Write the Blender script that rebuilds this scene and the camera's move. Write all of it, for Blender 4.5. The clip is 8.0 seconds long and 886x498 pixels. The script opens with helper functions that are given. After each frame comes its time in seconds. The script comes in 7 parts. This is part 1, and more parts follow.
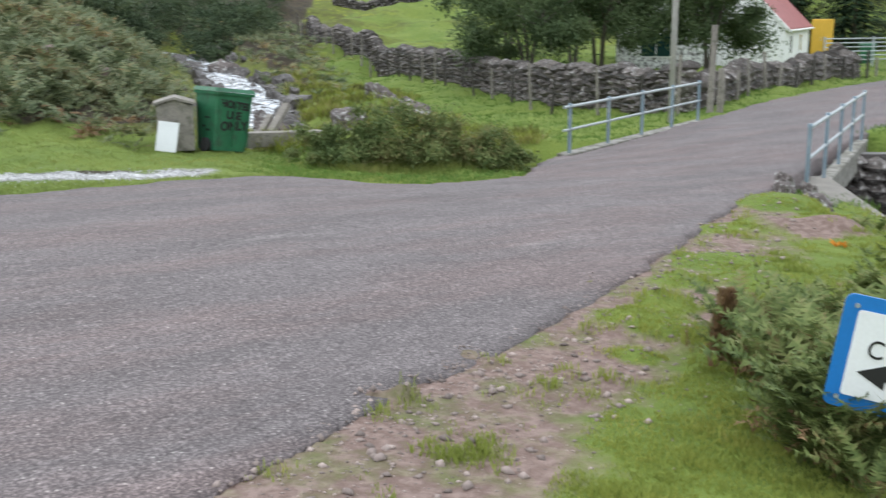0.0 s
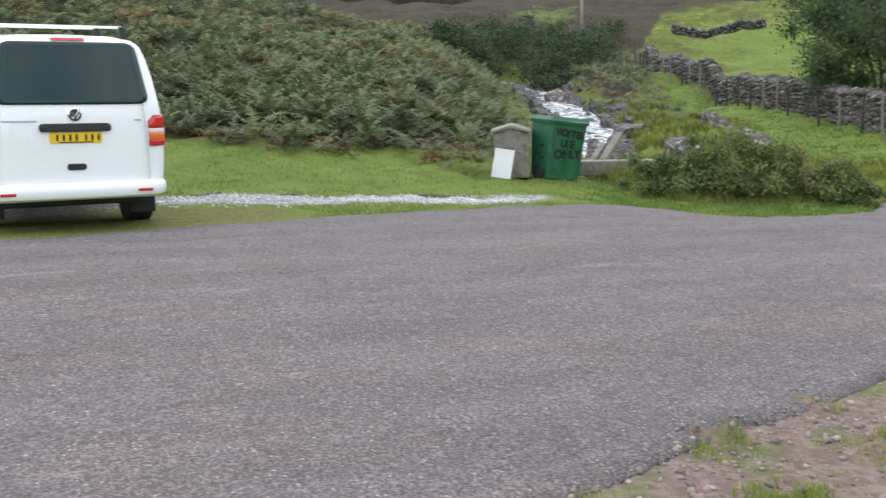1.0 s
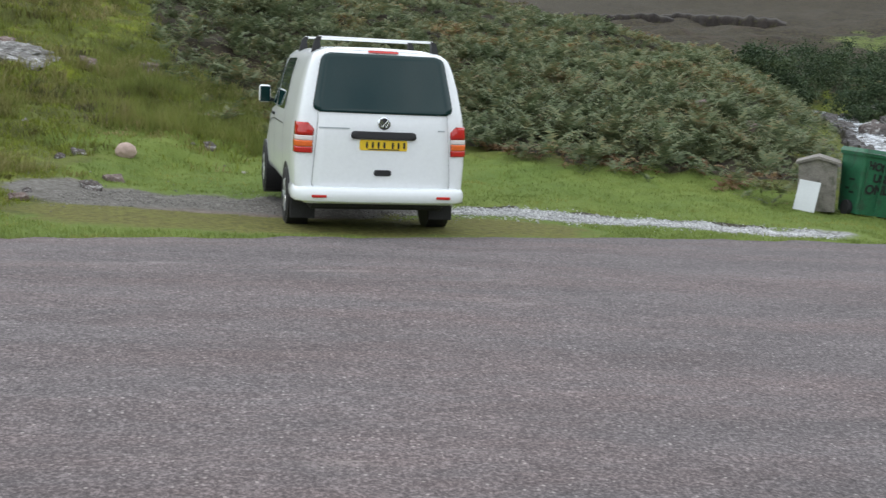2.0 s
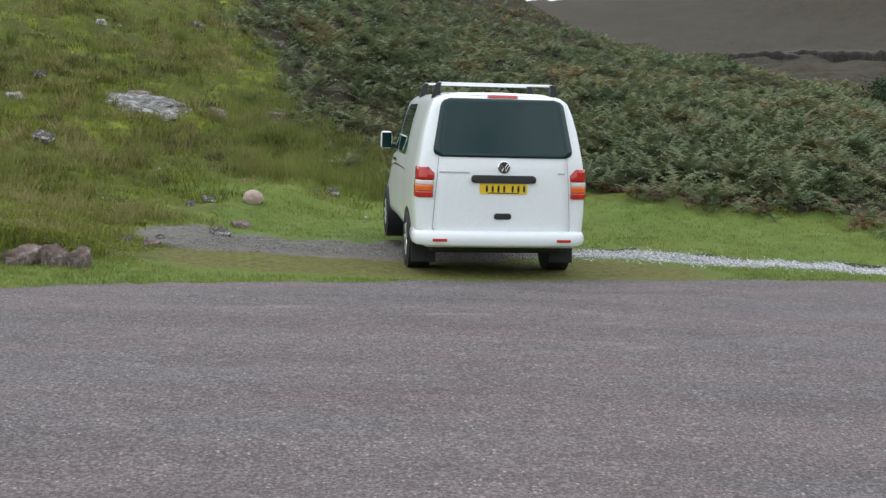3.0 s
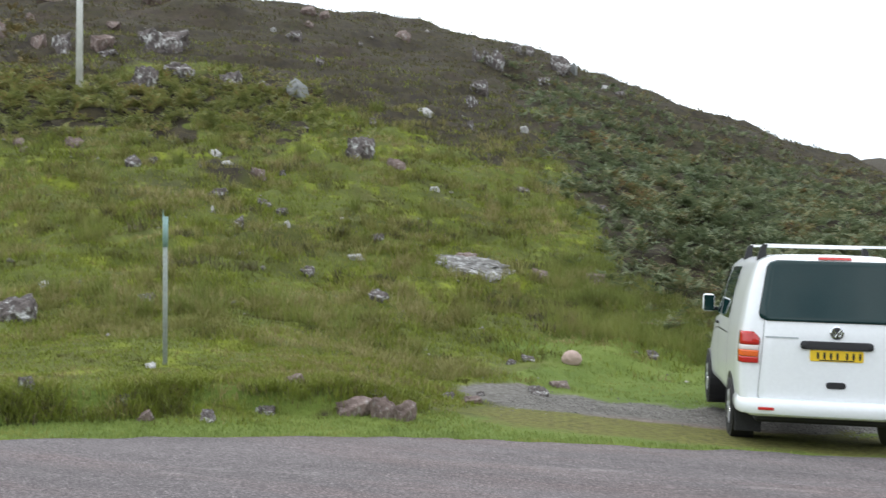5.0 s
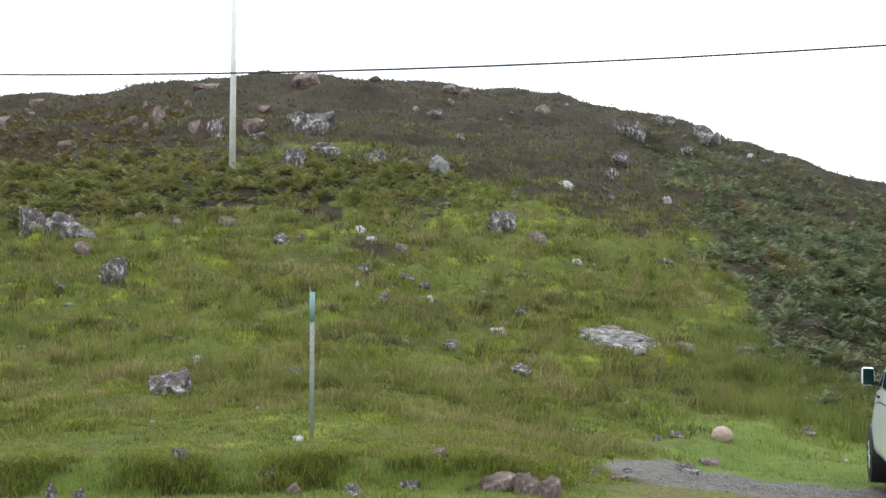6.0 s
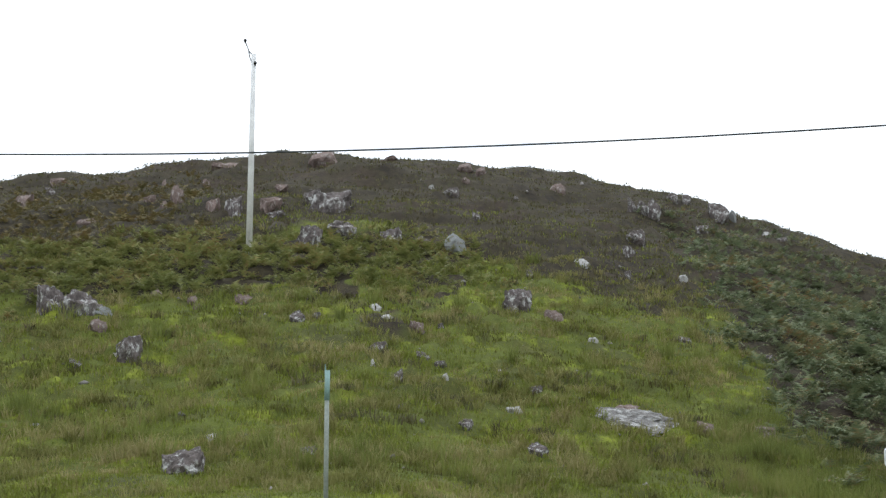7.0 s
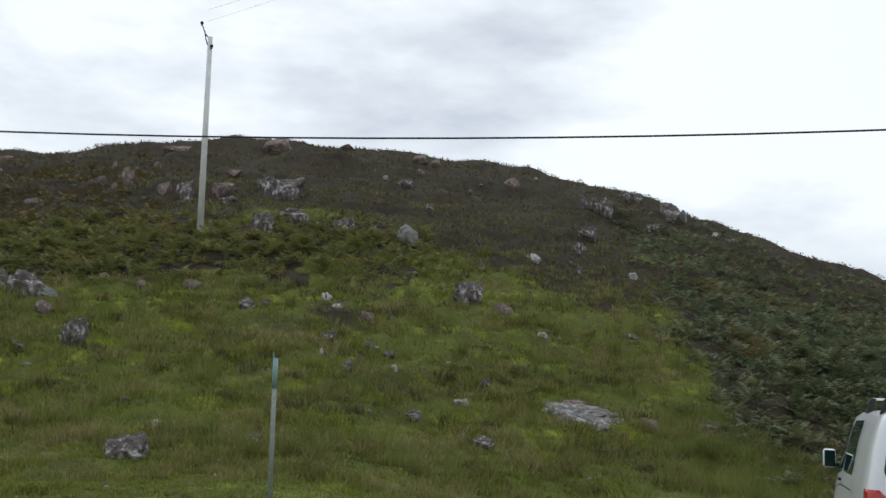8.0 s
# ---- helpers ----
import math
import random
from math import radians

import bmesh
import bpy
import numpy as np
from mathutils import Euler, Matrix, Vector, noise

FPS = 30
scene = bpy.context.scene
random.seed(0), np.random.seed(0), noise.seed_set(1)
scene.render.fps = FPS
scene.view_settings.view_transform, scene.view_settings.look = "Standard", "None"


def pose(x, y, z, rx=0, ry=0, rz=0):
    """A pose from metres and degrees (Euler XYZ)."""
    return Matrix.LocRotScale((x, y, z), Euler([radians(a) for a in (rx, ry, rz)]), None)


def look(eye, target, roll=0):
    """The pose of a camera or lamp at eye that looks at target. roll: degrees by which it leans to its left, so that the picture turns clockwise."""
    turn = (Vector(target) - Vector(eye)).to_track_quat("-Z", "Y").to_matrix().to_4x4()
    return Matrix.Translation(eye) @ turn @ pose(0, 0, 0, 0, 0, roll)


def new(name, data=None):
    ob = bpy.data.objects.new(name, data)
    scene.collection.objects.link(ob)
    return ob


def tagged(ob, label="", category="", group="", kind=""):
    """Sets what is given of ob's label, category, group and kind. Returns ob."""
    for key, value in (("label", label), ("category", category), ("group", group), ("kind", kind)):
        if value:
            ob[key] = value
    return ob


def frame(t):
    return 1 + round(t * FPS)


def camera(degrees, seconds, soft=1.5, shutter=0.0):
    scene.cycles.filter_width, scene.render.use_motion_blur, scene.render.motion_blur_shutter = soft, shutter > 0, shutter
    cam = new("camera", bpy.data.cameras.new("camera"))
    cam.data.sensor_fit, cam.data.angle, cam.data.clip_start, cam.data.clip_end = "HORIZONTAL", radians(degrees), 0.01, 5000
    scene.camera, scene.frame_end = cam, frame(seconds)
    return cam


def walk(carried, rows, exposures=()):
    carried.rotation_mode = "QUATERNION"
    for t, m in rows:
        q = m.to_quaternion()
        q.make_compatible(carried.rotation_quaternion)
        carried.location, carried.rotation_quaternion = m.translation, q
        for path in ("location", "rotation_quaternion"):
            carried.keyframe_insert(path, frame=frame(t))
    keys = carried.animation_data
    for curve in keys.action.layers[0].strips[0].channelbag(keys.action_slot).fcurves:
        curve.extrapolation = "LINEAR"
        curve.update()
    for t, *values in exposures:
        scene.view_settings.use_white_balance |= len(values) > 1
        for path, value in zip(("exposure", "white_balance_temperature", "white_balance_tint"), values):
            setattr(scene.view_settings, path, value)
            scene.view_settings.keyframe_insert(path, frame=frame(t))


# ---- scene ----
cam = camera(44.845, 8.0, soft=1.35, shutter=0.2)
EYE = (0.0, 0.0, 1.7)
# seconds, turn to the left, pitch up, roll (degrees)
TURNS = [
    (0.0, -40.90, -12.45, -0.28),
    (0.5, -30.44, -11.49, 0.12),
    (1.0, -23.21, -10.70, -1.23),
    (1.5, -14.87, -10.05, 1.23),
    (2.0, -7.73, -9.61, 0.66),
    (2.2, -5.77, -9.29, 0.18),
    (3.3, -0.42, -6.70, -0.44),
    (3.5, 0.01, -6.34, -0.13),
    (4.0, 1.93, -3.97, 0.51),
    (4.5, 7.64, -1.07, 0.06),
    (5.0, 15.56, 1.43, -0.32),
    (5.2, 17.72, 2.11, -0.43),
    (6.3, 24.05, 6.86, -0.39),
    (6.5, 24.32, 7.83, -0.28),
    (7.0, 23.91, 9.57, -0.33),
    (7.5, 23.82, 10.06, -0.20),
    (8.0, 21.34, 9.13, 0.99),
]
walk(cam, [(t, pose(*EYE, 90 + p, 0, y) @ pose(0, 0, 0, 0, 0, r)) for t, y, p, r in TURNS],
     exposures=[(0.0, -0.06), (0.5, -0.06), (1.0, -0.15), (1.5, -0.40), (2.2, -0.46), (3.5, -0.55), (4.2, -0.55), (4.5, -0.54), (5.0, -0.23), (6.6, -0.18), (7.0, -0.48), (7.5, -0.88), (8.0, -1.28)])

# ---- world and sun: bright overcast ----
world = bpy.data.worlds.new("world")
scene.world = world
world.use_nodes = True
wn, wl = world.node_tree.nodes, world.node_tree.links
bg = wn["Background"]
sky = wn.new("ShaderNodeTexSky")
sky.sky_type, sky.sun_disc = "NISHITA", False
sky.sun_elevation, sky.sun_rotation = radians(48), radians(-25)
dim = wn.new("ShaderNodeVectorMath")
dim.operation = "SCALE"
dim.inputs["Scale"].default_value = 0.12
wl.new(sky.outputs["Color"], dim.inputs[0])
wtc = wn.new("ShaderNodeTexCoord")
wmap = wn.new("ShaderNodeMapping")
wmap.inputs["Scale"].default_value = (1.0, 1.0, 2.6)
wl.new(wtc.outputs["Generated"], wmap.inputs["Vector"])
cloud = wn.new("ShaderNodeTexNoise")
cloud.inputs["Scale"].default_value, cloud.inputs["Detail"].default_value, cloud.inputs["Roughness"].default_value = 2.3, 7, 0.55
wl.new(wmap.outputs["Vector"], cloud.inputs["Vector"])
cramp = wn.new("ShaderNodeValToRGB")
cramp.color_ramp.elements[0].position, cramp.color_ramp.elements[0].color = 0.36, (0.70, 0.77, 0.87, 1)
cramp.color_ramp.elements[1].position, cramp.color_ramp.elements[1].color = 0.54, (1.30, 1.37, 1.43, 1)
wl.new(cloud.outputs["Fac"], cramp.inputs["Fac"])
cmix = wn.new("ShaderNodeMix")
cmix.data_type = "RGBA"
cmix.inputs["Factor"].default_value = 0.85
wl.new(dim.outputs["Vector"], cmix.inputs["A"])
wl.new(cramp.outputs["Color"], cmix.inputs["B"])
# the overcast is brightest on the side of the hidden sun
glow = wn.new("ShaderNodeVectorMath")
glow.operation = "DOT_PRODUCT"
glow.inputs[1].default_value = Vector((-0.28, 0.60, 0.75)).normalized()
wl.new(wtc.outputs["Generated"], glow.inputs[0])
grow = wn.new("ShaderNodeMapRange")
grow.interpolation_type = "SMOOTHSTEP"
grow.inputs["From Min"].default_value, grow.inputs["From Max"].default_value = -0.3, 1.0
grow.inputs["To Min"].default_value, grow.inputs["To Max"].default_value = 1.75, 1.95
wl.new(glow.outputs["Value"], grow.inputs["Value"])
wl.new(cmix.outputs["Result"], bg.inputs["Color"])
wl.new(grow.outputs["Result"], bg.inputs["Strength"])
sun = new("sun", bpy.data.lights.new("sun", "SUN"))
sun.data.energy, sun.data.angle, sun.data.color = 0.5, radians(25), (1.0, 0.98, 0.95)
sun.matrix_world = look((-14, 30, 37), (0, 0, 0))

# ---- materials ----
def mat(name, color, rough=0.7, metal=0.0, vary=0.25, scale=4.0, fine=60.0, bump=0.0, dirt=None, dirt_at=0.6, island=0.0, spec=0.5, coat=0.0, translucent=0.0):
    """A surface with variation at two scales, bump, optional blotches of a second colour and a random tint per piece."""
    m = bpy.data.materials.new(name)
    m.use_nodes = True
    n, l = m.node_tree.nodes, m.node_tree.links
    b = n["Principled BSDF"]
    b.inputs["Roughness"].default_value, b.inputs["Metallic"].default_value = rough, metal
    b.inputs["Specular IOR Level"].default_value, b.inputs["Coat Weight"].default_value = spec, coat
    tc = n.new("ShaderNodeTexCoord")
    big, small = n.new("ShaderNodeTexNoise"), n.new("ShaderNodeTexNoise")
    for nd, s, d in ((big, scale, 5), (small, fine, 3)):
        nd.inputs["Scale"].default_value, nd.inputs["Detail"].default_value = s, d
        l.new(tc.outputs["Object"], nd.inputs["Vector"])
    add = n.new("ShaderNodeMath")
    add.operation = "ADD"
    l.new(big.outputs["Fac"], add.inputs[0])
    l.new(small.outputs["Fac"], add.inputs[1])
    ramp = n.new("ShaderNodeMapRange")
    ramp.inputs["From Min"].default_value, ramp.inputs["From Max"].default_value = 0.7, 1.3
    ramp.inputs["To Min"].default_value, ramp.inputs["To Max"].default_value = 1 - vary, 1 + vary
    l.new(add.outputs[0], ramp.inputs["Value"])
    factor = ramp.outputs["Result"]
    if island:
        geo = n.new("ShaderNodeNewGeometry")
        r2 = n.new("ShaderNodeMapRange")
        r2.inputs["To Min"].default_value, r2.inputs["To Max"].default_value = 1 - island, 1 + island
        l.new(geo.outputs["Random Per Island"], r2.inputs["Value"])
        mul = n.new("ShaderNodeMath")
        mul.operation = "MULTIPLY"
        l.new(factor, mul.inputs[0])
        l.new(r2.outputs["Result"], mul.inputs[1])
        factor = mul.outputs[0]
    base = n.new("ShaderNodeRGB")
    base.outputs[0].default_value = (*color, 1)
    colour = base.outputs[0]
    if dirt:
        blot = n.new("ShaderNodeTexNoise")
        blot.inputs["Scale"].default_value, blot.inputs["Detail"].default_value, blot.inputs["Roughness"].default_value = scale * 1.7, 8, 0.65
        l.new(tc.outputs["Object"], blot.inputs["Vector"])
        br = n.new("ShaderNodeMapRange")
        br.inputs["From Min"].default_value, br.inputs["From Max"].default_value = dirt_at - 0.06, dirt_at + 0.06
        l.new(blot.outputs["Fac"], br.inputs["Value"])
        mx = n.new("ShaderNodeMix")
        mx.data_type = "RGBA"
        mx.inputs["B"].default_value = (*dirt, 1)
        l.new(br.outputs["Result"], mx.inputs["Factor"])
        l.new(colour, mx.inputs["A"])
        colour = mx.outputs["Result"]
    sc = n.new("ShaderNodeVectorMath")
    sc.operation = "SCALE"
    l.new(colour, sc.inputs[0])
    l.new(factor, sc.inputs["Scale"])
    l.new(sc.outputs["Vector"], b.inputs["Base Color"])
    if bump:
        bp = n.new("ShaderNodeBump")
        bp.inputs["Strength"].default_value, bp.inputs["Distance"].default_value = min(bump, 1.0), 0.02 * bump
        l.new(add.outputs[0], bp.inputs["Height"])
        l.new(bp.outputs["Normal"], b.inputs["Normal"])
    if translucent:
        out = n["Material Output"]
        tr = n.new("ShaderNodeBsdfTranslucent")
        l.new(sc.outputs["Vector"], tr.inputs["Color"])
        ms = n.new("ShaderNodeMixShader")
        ms.inputs[0].default_value = translucent
        l.new(b.outputs[0], ms.inputs[1])
        l.new(tr.outputs[0], ms.inputs[2])
        l.new(ms.outputs[0], out.inputs["Surface"])
    return m


M = {
    "grey_steel": mat("galvanised_steel", (0.42, 0.46, 0.48), 0.45, 0.6, 0.15, 3, 40),
    "white_paint": mat("van_paint", (0.90, 0.93, 0.945), 0.22, 0, 0.03, 1.2, 30, coat=0.5),
    "black_plastic": mat("black_plastic", (0.02, 0.02, 0.022), 0.55, 0, 0.2, 6),
    "seam_grey": mat("seam_grey", (0.22, 0.23, 0.235), 0.8, 0, 0.1),
    "bright_bar": mat("polished_aluminium", (0.93, 0.94, 0.95), 0.35, 0.0, 0.03, coat=0.4),
    "rubber": mat("rubber", (0.025, 0.025, 0.026), 0.85, 0, 0.3, 8),
    "glass": mat("tinted_glass", (0.007, 0.032, 0.033), 0.03, 0, 0.1, 2, spec=0.38),
    "red_lamp": mat("red_lamp", (0.55, 0.02, 0.015), 0.15, 0, 0.1, 9, coat=0.6),
    "amber_lamp": mat("amber_lamp", (0.85, 0.16, 0.03), 0.15, 0, 0.1, 9, coat=0.6),
    "clear_lamp": mat("clear_lamp", (0.86, 0.78, 0.76), 0.15, 0, 0.1, 9, coat=0.6),
    "chrome": mat("chrome", (0.75, 0.76, 0.78), 0.15, 1.0, 0.05),
    "alloy": mat("alloy", (0.55, 0.56, 0.57), 0.3, 0.9, 0.1),
    "yellow_plate": mat("yellow_plate", (0.85, 0.58, 0.03), 0.4, 0, 0.05),
    "black_ink": mat("black_ink", (0.012, 0.012, 0.012), 0.6, 0, 0.1),
    "green_bin": mat("green_paint", (0.02, 0.125, 0.06), 0.45, 0, 0.25, 3, 30, 0.1, dirt=(0.03, 0.075, 0.045), dirt_at=0.6),
    "old_wood": mat("weathered_wood", (0.23, 0.21, 0.185), 0.85, 0, 0.3, 5, 50, 0.5, dirt=(0.13, 0.125, 0.10), dirt_at=0.58),
    "dark_post": mat("dark_post", (0.055, 0.05, 0.043), 0.9, 0, 0.3, 5, 50, 0.4),
    "peat": mat("bare_peat", (0.028, 0.022, 0.018), 0.95, 0, 0.45, 0.6, 4, 0.8, dirt=(0.06, 0.055, 0.025), dirt_at=0.6),
    "white_board": mat("white_board", (0.72, 0.74, 0.76), 0.5, 0, 0.06, 3),
    "stone": mat("field_stone", (0.105, 0.092, 0.085), 0.9, 0, 0.4, 3.0, 26, 0.9, dirt=(0.32, 0.31, 0.30), dirt_at=0.60, island=0.45),
    "rock": mat("hill_rock", (0.112, 0.093, 0.087), 0.9, 0, 0.55, 3.0, 20, 1.0, dirt=(0.40, 0.40, 0.385), dirt_at=0.575),
    "pale_slab": mat("pale_slab", (0.24, 0.25, 0.245), 0.9, 0, 0.3, 4, 26, 0.6, dirt=(0.2, 0.17, 0.15), dirt_at=0.62),
    "pink_rock": mat("pink_sandstone", (0.185, 0.135, 0.118), 0.9, 0, 0.45, 3.0, 22, 1.0, dirt=(0.36, 0.33, 0.31), dirt_at=0.60),
    "wet_rock": mat("wet_rock", (0.075, 0.066, 0.062), 0.5, 0, 0.4, 3, 20, 0.8, dirt=(0.22, 0.21, 0.20), dirt_at=0.62),
    "concrete": mat("old_concrete", (0.24, 0.23, 0.21), 0.9, 0, 0.25, 3, 40, 0.5, dirt=(0.12, 0.115, 0.09), dirt_at=0.52),
    "pale_concrete": mat("worn_concrete", (0.19, 0.175, 0.155), 0.9, 0, 0.22, 3, 40, 0.5, dirt=(0.22, 0.21, 0.18), dirt_at=0.60),
    "whitewash": mat("whitewash", (0.80, 0.81, 0.80), 0.8, 0, 0.08, 2, 20, 0.4),
    "flaked_whitewash": mat("flaked_whitewash", (0.74, 0.75, 0.74), 0.9, 0, 0.2, 3, 20, 0.6, dirt=(0.10, 0.095, 0.09), dirt_at=0.53),
    "red_roof": mat("red_sheet_roof", (0.29, 0.085, 0.080), 0.6, 0, 0.2, 2, 20),
    "yellow_panel": mat("yellow_panel", (0.62, 0.38, 0.04), 0.6, 0, 0.1, 2),
    "blue_paint": mat("blue_sign_paint", (0.012, 0.17, 0.50), 0.35, 0, 0.06, 4),
    "sign_white": mat("sign_white", (0.78, 0.80, 0.81), 0.35, 0, 0.04, 4),
    "pole_wood": mat("pale_pole_wood", (0.80, 0.80, 0.79), 0.8, 0, 0.2, 2, 40, 0.2),
    "cable": mat("cable", (0.05, 0.058, 0.065), 0.6, 0, 0.1),
    "teal_plastic": mat("teal_plastic", (0.26, 0.40, 0.38), 0.6, 0, 0.15, 8),
    "bark": mat("bark", (0.10, 0.085, 0.07), 0.9, 0, 0.3, 6, 40, 0.8),
    "blue_steel": mat("blue_grey_steel", (0.20, 0.27, 0.32), 0.5, 0.3, 0.2, 3, 40, dirt=(0.33, 0.37, 0.39), dirt_at=0.6),
    "grey_post": mat("grey_green_post", (0.30, 0.335, 0.30), 0.7, 0, 0.2, 3, 30),
    "grey_roof": mat("grey_roof", (0.09, 0.09, 0.095), 0.7, 0, 0.25, 2, 20),
    "pale_rock": mat("pale_rock", (0.46, 0.45, 0.44), 0.9, 0, 0.3, 5, 30, 0.6, dirt=(0.25, 0.23, 0.2), dirt_at=0.6),
    "pale_pink_rock": mat("pale_pink_rock", (0.46, 0.34, 0.29), 0.85, 0, 0.15, 4, 30, 0.4),
    "grey_pole": mat("grey_pole_wood", (0.40, 0.39, 0.37), 0.8, 0, 0.2, 2, 40, 0.2),
    "lichen_slab": mat("lichen_slab", (0.19, 0.18, 0.17), 0.9, 0, 0.5, 6.0, 34, 1.2, dirt=(0.42, 0.42, 0.41), dirt_at=0.56),
    "hill_stone": mat("hill_stone", (0.20, 0.185, 0.175), 0.9, 0, 0.3, 3, 30, 0.3, island=0.75),
    "pebble": mat("pebble", (0.26, 0.21, 0.19), 0.9, 0, 0.2, 3, 30, 0.2, island=0.45),
    "grey_gravel": mat("grey_gravel", (0.20, 0.188, 0.17), 0.9, 0, 0.2, 3, 30, 0.2, island=0.45),
    "pale_gravel": mat("pale_gravel", (0.43, 0.43, 0.43), 0.9, 0, 0.2, 3, 30, 0.2, island=0.55),
}


def region_mat(name):
    """The ground: turf, heath, bare gravel and damp moss laid out by the 'cover' attribute, broken up by noise."""
    m = bpy.data.materials.new(name)
    m.use_nodes = True
    n, l = m.node_tree.nodes, m.node_tree.links
    b = n["Principled BSDF"]
    b.inputs["Roughness"].default_value = 0.95
    b.inputs["Specular IOR Level"].default_value = 0.2
    tc = n.new("ShaderNodeTexCoord")

    def noise_fac(scale, detail=6, rough=0.6):
        nd = n.new("ShaderNodeTexNoise")
        nd.inputs["Scale"].default_value, nd.inputs["Detail"].default_value, nd.inputs["Roughness"].default_value = scale, detail, rough
        l.new(tc.outputs["Object"], nd.inputs["Vector"])
        return nd.outputs["Fac"]

    def ramp(fac, *stops):
        r = n.new("ShaderNodeValToRGB")
        while len(r.color_ramp.elements) < len(stops):
            r.color_ramp.elements.new(0.5)
        for e, (p, c) in zip(r.color_ramp.elements, stops):
            e.position, e.color = p, (*c, 1)
        l.new(fac, r.inputs["Fac"])
        return r.outputs["Color"]

    def mix(fac, a, c):
        x = n.new("ShaderNodeMix")
        x.data_type = "RGBA"
        l.new(fac, x.inputs["Factor"])
        l.new(a, x.inputs["A"])
        l.new(c, x.inputs["B"])
        return x.outputs["Result"]

    def soft_mask(value, wobble, amount=0.7):
        a = n.new("ShaderNodeMath")
        a.operation = "MULTIPLY_ADD"
        l.new(wobble, a.inputs[0])
        a.inputs[1].default_value, a.inputs[2].default_value = amount, -amount / 2
        s = n.new("ShaderNodeMath")
        l.new(value, s.inputs[0])
        l.new(a.outputs[0], s.inputs[1])
        r = n.new("ShaderNodeMapRange")
        r.inputs["From Min"].default_value, r.inputs["From Max"].default_value = 0.38, 0.62
        l.new(s.outputs[0], r.inputs["Value"])
        return r.outputs["Result"]

    at = n.new("ShaderNodeAttribute")
    at.attribute_name = "cover"
    sep = n.new("ShaderNodeSeparateColor")
    l.new(at.outputs["Color"], sep.inputs["Color"])
    n1, n2, n3 = noise_fac(0.35), noise_fac(2.3), noise_fac(14.0)
    moss = n.new("ShaderNodeMapRange")
    moss.inputs["From Min"].default_value, moss.inputs["From Max"].default_value = 0.53, 0.63
    l.new(noise_fac(0.8, 7, 0.7), moss.inputs["Value"])
    turf = mix(n3, ramp(n1, (0.3, (0.045, 0.040, 0.017)), (0.42, (0.078, 0.082, 0.022)), (0.52, (0.130, 0.165, 0.022)), (0.60, (0.095, 0.105, 0.024)), (0.72, (0.15, 0.135, 0.047))),
               ramp(n2, (0.3, (0.055, 0.065, 0.02)), (0.7, (0.135, 0.15, 0.04))))
    turf = mix(moss.outputs["Result"], turf, ramp(n2, (0.35, (0.135, 0.17, 0.02)), (0.6, (0.235, 0.27, 0.03))))
    patchy = n.new("ShaderNodeMapRange")
    patchy.inputs["From Min"].default_value, patchy.inputs["From Max"].default_value = 0.42, 0.56
    l.new(noise_fac(0.05, 9, 0.75), patchy.inputs["Value"])
    moor = patchy.outputs["Result"]
    heath = mix(moor, ramp(n2, (0.4, (0.026, 0.021, 0.017)), (0.6, (0.060, 0.050, 0.026))), mix(n3, ramp(n1, (0.35, (0.034, 0.027, 0.023)), (0.5, (0.052, 0.046, 0.026)), (0.65, (0.060, 0.041, 0.033))),
                ramp(n2, (0.35, (0.025, 0.021, 0.016)), (0.65, (0.076, 0.063, 0.038)))))
    bare = mix(n3, ramp(n2, (0.3, (0.150, 0.100, 0.084)), (0.7, (0.245, 0.172, 0.146))), ramp(n3, (0.4, (0.11, 0.076, 0.065)), (0.6, (0.29, 0.22, 0.195))))
    stony = n.new("ShaderNodeAttribute")
    stony.attribute_name = "stony"
    stone_col = mix(n3, ramp(n2, (0.3, (0.115, 0.105, 0.088)), (0.7, (0.20, 0.185, 0.165))), ramp(n3, (0.4, (0.065, 0.060, 0.050)), (0.6, (0.24, 0.228, 0.21))))
    half, rest = n.new("ShaderNodeMapRange"), n.new("ShaderNodeMapRange")
    for nd, lo, hi in ((half, 0.0, 0.5), (rest, 0.5, 1.0)):
        nd.inputs["From Min"].default_value, nd.inputs["From Max"].default_value = lo, hi
        l.new(stony.outputs["Fac"], nd.inputs["Value"])
    bare = mix(half.outputs["Result"], bare, stone_col)
    bare = mix(rest.outputs["Result"], bare, ramp(n3, (0.38, (0.14, 0.135, 0.125)), (0.62, (0.42, 0.42, 0.42))))
    lush = mix(n3, ramp(n2, (0.3, (0.085, 0.140, 0.028)), (0.7, (0.150, 0.215, 0.042))), ramp(n1, (0.35, (0.100, 0.145, 0.03)), (0.65, (0.175, 0.205, 0.044))))
    col = mix(soft_mask(sep.outputs["Red"], n2), turf, heath)
    col = mix(soft_mask(sep.outputs["Blue"], n2, 0.5), col, lush)
    worn = mix(n2, ramp(n3, (0.35, (0.085, 0.066, 0.034)), (0.65, (0.165, 0.15, 0.05))), ramp(n3, (0.35, (0.10, 0.11, 0.025)), (0.65, (0.19, 0.20, 0.045))))
    col = mix(soft_mask(at.outputs["Alpha"], n2, 0.9), col, worn)
    col = mix(soft_mask(sep.outputs["Green"], n2, 0.9), col, bare)
    l.new(col, b.inputs["Base Color"])
    bp = n.new("ShaderNodeBump")
    bp.inputs["Strength"].default_value, bp.inputs["Distance"].default_value = 0.9, 0.05
    l.new(n3, bp.inputs["Height"])
    l.new(bp.outputs["Normal"], b.inputs["Normal"])
    return m


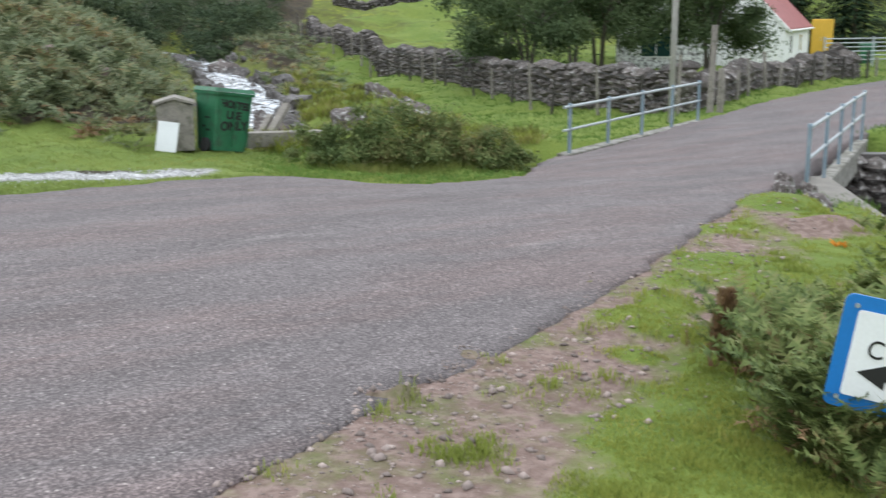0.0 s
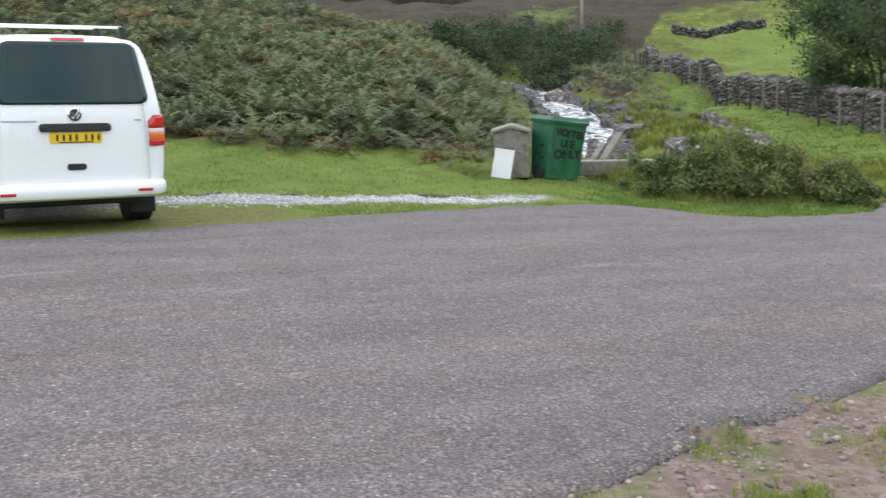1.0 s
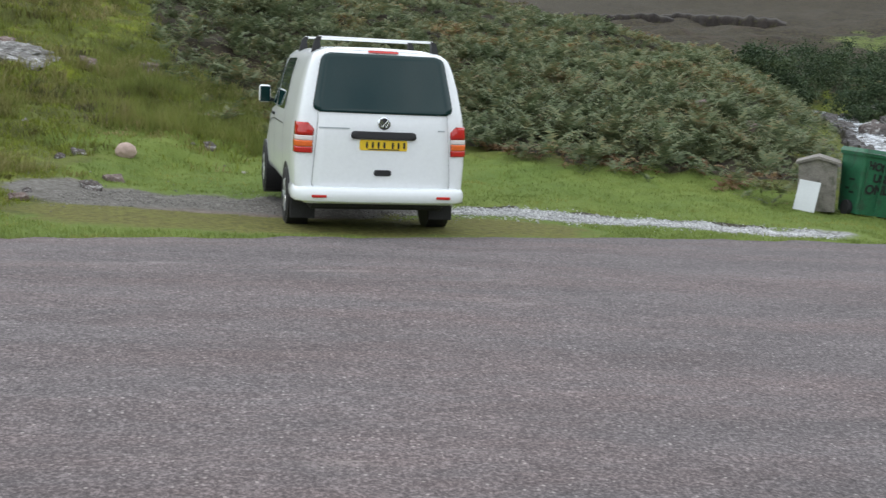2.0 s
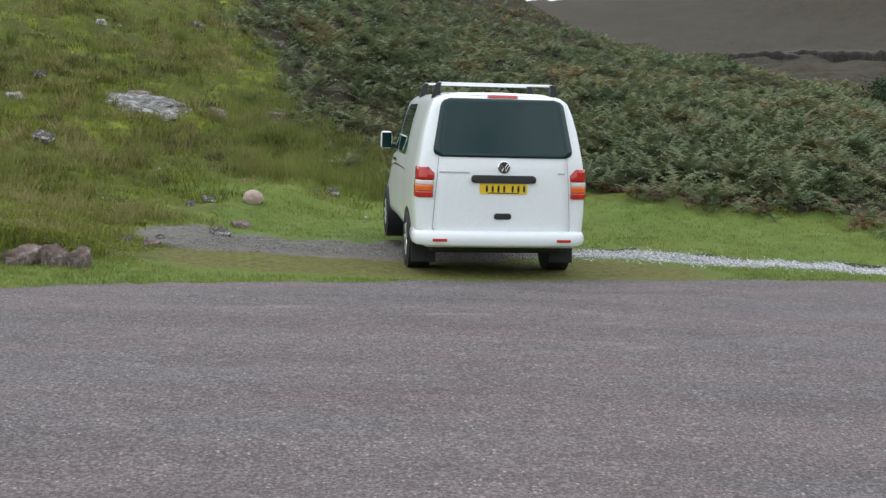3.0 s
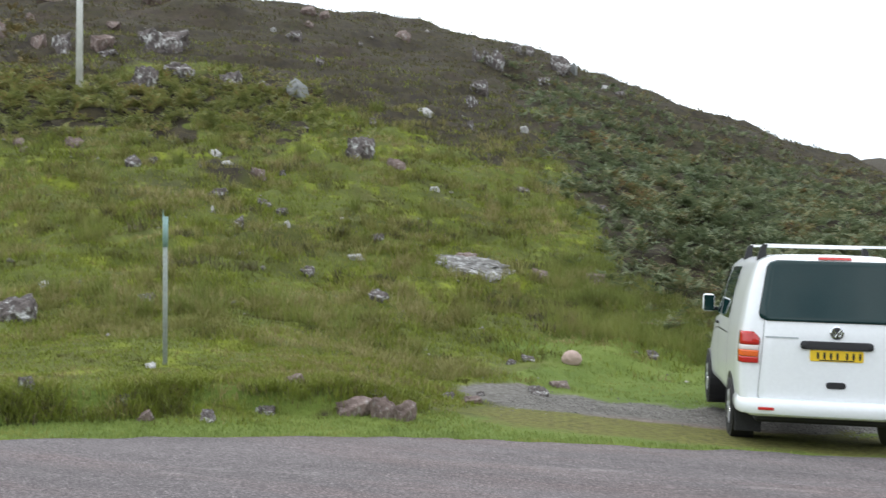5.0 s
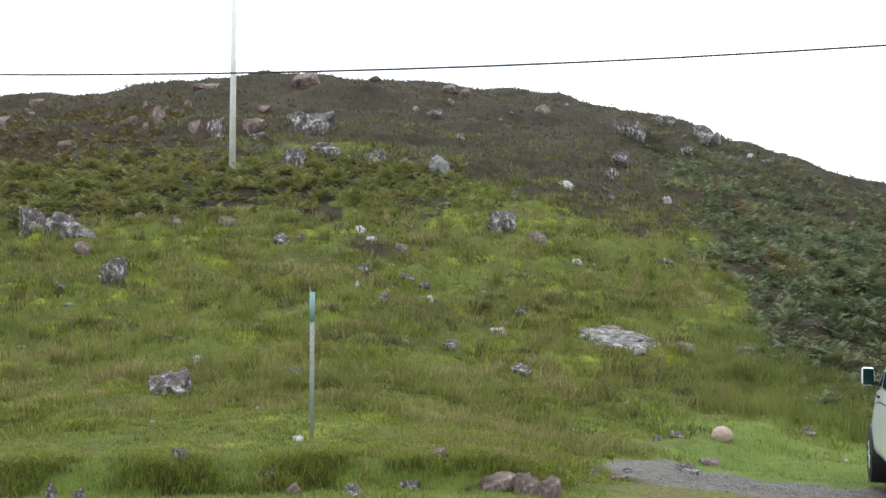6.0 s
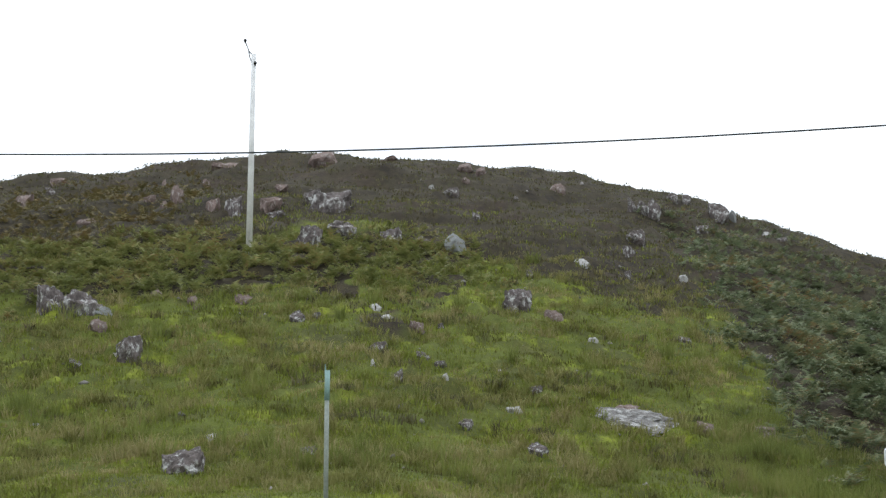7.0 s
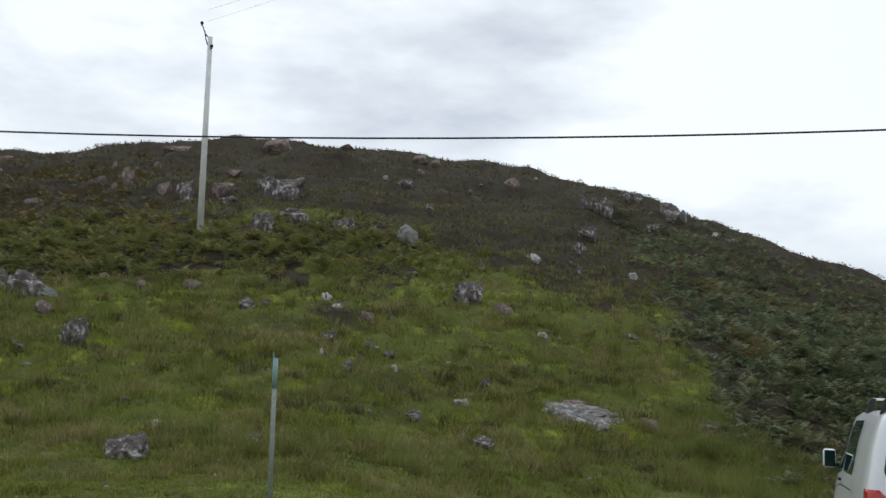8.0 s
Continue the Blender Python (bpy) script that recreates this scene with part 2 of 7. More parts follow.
def road_mat():
    """Worn surface dressing: fine pinkish chips in dark binder, paler wheel tracks along the road, a few mended patches."""
    m = bpy.data.materials.new("chipped_asphalt")
    m.use_nodes = True
    n, l = m.node_tree.nodes, m.node_tree.links
    b = n["Principled BSDF"]
    b.inputs["Roughness"].default_value, b.inputs["Specular IOR Level"].default_value = 0.9, 0.25
    tc = n.new("ShaderNodeTexCoord")

    def grain(scale, detail, rough=0.6, stretch=None):
        nd = n.new("ShaderNodeTexNoise")
        nd.inputs["Scale"].default_value, nd.inputs["Detail"].default_value, nd.inputs["Roughness"].default_value = scale, detail, rough
        if stretch:
            mp = n.new("ShaderNodeMapping")
            mp.inputs["Rotation"].default_value, mp.inputs["Scale"].default_value = (0, 0, -0.36), (*stretch, 1)
            l.new(tc.outputs["Object"], mp.inputs["Vector"])
            l.new(mp.outputs["Vector"], nd.inputs["Vector"])
        else:
            l.new(tc.outputs["Object"], nd.inputs["Vector"])
        return nd.outputs["Fac"]

    def span(fac, a, c, lo, hi):
        r = n.new("ShaderNodeMapRange")
        for s, v in (("From Min", a), ("From Max", c), ("To Min", lo), ("To Max", hi)):
            r.inputs[s].default_value = v
        l.new(fac, r.inputs["Value"])
        return r.outputs["Result"]

    def times(p, q):
        o = n.new("ShaderNodeMath")
        o.operation = "MULTIPLY"
        l.new(p, o.inputs[0])
        l.new(q, o.inputs[1])
        return o.outputs[0]

    chips = n.new("ShaderNodeValToRGB")
    stops = ((0.36, (0.068, 0.060, 0.061)), (0.45, (0.105, 0.092, 0.093)), (0.53, (0.138, 0.121, 0.122)), (0.64, (0.222, 0.198, 0.197)))
    while len(chips.color_ramp.elements) < len(stops):
        chips.color_ramp.elements.new(0.5)
    for e, (p, c) in zip(chips.color_ramp.elements, stops):
        e.position, e.color = p, (*c, 1)
    fine = grain(52, 3, 0.78)
    l.new(fine, chips.inputs["Fac"])
    tone = times(span(grain(1.0, 7, 0.65, (0.4, 1.5)), 0.34, 0.66, 0.88, 1.18), span(grain(7.0, 6, 0.75, (0.7, 1.1)), 0.3, 0.7, 0.88, 1.12))
    tone = times(tone, span(grain(23, 4, 0.8), 0.36, 0.64, 0.80, 1.20))
    # sparse paler chips
    vor, sep = n.new("ShaderNodeTexVoronoi"), n.new("ShaderNodeSeparateColor")
    vor.inputs["Scale"].default_value = 34
    l.new(tc.outputs["Object"], vor.inputs["Vector"])
    l.new(vor.outputs["Color"], sep.inputs["Color"])
    pale = times(span(sep.outputs["Red"], 0.86, 0.90, 0.0, 0.75), span(vor.outputs["Distance"], 0.22, 0.32, 1.0, 0.0))
    mx = n.new("ShaderNodeMix")
    mx.data_type = "RGBA"
    mx.inputs["B"].default_value = (0.36, 0.335, 0.32, 1)
    # short pale scuffs where the binder has worn off
    scuff = times(span(grain(1.1, 8, 0.72, (0.35, 1.6)), 0.60, 0.68, 0.0, 0.55), span(grain(30, 4, 0.8), 0.42, 0.6, 0.0, 1.0))
    both = n.new("ShaderNodeMath")
    both.operation = "MAXIMUM"
    l.new(pale, both.inputs[0])
    l.new(scuff, both.inputs[1])
    pale = both.outputs[0]
    l.new(pale, mx.inputs["Factor"])
    l.new(chips.outputs["Color"], mx.inputs["A"])
    sc = n.new("ShaderNodeVectorMath")
    sc.operation = "SCALE"
    # redder stone in long patches
    rd = n.new("ShaderNodeMix")
    rd.data_type, rd.blend_type = "RGBA", "MULTIPLY"
    rd.inputs["B"].default_value = (1.07, 0.975, 0.95, 1)
    l.new(span(grain(0.8, 6, 0.7, (0.3, 1.2)), 0.45, 0.62, 0.0, 1.0), rd.inputs["Factor"])
    l.new(mx.outputs["Result"], rd.inputs["A"])
    l.new(rd.outputs["Result"], sc.inputs[0])
    l.new(tone, sc.inputs["Scale"])
    l.new(sc.outputs["Vector"], b.inputs["Base Color"])
    bp = n.new("ShaderNodeBump")
    bp.inputs["Strength"].default_value, bp.inputs["Distance"].default_value = 0.5, 0.006
    l.new(fine, bp.inputs["Height"])
    l.new(bp.outputs["Normal"], b.inputs["Normal"])
    return m


# ---- mesh tools ----
def part(name, bm, material, parent=None, label="", smooth=False):
    """One mesh object from a bmesh, under a thing or a part."""
    me = bpy.data.meshes.new(name)
    bm.to_mesh(me)
    bm.free()
    if smooth:
        me.polygons.foreach_set("use_smooth", [True] * len(me.polygons))
    me.materials.append(material)
    ob = new(name, me)
    if parent:
        ob.parent = parent
    if label:
        ob["label"] = label
    return ob


def thing(name, m, label, category, group="", kind=""):
    """An empty at the base of a thing, which carries its parts."""
    e = new(name)
    e.empty_display_size = 0.2
    e.matrix_world = m
    return tagged(e, label, category, group, kind)


def mesh_of(name, verts, faces, material, smooth=False):
    me = bpy.data.meshes.new(name)
    me.from_pydata([tuple(v) for v in verts], [], [tuple(f) for f in faces])
    if smooth:
        me.polygons.foreach_set("use_smooth", [True] * len(me.polygons))
    me.materials.append(material)
    return new(name, me)


def box(bm, size, at=(0, 0, 0), m=None, bevel=0.0):
    sx, sy, sz = size
    t = (m or Matrix()) @ Matrix.Translation(at) @ Matrix.Diagonal((sx, sy, sz, 1))
    made = bmesh.ops.create_cube(bm, size=1.0, matrix=t)["verts"]
    if bevel:
        edges = list({e for v in made for e in v.link_edges})
        bmesh.ops.bevel(bm, geom=edges, offset=bevel, segments=2, affect="EDGES", profile=0.5)
    return bm


def rod(bm, a, b, r1, r2=None, seg=10):
    a, b = Vector(a), Vector(b)
    d = b - a
    t = Matrix.Translation((a + b) / 2) @ d.to_track_quat("Z", "Y").to_matrix().to_4x4()
    bmesh.ops.create_cone(bm, cap_ends=True, segments=seg, radius1=r1, radius2=r1 if r2 is None else r2, depth=d.length, matrix=t)
    return bm


def prism(bm, outline, depth, m=None):
    """An outline in x, z drawn out along y, centred."""
    m = m or Matrix()
    a = [bm.verts.new(m @ Vector((x, -depth / 2, z))) for x, z in outline]
    b = [bm.verts.new(m @ Vector((x, depth / 2, z))) for x, z in outline]
    bm.faces.new(a)
    bm.faces.new(b[::-1])
    for i in range(len(a)):
        j = (i + 1) % len(a)
        bm.faces.new((a[j], a[i], b[i], b[j]))
    bmesh.ops.recalc_face_normals(bm, faces=bm.faces)
    return bm


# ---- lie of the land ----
# height of the ground at 12, 18, 26, 40, 60 and 75 m from the viewpoint, by bearing from north; shaped to fit the
# skyline in the camera's view
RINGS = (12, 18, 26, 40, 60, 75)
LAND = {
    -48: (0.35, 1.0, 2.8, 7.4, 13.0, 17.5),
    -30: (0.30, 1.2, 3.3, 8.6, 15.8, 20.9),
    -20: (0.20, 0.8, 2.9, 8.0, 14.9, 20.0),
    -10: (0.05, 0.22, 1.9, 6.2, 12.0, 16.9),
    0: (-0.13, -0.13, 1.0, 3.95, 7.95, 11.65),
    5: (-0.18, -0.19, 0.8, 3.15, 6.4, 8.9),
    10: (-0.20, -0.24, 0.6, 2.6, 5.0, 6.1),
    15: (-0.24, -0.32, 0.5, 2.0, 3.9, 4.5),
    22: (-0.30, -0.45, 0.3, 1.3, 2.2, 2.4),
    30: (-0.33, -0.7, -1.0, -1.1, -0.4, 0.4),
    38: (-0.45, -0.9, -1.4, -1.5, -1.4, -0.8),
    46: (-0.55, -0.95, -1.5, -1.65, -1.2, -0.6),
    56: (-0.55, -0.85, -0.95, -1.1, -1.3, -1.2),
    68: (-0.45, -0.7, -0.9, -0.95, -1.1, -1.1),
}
BEARINGS = np.array(sorted(LAND), float)
WING = ((15.5, 8.95), (10.6, 4.6))
ABUT = ((19.7, 10.45), (23.6, 6.6))
STREAM = np.array([(32.2, 65.5), (29.6, 54.5), (25.7, 45.0), (20.9, 34.6), (16.9, 28.4), (15.1, 21.5), (17.3, 12.6), (19.2, 5.5), (23.0, -5.0)])
# moss cushions on the near verge: x, y, radius, height
HUMMOCKS = [(11.4, 7.0, 0.5, 0.16), (9.7, 6.0, 0.4, 0.12), (10.2, 5.6, 0.3, 0.14), (7.65, 5.1, 0.36, 0.09), (7.3, 4.4, 0.4, 0.10), (6.7, 4.9, 0.2, 0.06), (5.85, 4.4, 0.17, 0.06), (5.4, 4.28, 0.24, 0.07), (5.35, 3.95, 0.22, 0.07), (4.7, 3.75, 0.13, 0.04), (9.1, 6.35, 0.24, 0.05)]
BED = np.array([-0.7, -0.95, -1.25, -1.45, -1.65, -2.3, -2.8, -3.1, -3.6])


def hermite(xs, ys, x):
    """Smooth values between knots; ys may hold a row for each knot."""
    xs, ys, x = np.asarray(xs, float), np.asarray(ys, float), np.clip(x, xs[0], xs[-1])
    i = np.clip(np.searchsorted(xs, x) - 1, 0, len(xs) - 2)
    h = np.diff(xs)
    d = np.diff(ys, axis=0) / (h[:, None] if ys.ndim > 1 else h)
    g = np.concatenate([d[:1], (d[1:] + d[:-1]) / 2, d[-1:]])
    t = (x - xs[i]) / h[i]
    if ys.ndim > 1:
        t, hh = t[:, None], h[i][:, None]
    else:
        hh = h[i]
    return (2 * t**3 - 3 * t**2 + 1) * ys[i] + (t**3 - 2 * t**2 + t) * hh * g[i] + (3 * t**2 - 2 * t**3) * ys[i + 1] + (t**3 - t**2) * hh * g[i + 1]


def along(line, x, y):
    """Distance from points to a polyline, and where along it the nearest point lies (in vertices)."""
    best, where = np.full(x.shape, 1e9), np.zeros(x.shape)
    for k in range(len(line) - 1):
        a, b = line[k], line[k + 1]
        ab = b - a
        t = np.clip(((x - a[0]) * ab[0] + (y - a[1]) * ab[1]) / (ab @ ab), 0, 1)
        d = np.hypot(x - a[0] - t * ab[0], y - a[1] - t * ab[1])
        near = d < best
        best, where = np.where(near, d, best), np.where(near, k + t, where)
    return best, where


def wave_noise(x, y, size, seed):
    """Cheap smooth noise between about -1 and 1."""
    rng = np.random.default_rng(seed)
    out = np.zeros(np.shape(x))
    for k in range(9):
        ang, s = rng.uniform(0, 6.283), rng.uniform(0.6, 1.9) / size
        out += np.sin((x * np.cos(ang) + y * np.sin(ang)) * s * 6.283 + rng.uniform(0, 6.283))
    return out / 4.0


def tilt(x, y=0.0):
    """The roadside falls gently towards the bridge and runs level beyond it."""
    dip = -0.04 * np.clip(np.asarray(y) - 8, 0, 7) * np.clip((x - 8) / 5, 0, 1) * np.clip((21 - x) / 6, 0, 1)
    return dip + np.where(x < 0, -0.045 * np.maximum(x, -8), -0.0525 * np.minimum(x, 12) - 0.0265 * np.clip(x - 12, 0, 10))


def bearing(x, y):
    return np.degrees(np.arctan2(x, y))


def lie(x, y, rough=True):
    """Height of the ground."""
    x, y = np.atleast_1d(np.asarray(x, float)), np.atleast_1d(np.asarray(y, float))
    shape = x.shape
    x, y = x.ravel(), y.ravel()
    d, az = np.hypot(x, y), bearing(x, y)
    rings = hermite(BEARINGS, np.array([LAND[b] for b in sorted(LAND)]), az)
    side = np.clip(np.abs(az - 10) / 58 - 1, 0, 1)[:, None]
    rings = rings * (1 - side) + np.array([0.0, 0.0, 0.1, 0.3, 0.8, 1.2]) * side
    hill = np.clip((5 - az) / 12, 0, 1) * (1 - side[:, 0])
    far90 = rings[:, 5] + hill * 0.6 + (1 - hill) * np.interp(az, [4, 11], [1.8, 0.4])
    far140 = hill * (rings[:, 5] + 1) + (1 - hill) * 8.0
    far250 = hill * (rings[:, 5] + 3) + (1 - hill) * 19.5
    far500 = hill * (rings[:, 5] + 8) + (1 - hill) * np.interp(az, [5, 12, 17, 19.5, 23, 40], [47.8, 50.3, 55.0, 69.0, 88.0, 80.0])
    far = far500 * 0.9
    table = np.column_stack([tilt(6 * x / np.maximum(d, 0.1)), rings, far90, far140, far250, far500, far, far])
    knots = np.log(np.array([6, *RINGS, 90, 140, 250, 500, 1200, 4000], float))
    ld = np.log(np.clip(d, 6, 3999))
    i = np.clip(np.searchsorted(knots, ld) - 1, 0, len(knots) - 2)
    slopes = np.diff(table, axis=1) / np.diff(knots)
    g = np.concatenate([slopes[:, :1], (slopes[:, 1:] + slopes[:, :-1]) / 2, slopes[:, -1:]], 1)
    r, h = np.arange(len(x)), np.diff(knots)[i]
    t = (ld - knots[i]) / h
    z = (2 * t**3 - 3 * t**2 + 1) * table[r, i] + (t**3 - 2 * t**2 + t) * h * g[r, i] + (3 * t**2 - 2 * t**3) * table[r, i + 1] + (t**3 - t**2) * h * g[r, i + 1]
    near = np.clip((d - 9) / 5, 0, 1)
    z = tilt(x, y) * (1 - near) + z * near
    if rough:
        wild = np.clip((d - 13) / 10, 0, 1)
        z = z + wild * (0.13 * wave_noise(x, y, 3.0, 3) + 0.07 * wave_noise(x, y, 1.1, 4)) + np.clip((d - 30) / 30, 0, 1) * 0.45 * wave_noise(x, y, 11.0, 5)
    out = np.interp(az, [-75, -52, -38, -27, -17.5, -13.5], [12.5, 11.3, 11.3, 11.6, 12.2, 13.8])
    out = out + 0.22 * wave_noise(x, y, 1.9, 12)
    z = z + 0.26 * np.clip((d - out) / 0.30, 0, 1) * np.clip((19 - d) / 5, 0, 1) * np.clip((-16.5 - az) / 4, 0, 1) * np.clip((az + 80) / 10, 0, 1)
    if rough:
        # sheep-worn ledges along the slope
        steep = np.clip((d - 14) / 6, 0, 1) * np.clip((78 - d) / 20, 0, 1) * np.clip((2 - az) / 8, 0, 1)
        ledge = z / 0.85 + 0.55 * wave_noise(x, y, 8.0, 6) + 0.18 * wave_noise(x, y, 2.2, 7)
        z = z + steep * (0.085 + 0.10 * np.clip((d - 34) / 14, 0, 1)) * np.sin(6.283 * ledge) * np.clip(0.6 + 0.7 * wave_noise(x, y, 6.0, 8), 0, 1.3)
        # tussocky swells in the turf
        z = z + np.clip((d - 15) / 5, 0, 1) * np.clip((60 - d) / 20, 0, 1) * np.clip((-2 - az) / 6, 0, 1) * 0.10 * np.abs(wave_noise(x, y, 1.5, 91)) ** 1.2
        # mossy hummocks along the stream's far bank
        z = z + 0.32 * np.clip(wave_noise(x, y, 2.4, 92), 0, 1.3) * np.clip((az - 31) / 3, 0, 1) * np.clip((43 - az) / 4, 0, 1) * np.clip((d - 17) / 3, 0, 1) * np.clip((31 - d) / 6, 0, 1)
    ds, where = along(STREAM, x, y)
    bed = np.interp(where, np.arange(len(BED)), BED)
    width = np.interp(where, np.arange(len(BED)), [1.4, 1.4, 1.5, 1.7, 1.6, 1.6, 2.8, 3.2, 3.4])
    gully = bed - 0.35 + np.clip(ds - width * 0.7, 0, 50) ** 1.15 * np.interp(where, [0, 4, 5, 8], [0.55, 0.55, 0.9, 1.1])
    z = np.minimum(z, np.maximum(gully, bed - 0.35))
    # below the wing wall the bank drops sheer to the stream
    px, py = x - WING[0][0], y - WING[0][1]
    wx, wy = WING[1][0] - WING[0][0], WING[1][1] - WING[0][1]
    ln = math.hypot(wx, wy)
    run, off = (px * wx + py * wy) / ln, (wx * py - wy * px) / ln
    cut = np.clip((off - 0.1) / 0.3, 0, 1) * np.clip((run + 1.5) / 0.5, 0, 1) * np.clip((ln + 1.0 - run) / 2.0, 0, 1) * (off < 7)
    # and the stream runs in a walled cutting up to the far abutment
    ax, ay = ABUT[1][0] - ABUT[0][0], ABUT[1][1] - ABUT[0][1]
    west = (ax * (y - ABUT[0][1]) - ay * (x - ABUT[0][0])) / math.hypot(ax, ay)
    cut2 = np.clip((off - 0.1) / 0.3, 0, 1) * np.clip((run + 7.0) / 0.5, 0, 1) * np.clip((-west + 0.25) / 0.3, 0, 1) * (d < 40) * np.clip((ln + 1.0 - run) / 2.0, 0, 1)
    cut = np.maximum(cut * (west < 0.25), cut2)
    z = np.minimum(z, z * (1 - cut) + (-2.75) * cut)
    z = z - 0.22 * np.clip((off + 0.9) / 0.6, 0, 1) * (1 - cut) * (off < 7) * np.clip((run + 0.2) / 0.4, 0, 1) * np.clip((ln - run) / 1.0, 0, 1)
    if rough:
        # mossy hummocks on the near verge
        for hx, hy, hr, hh in HUMMOCKS:
            z = z + hh * np.exp(-(((x - hx) ** 2 + (y - hy) ** 2) / (hr * hr)) ** 1.5)
        hump = wave_noise(x, y, 0.9, 63) + 0.5 * wave_noise(x, y, 0.35, 64)
        z = z + 0.06 * np.clip(hump - 0.35, 0, 1.2) * np.clip((12 - d) / 3, 0, 1) * (d > 5) * np.clip((az - 30) / 8, 0, 1)
    return z.reshape(shape)


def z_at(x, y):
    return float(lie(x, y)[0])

# ---- ground sheet ----
NEAR_EDGE = np.array([(-30.0, -9.0), (-14.0, -1.5), (-6.0, 1.2), (-2.0, 2.3), (1.65, 3.4), (3.1, 3.95), (4.25, 4.3), (6.1, 5.05), (7.8, 5.8), (10.6, 7.1), (13.8, 8.3), (20.9, 11.1), (32.0, 13.8), (44.0, 15.5), (70.0, 18.0)])
FAR_EDGE = np.array([(-30.0, -4.0), (-14.0, 3.0), (-6.3, 8.0), (-3.4, 9.8), (0.1, 10.7), (3.8, 11.6), (7.3, 12.0), (8.3, 10.7), (9.9, 10.7), (11.3, 11.2), (14.6, 13.5), (21.3, 15.4), (30.0, 18.2), (43.0, 20.8), (70.0, 24.0)])


def smooth_line(line, steps):
    k = np.linspace(0, len(line) - 1, steps)
    return hermite(np.arange(len(line)), line, k)


def build_road(steps=420, across=34):
    a, b = smooth_line(NEAR_EDGE, steps), smooth_line(FAR_EDGE, steps)
    a = a + np.column_stack([wave_noise(a[:, 0], a[:, 1], 0.9, 21), wave_noise(a[:, 0], a[:, 1], 0.7, 22)]) * 0.045
    b = b + np.column_stack([wave_noise(b[:, 0], b[:, 1], 0.9, 23), wave_noise(b[:, 0], b[:, 1], 0.7, 24)]) * 0.06
    v = np.linspace(0, 1, across)
    p = a[:, None, :] * (1 - v)[None, :, None] + b[:, None, :] * v[None, :, None]
    z = tilt(p[..., 0], p[..., 1]) + 0.009 + 0.06 * np.sin(np.pi * v)[None, :] + 0.008 * wave_noise(p[..., 0], p[..., 1], 1.7, 9)
    z = z - 0.06 * np.clip((p[..., 0] - 30) / 10, 0, 1)
    top = np.concatenate([p, z[..., None]], 2)
    low_a, low_b = top[:, :1].copy(), top[:, -1:].copy()
    low_a[..., 2] -= 0.30
    low_b[..., 2] -= 0.30
    grid = np.concatenate([low_a, top, low_b], 1)
    n = across + 2
    faces = [(i * n + j, (i + 1) * n + j, (i + 1) * n + j + 1, i * n + j + 1) for i in range(steps - 1) for j in range(n - 1)]
    ob = mesh_of("road", grid.reshape(-1, 3), faces, road_mat(), True)
    return tagged(ob, "worn grey-pink chipped asphalt single-track road", "road", kind="structure")


def inside_road(x, y):
    """1 on the carriageway, 0 off it."""
    ring = np.concatenate([smooth_line(NEAR_EDGE, 120), smooth_line(FAR_EDGE, 120)[::-1]])
    hit = np.zeros(x.shape, bool)
    for (x0, y0), (x1, y1) in zip(ring, np.roll(ring, -1, 0)):
        if y0 == y1:
            continue
        hit ^= ((y0 > y) != (y1 > y)) & (x < (x1 - x0) * (y - y0) / (y1 - y0) + x0)
    return hit


def bracken_cover(x, y):
    """How much of the ground bracken takes, 0 to 1."""
    d, az = np.hypot(x, y), bearing(x, y)
    edge = np.interp(az, [-11.8, -9.3, -5.6, -4.6, -0.6, 9, 15, 20, 23, 25, 27], [60, 40, 27.5, 25, 21, 21.5, 21, 20.5, 19.8, 21.5, 24.0])
    ragged = np.clip((-az + 2) / 6, 0, 1)
    bank = ((d > edge + (0.5 + 2.8 * ragged) * wave_noise(x, y, 6, 31) + (0.4 + 1.6 * ragged) * wave_noise(x, y, 1.6, 35)) & (az > -12.5) & (az < 26.5 + 1.5 * wave_noise(x, y, 5, 32)) & (d < 68)).astype(float)
    band = ((d > 33.5 + 1.6 * wave_noise(x, y, 8, 33) + 0.9 * wave_noise(x, y, 2, 30)) & (d < 41.5 + 1.8 * wave_noise(x, y, 6, 34)) & (az < -22.5 + 2.5 * wave_noise(x, y, 4, 29)) & (az > -60) & (wave_noise(x, y, 3.2, 28) > -1.5)).astype(float)
    right = ((az > 27.5 + wave_noise(x, y, 5, 27)) & (az < 34.3 + 1.2 * wave_noise(x, y, 4, 26)) & (d > 40) & (d < 95) & (along(STREAM, x, y)[0] > 2.4)).astype(float)
    brown = ((az < -37 + 2 * wave_noise(x, y, 7, 38)) & (d > 40) & (d < 74) & (wave_noise(x, y, 5, 39) > -0.35)).astype(float)
    return np.maximum(np.maximum(bank, band), np.maximum(right, brown))


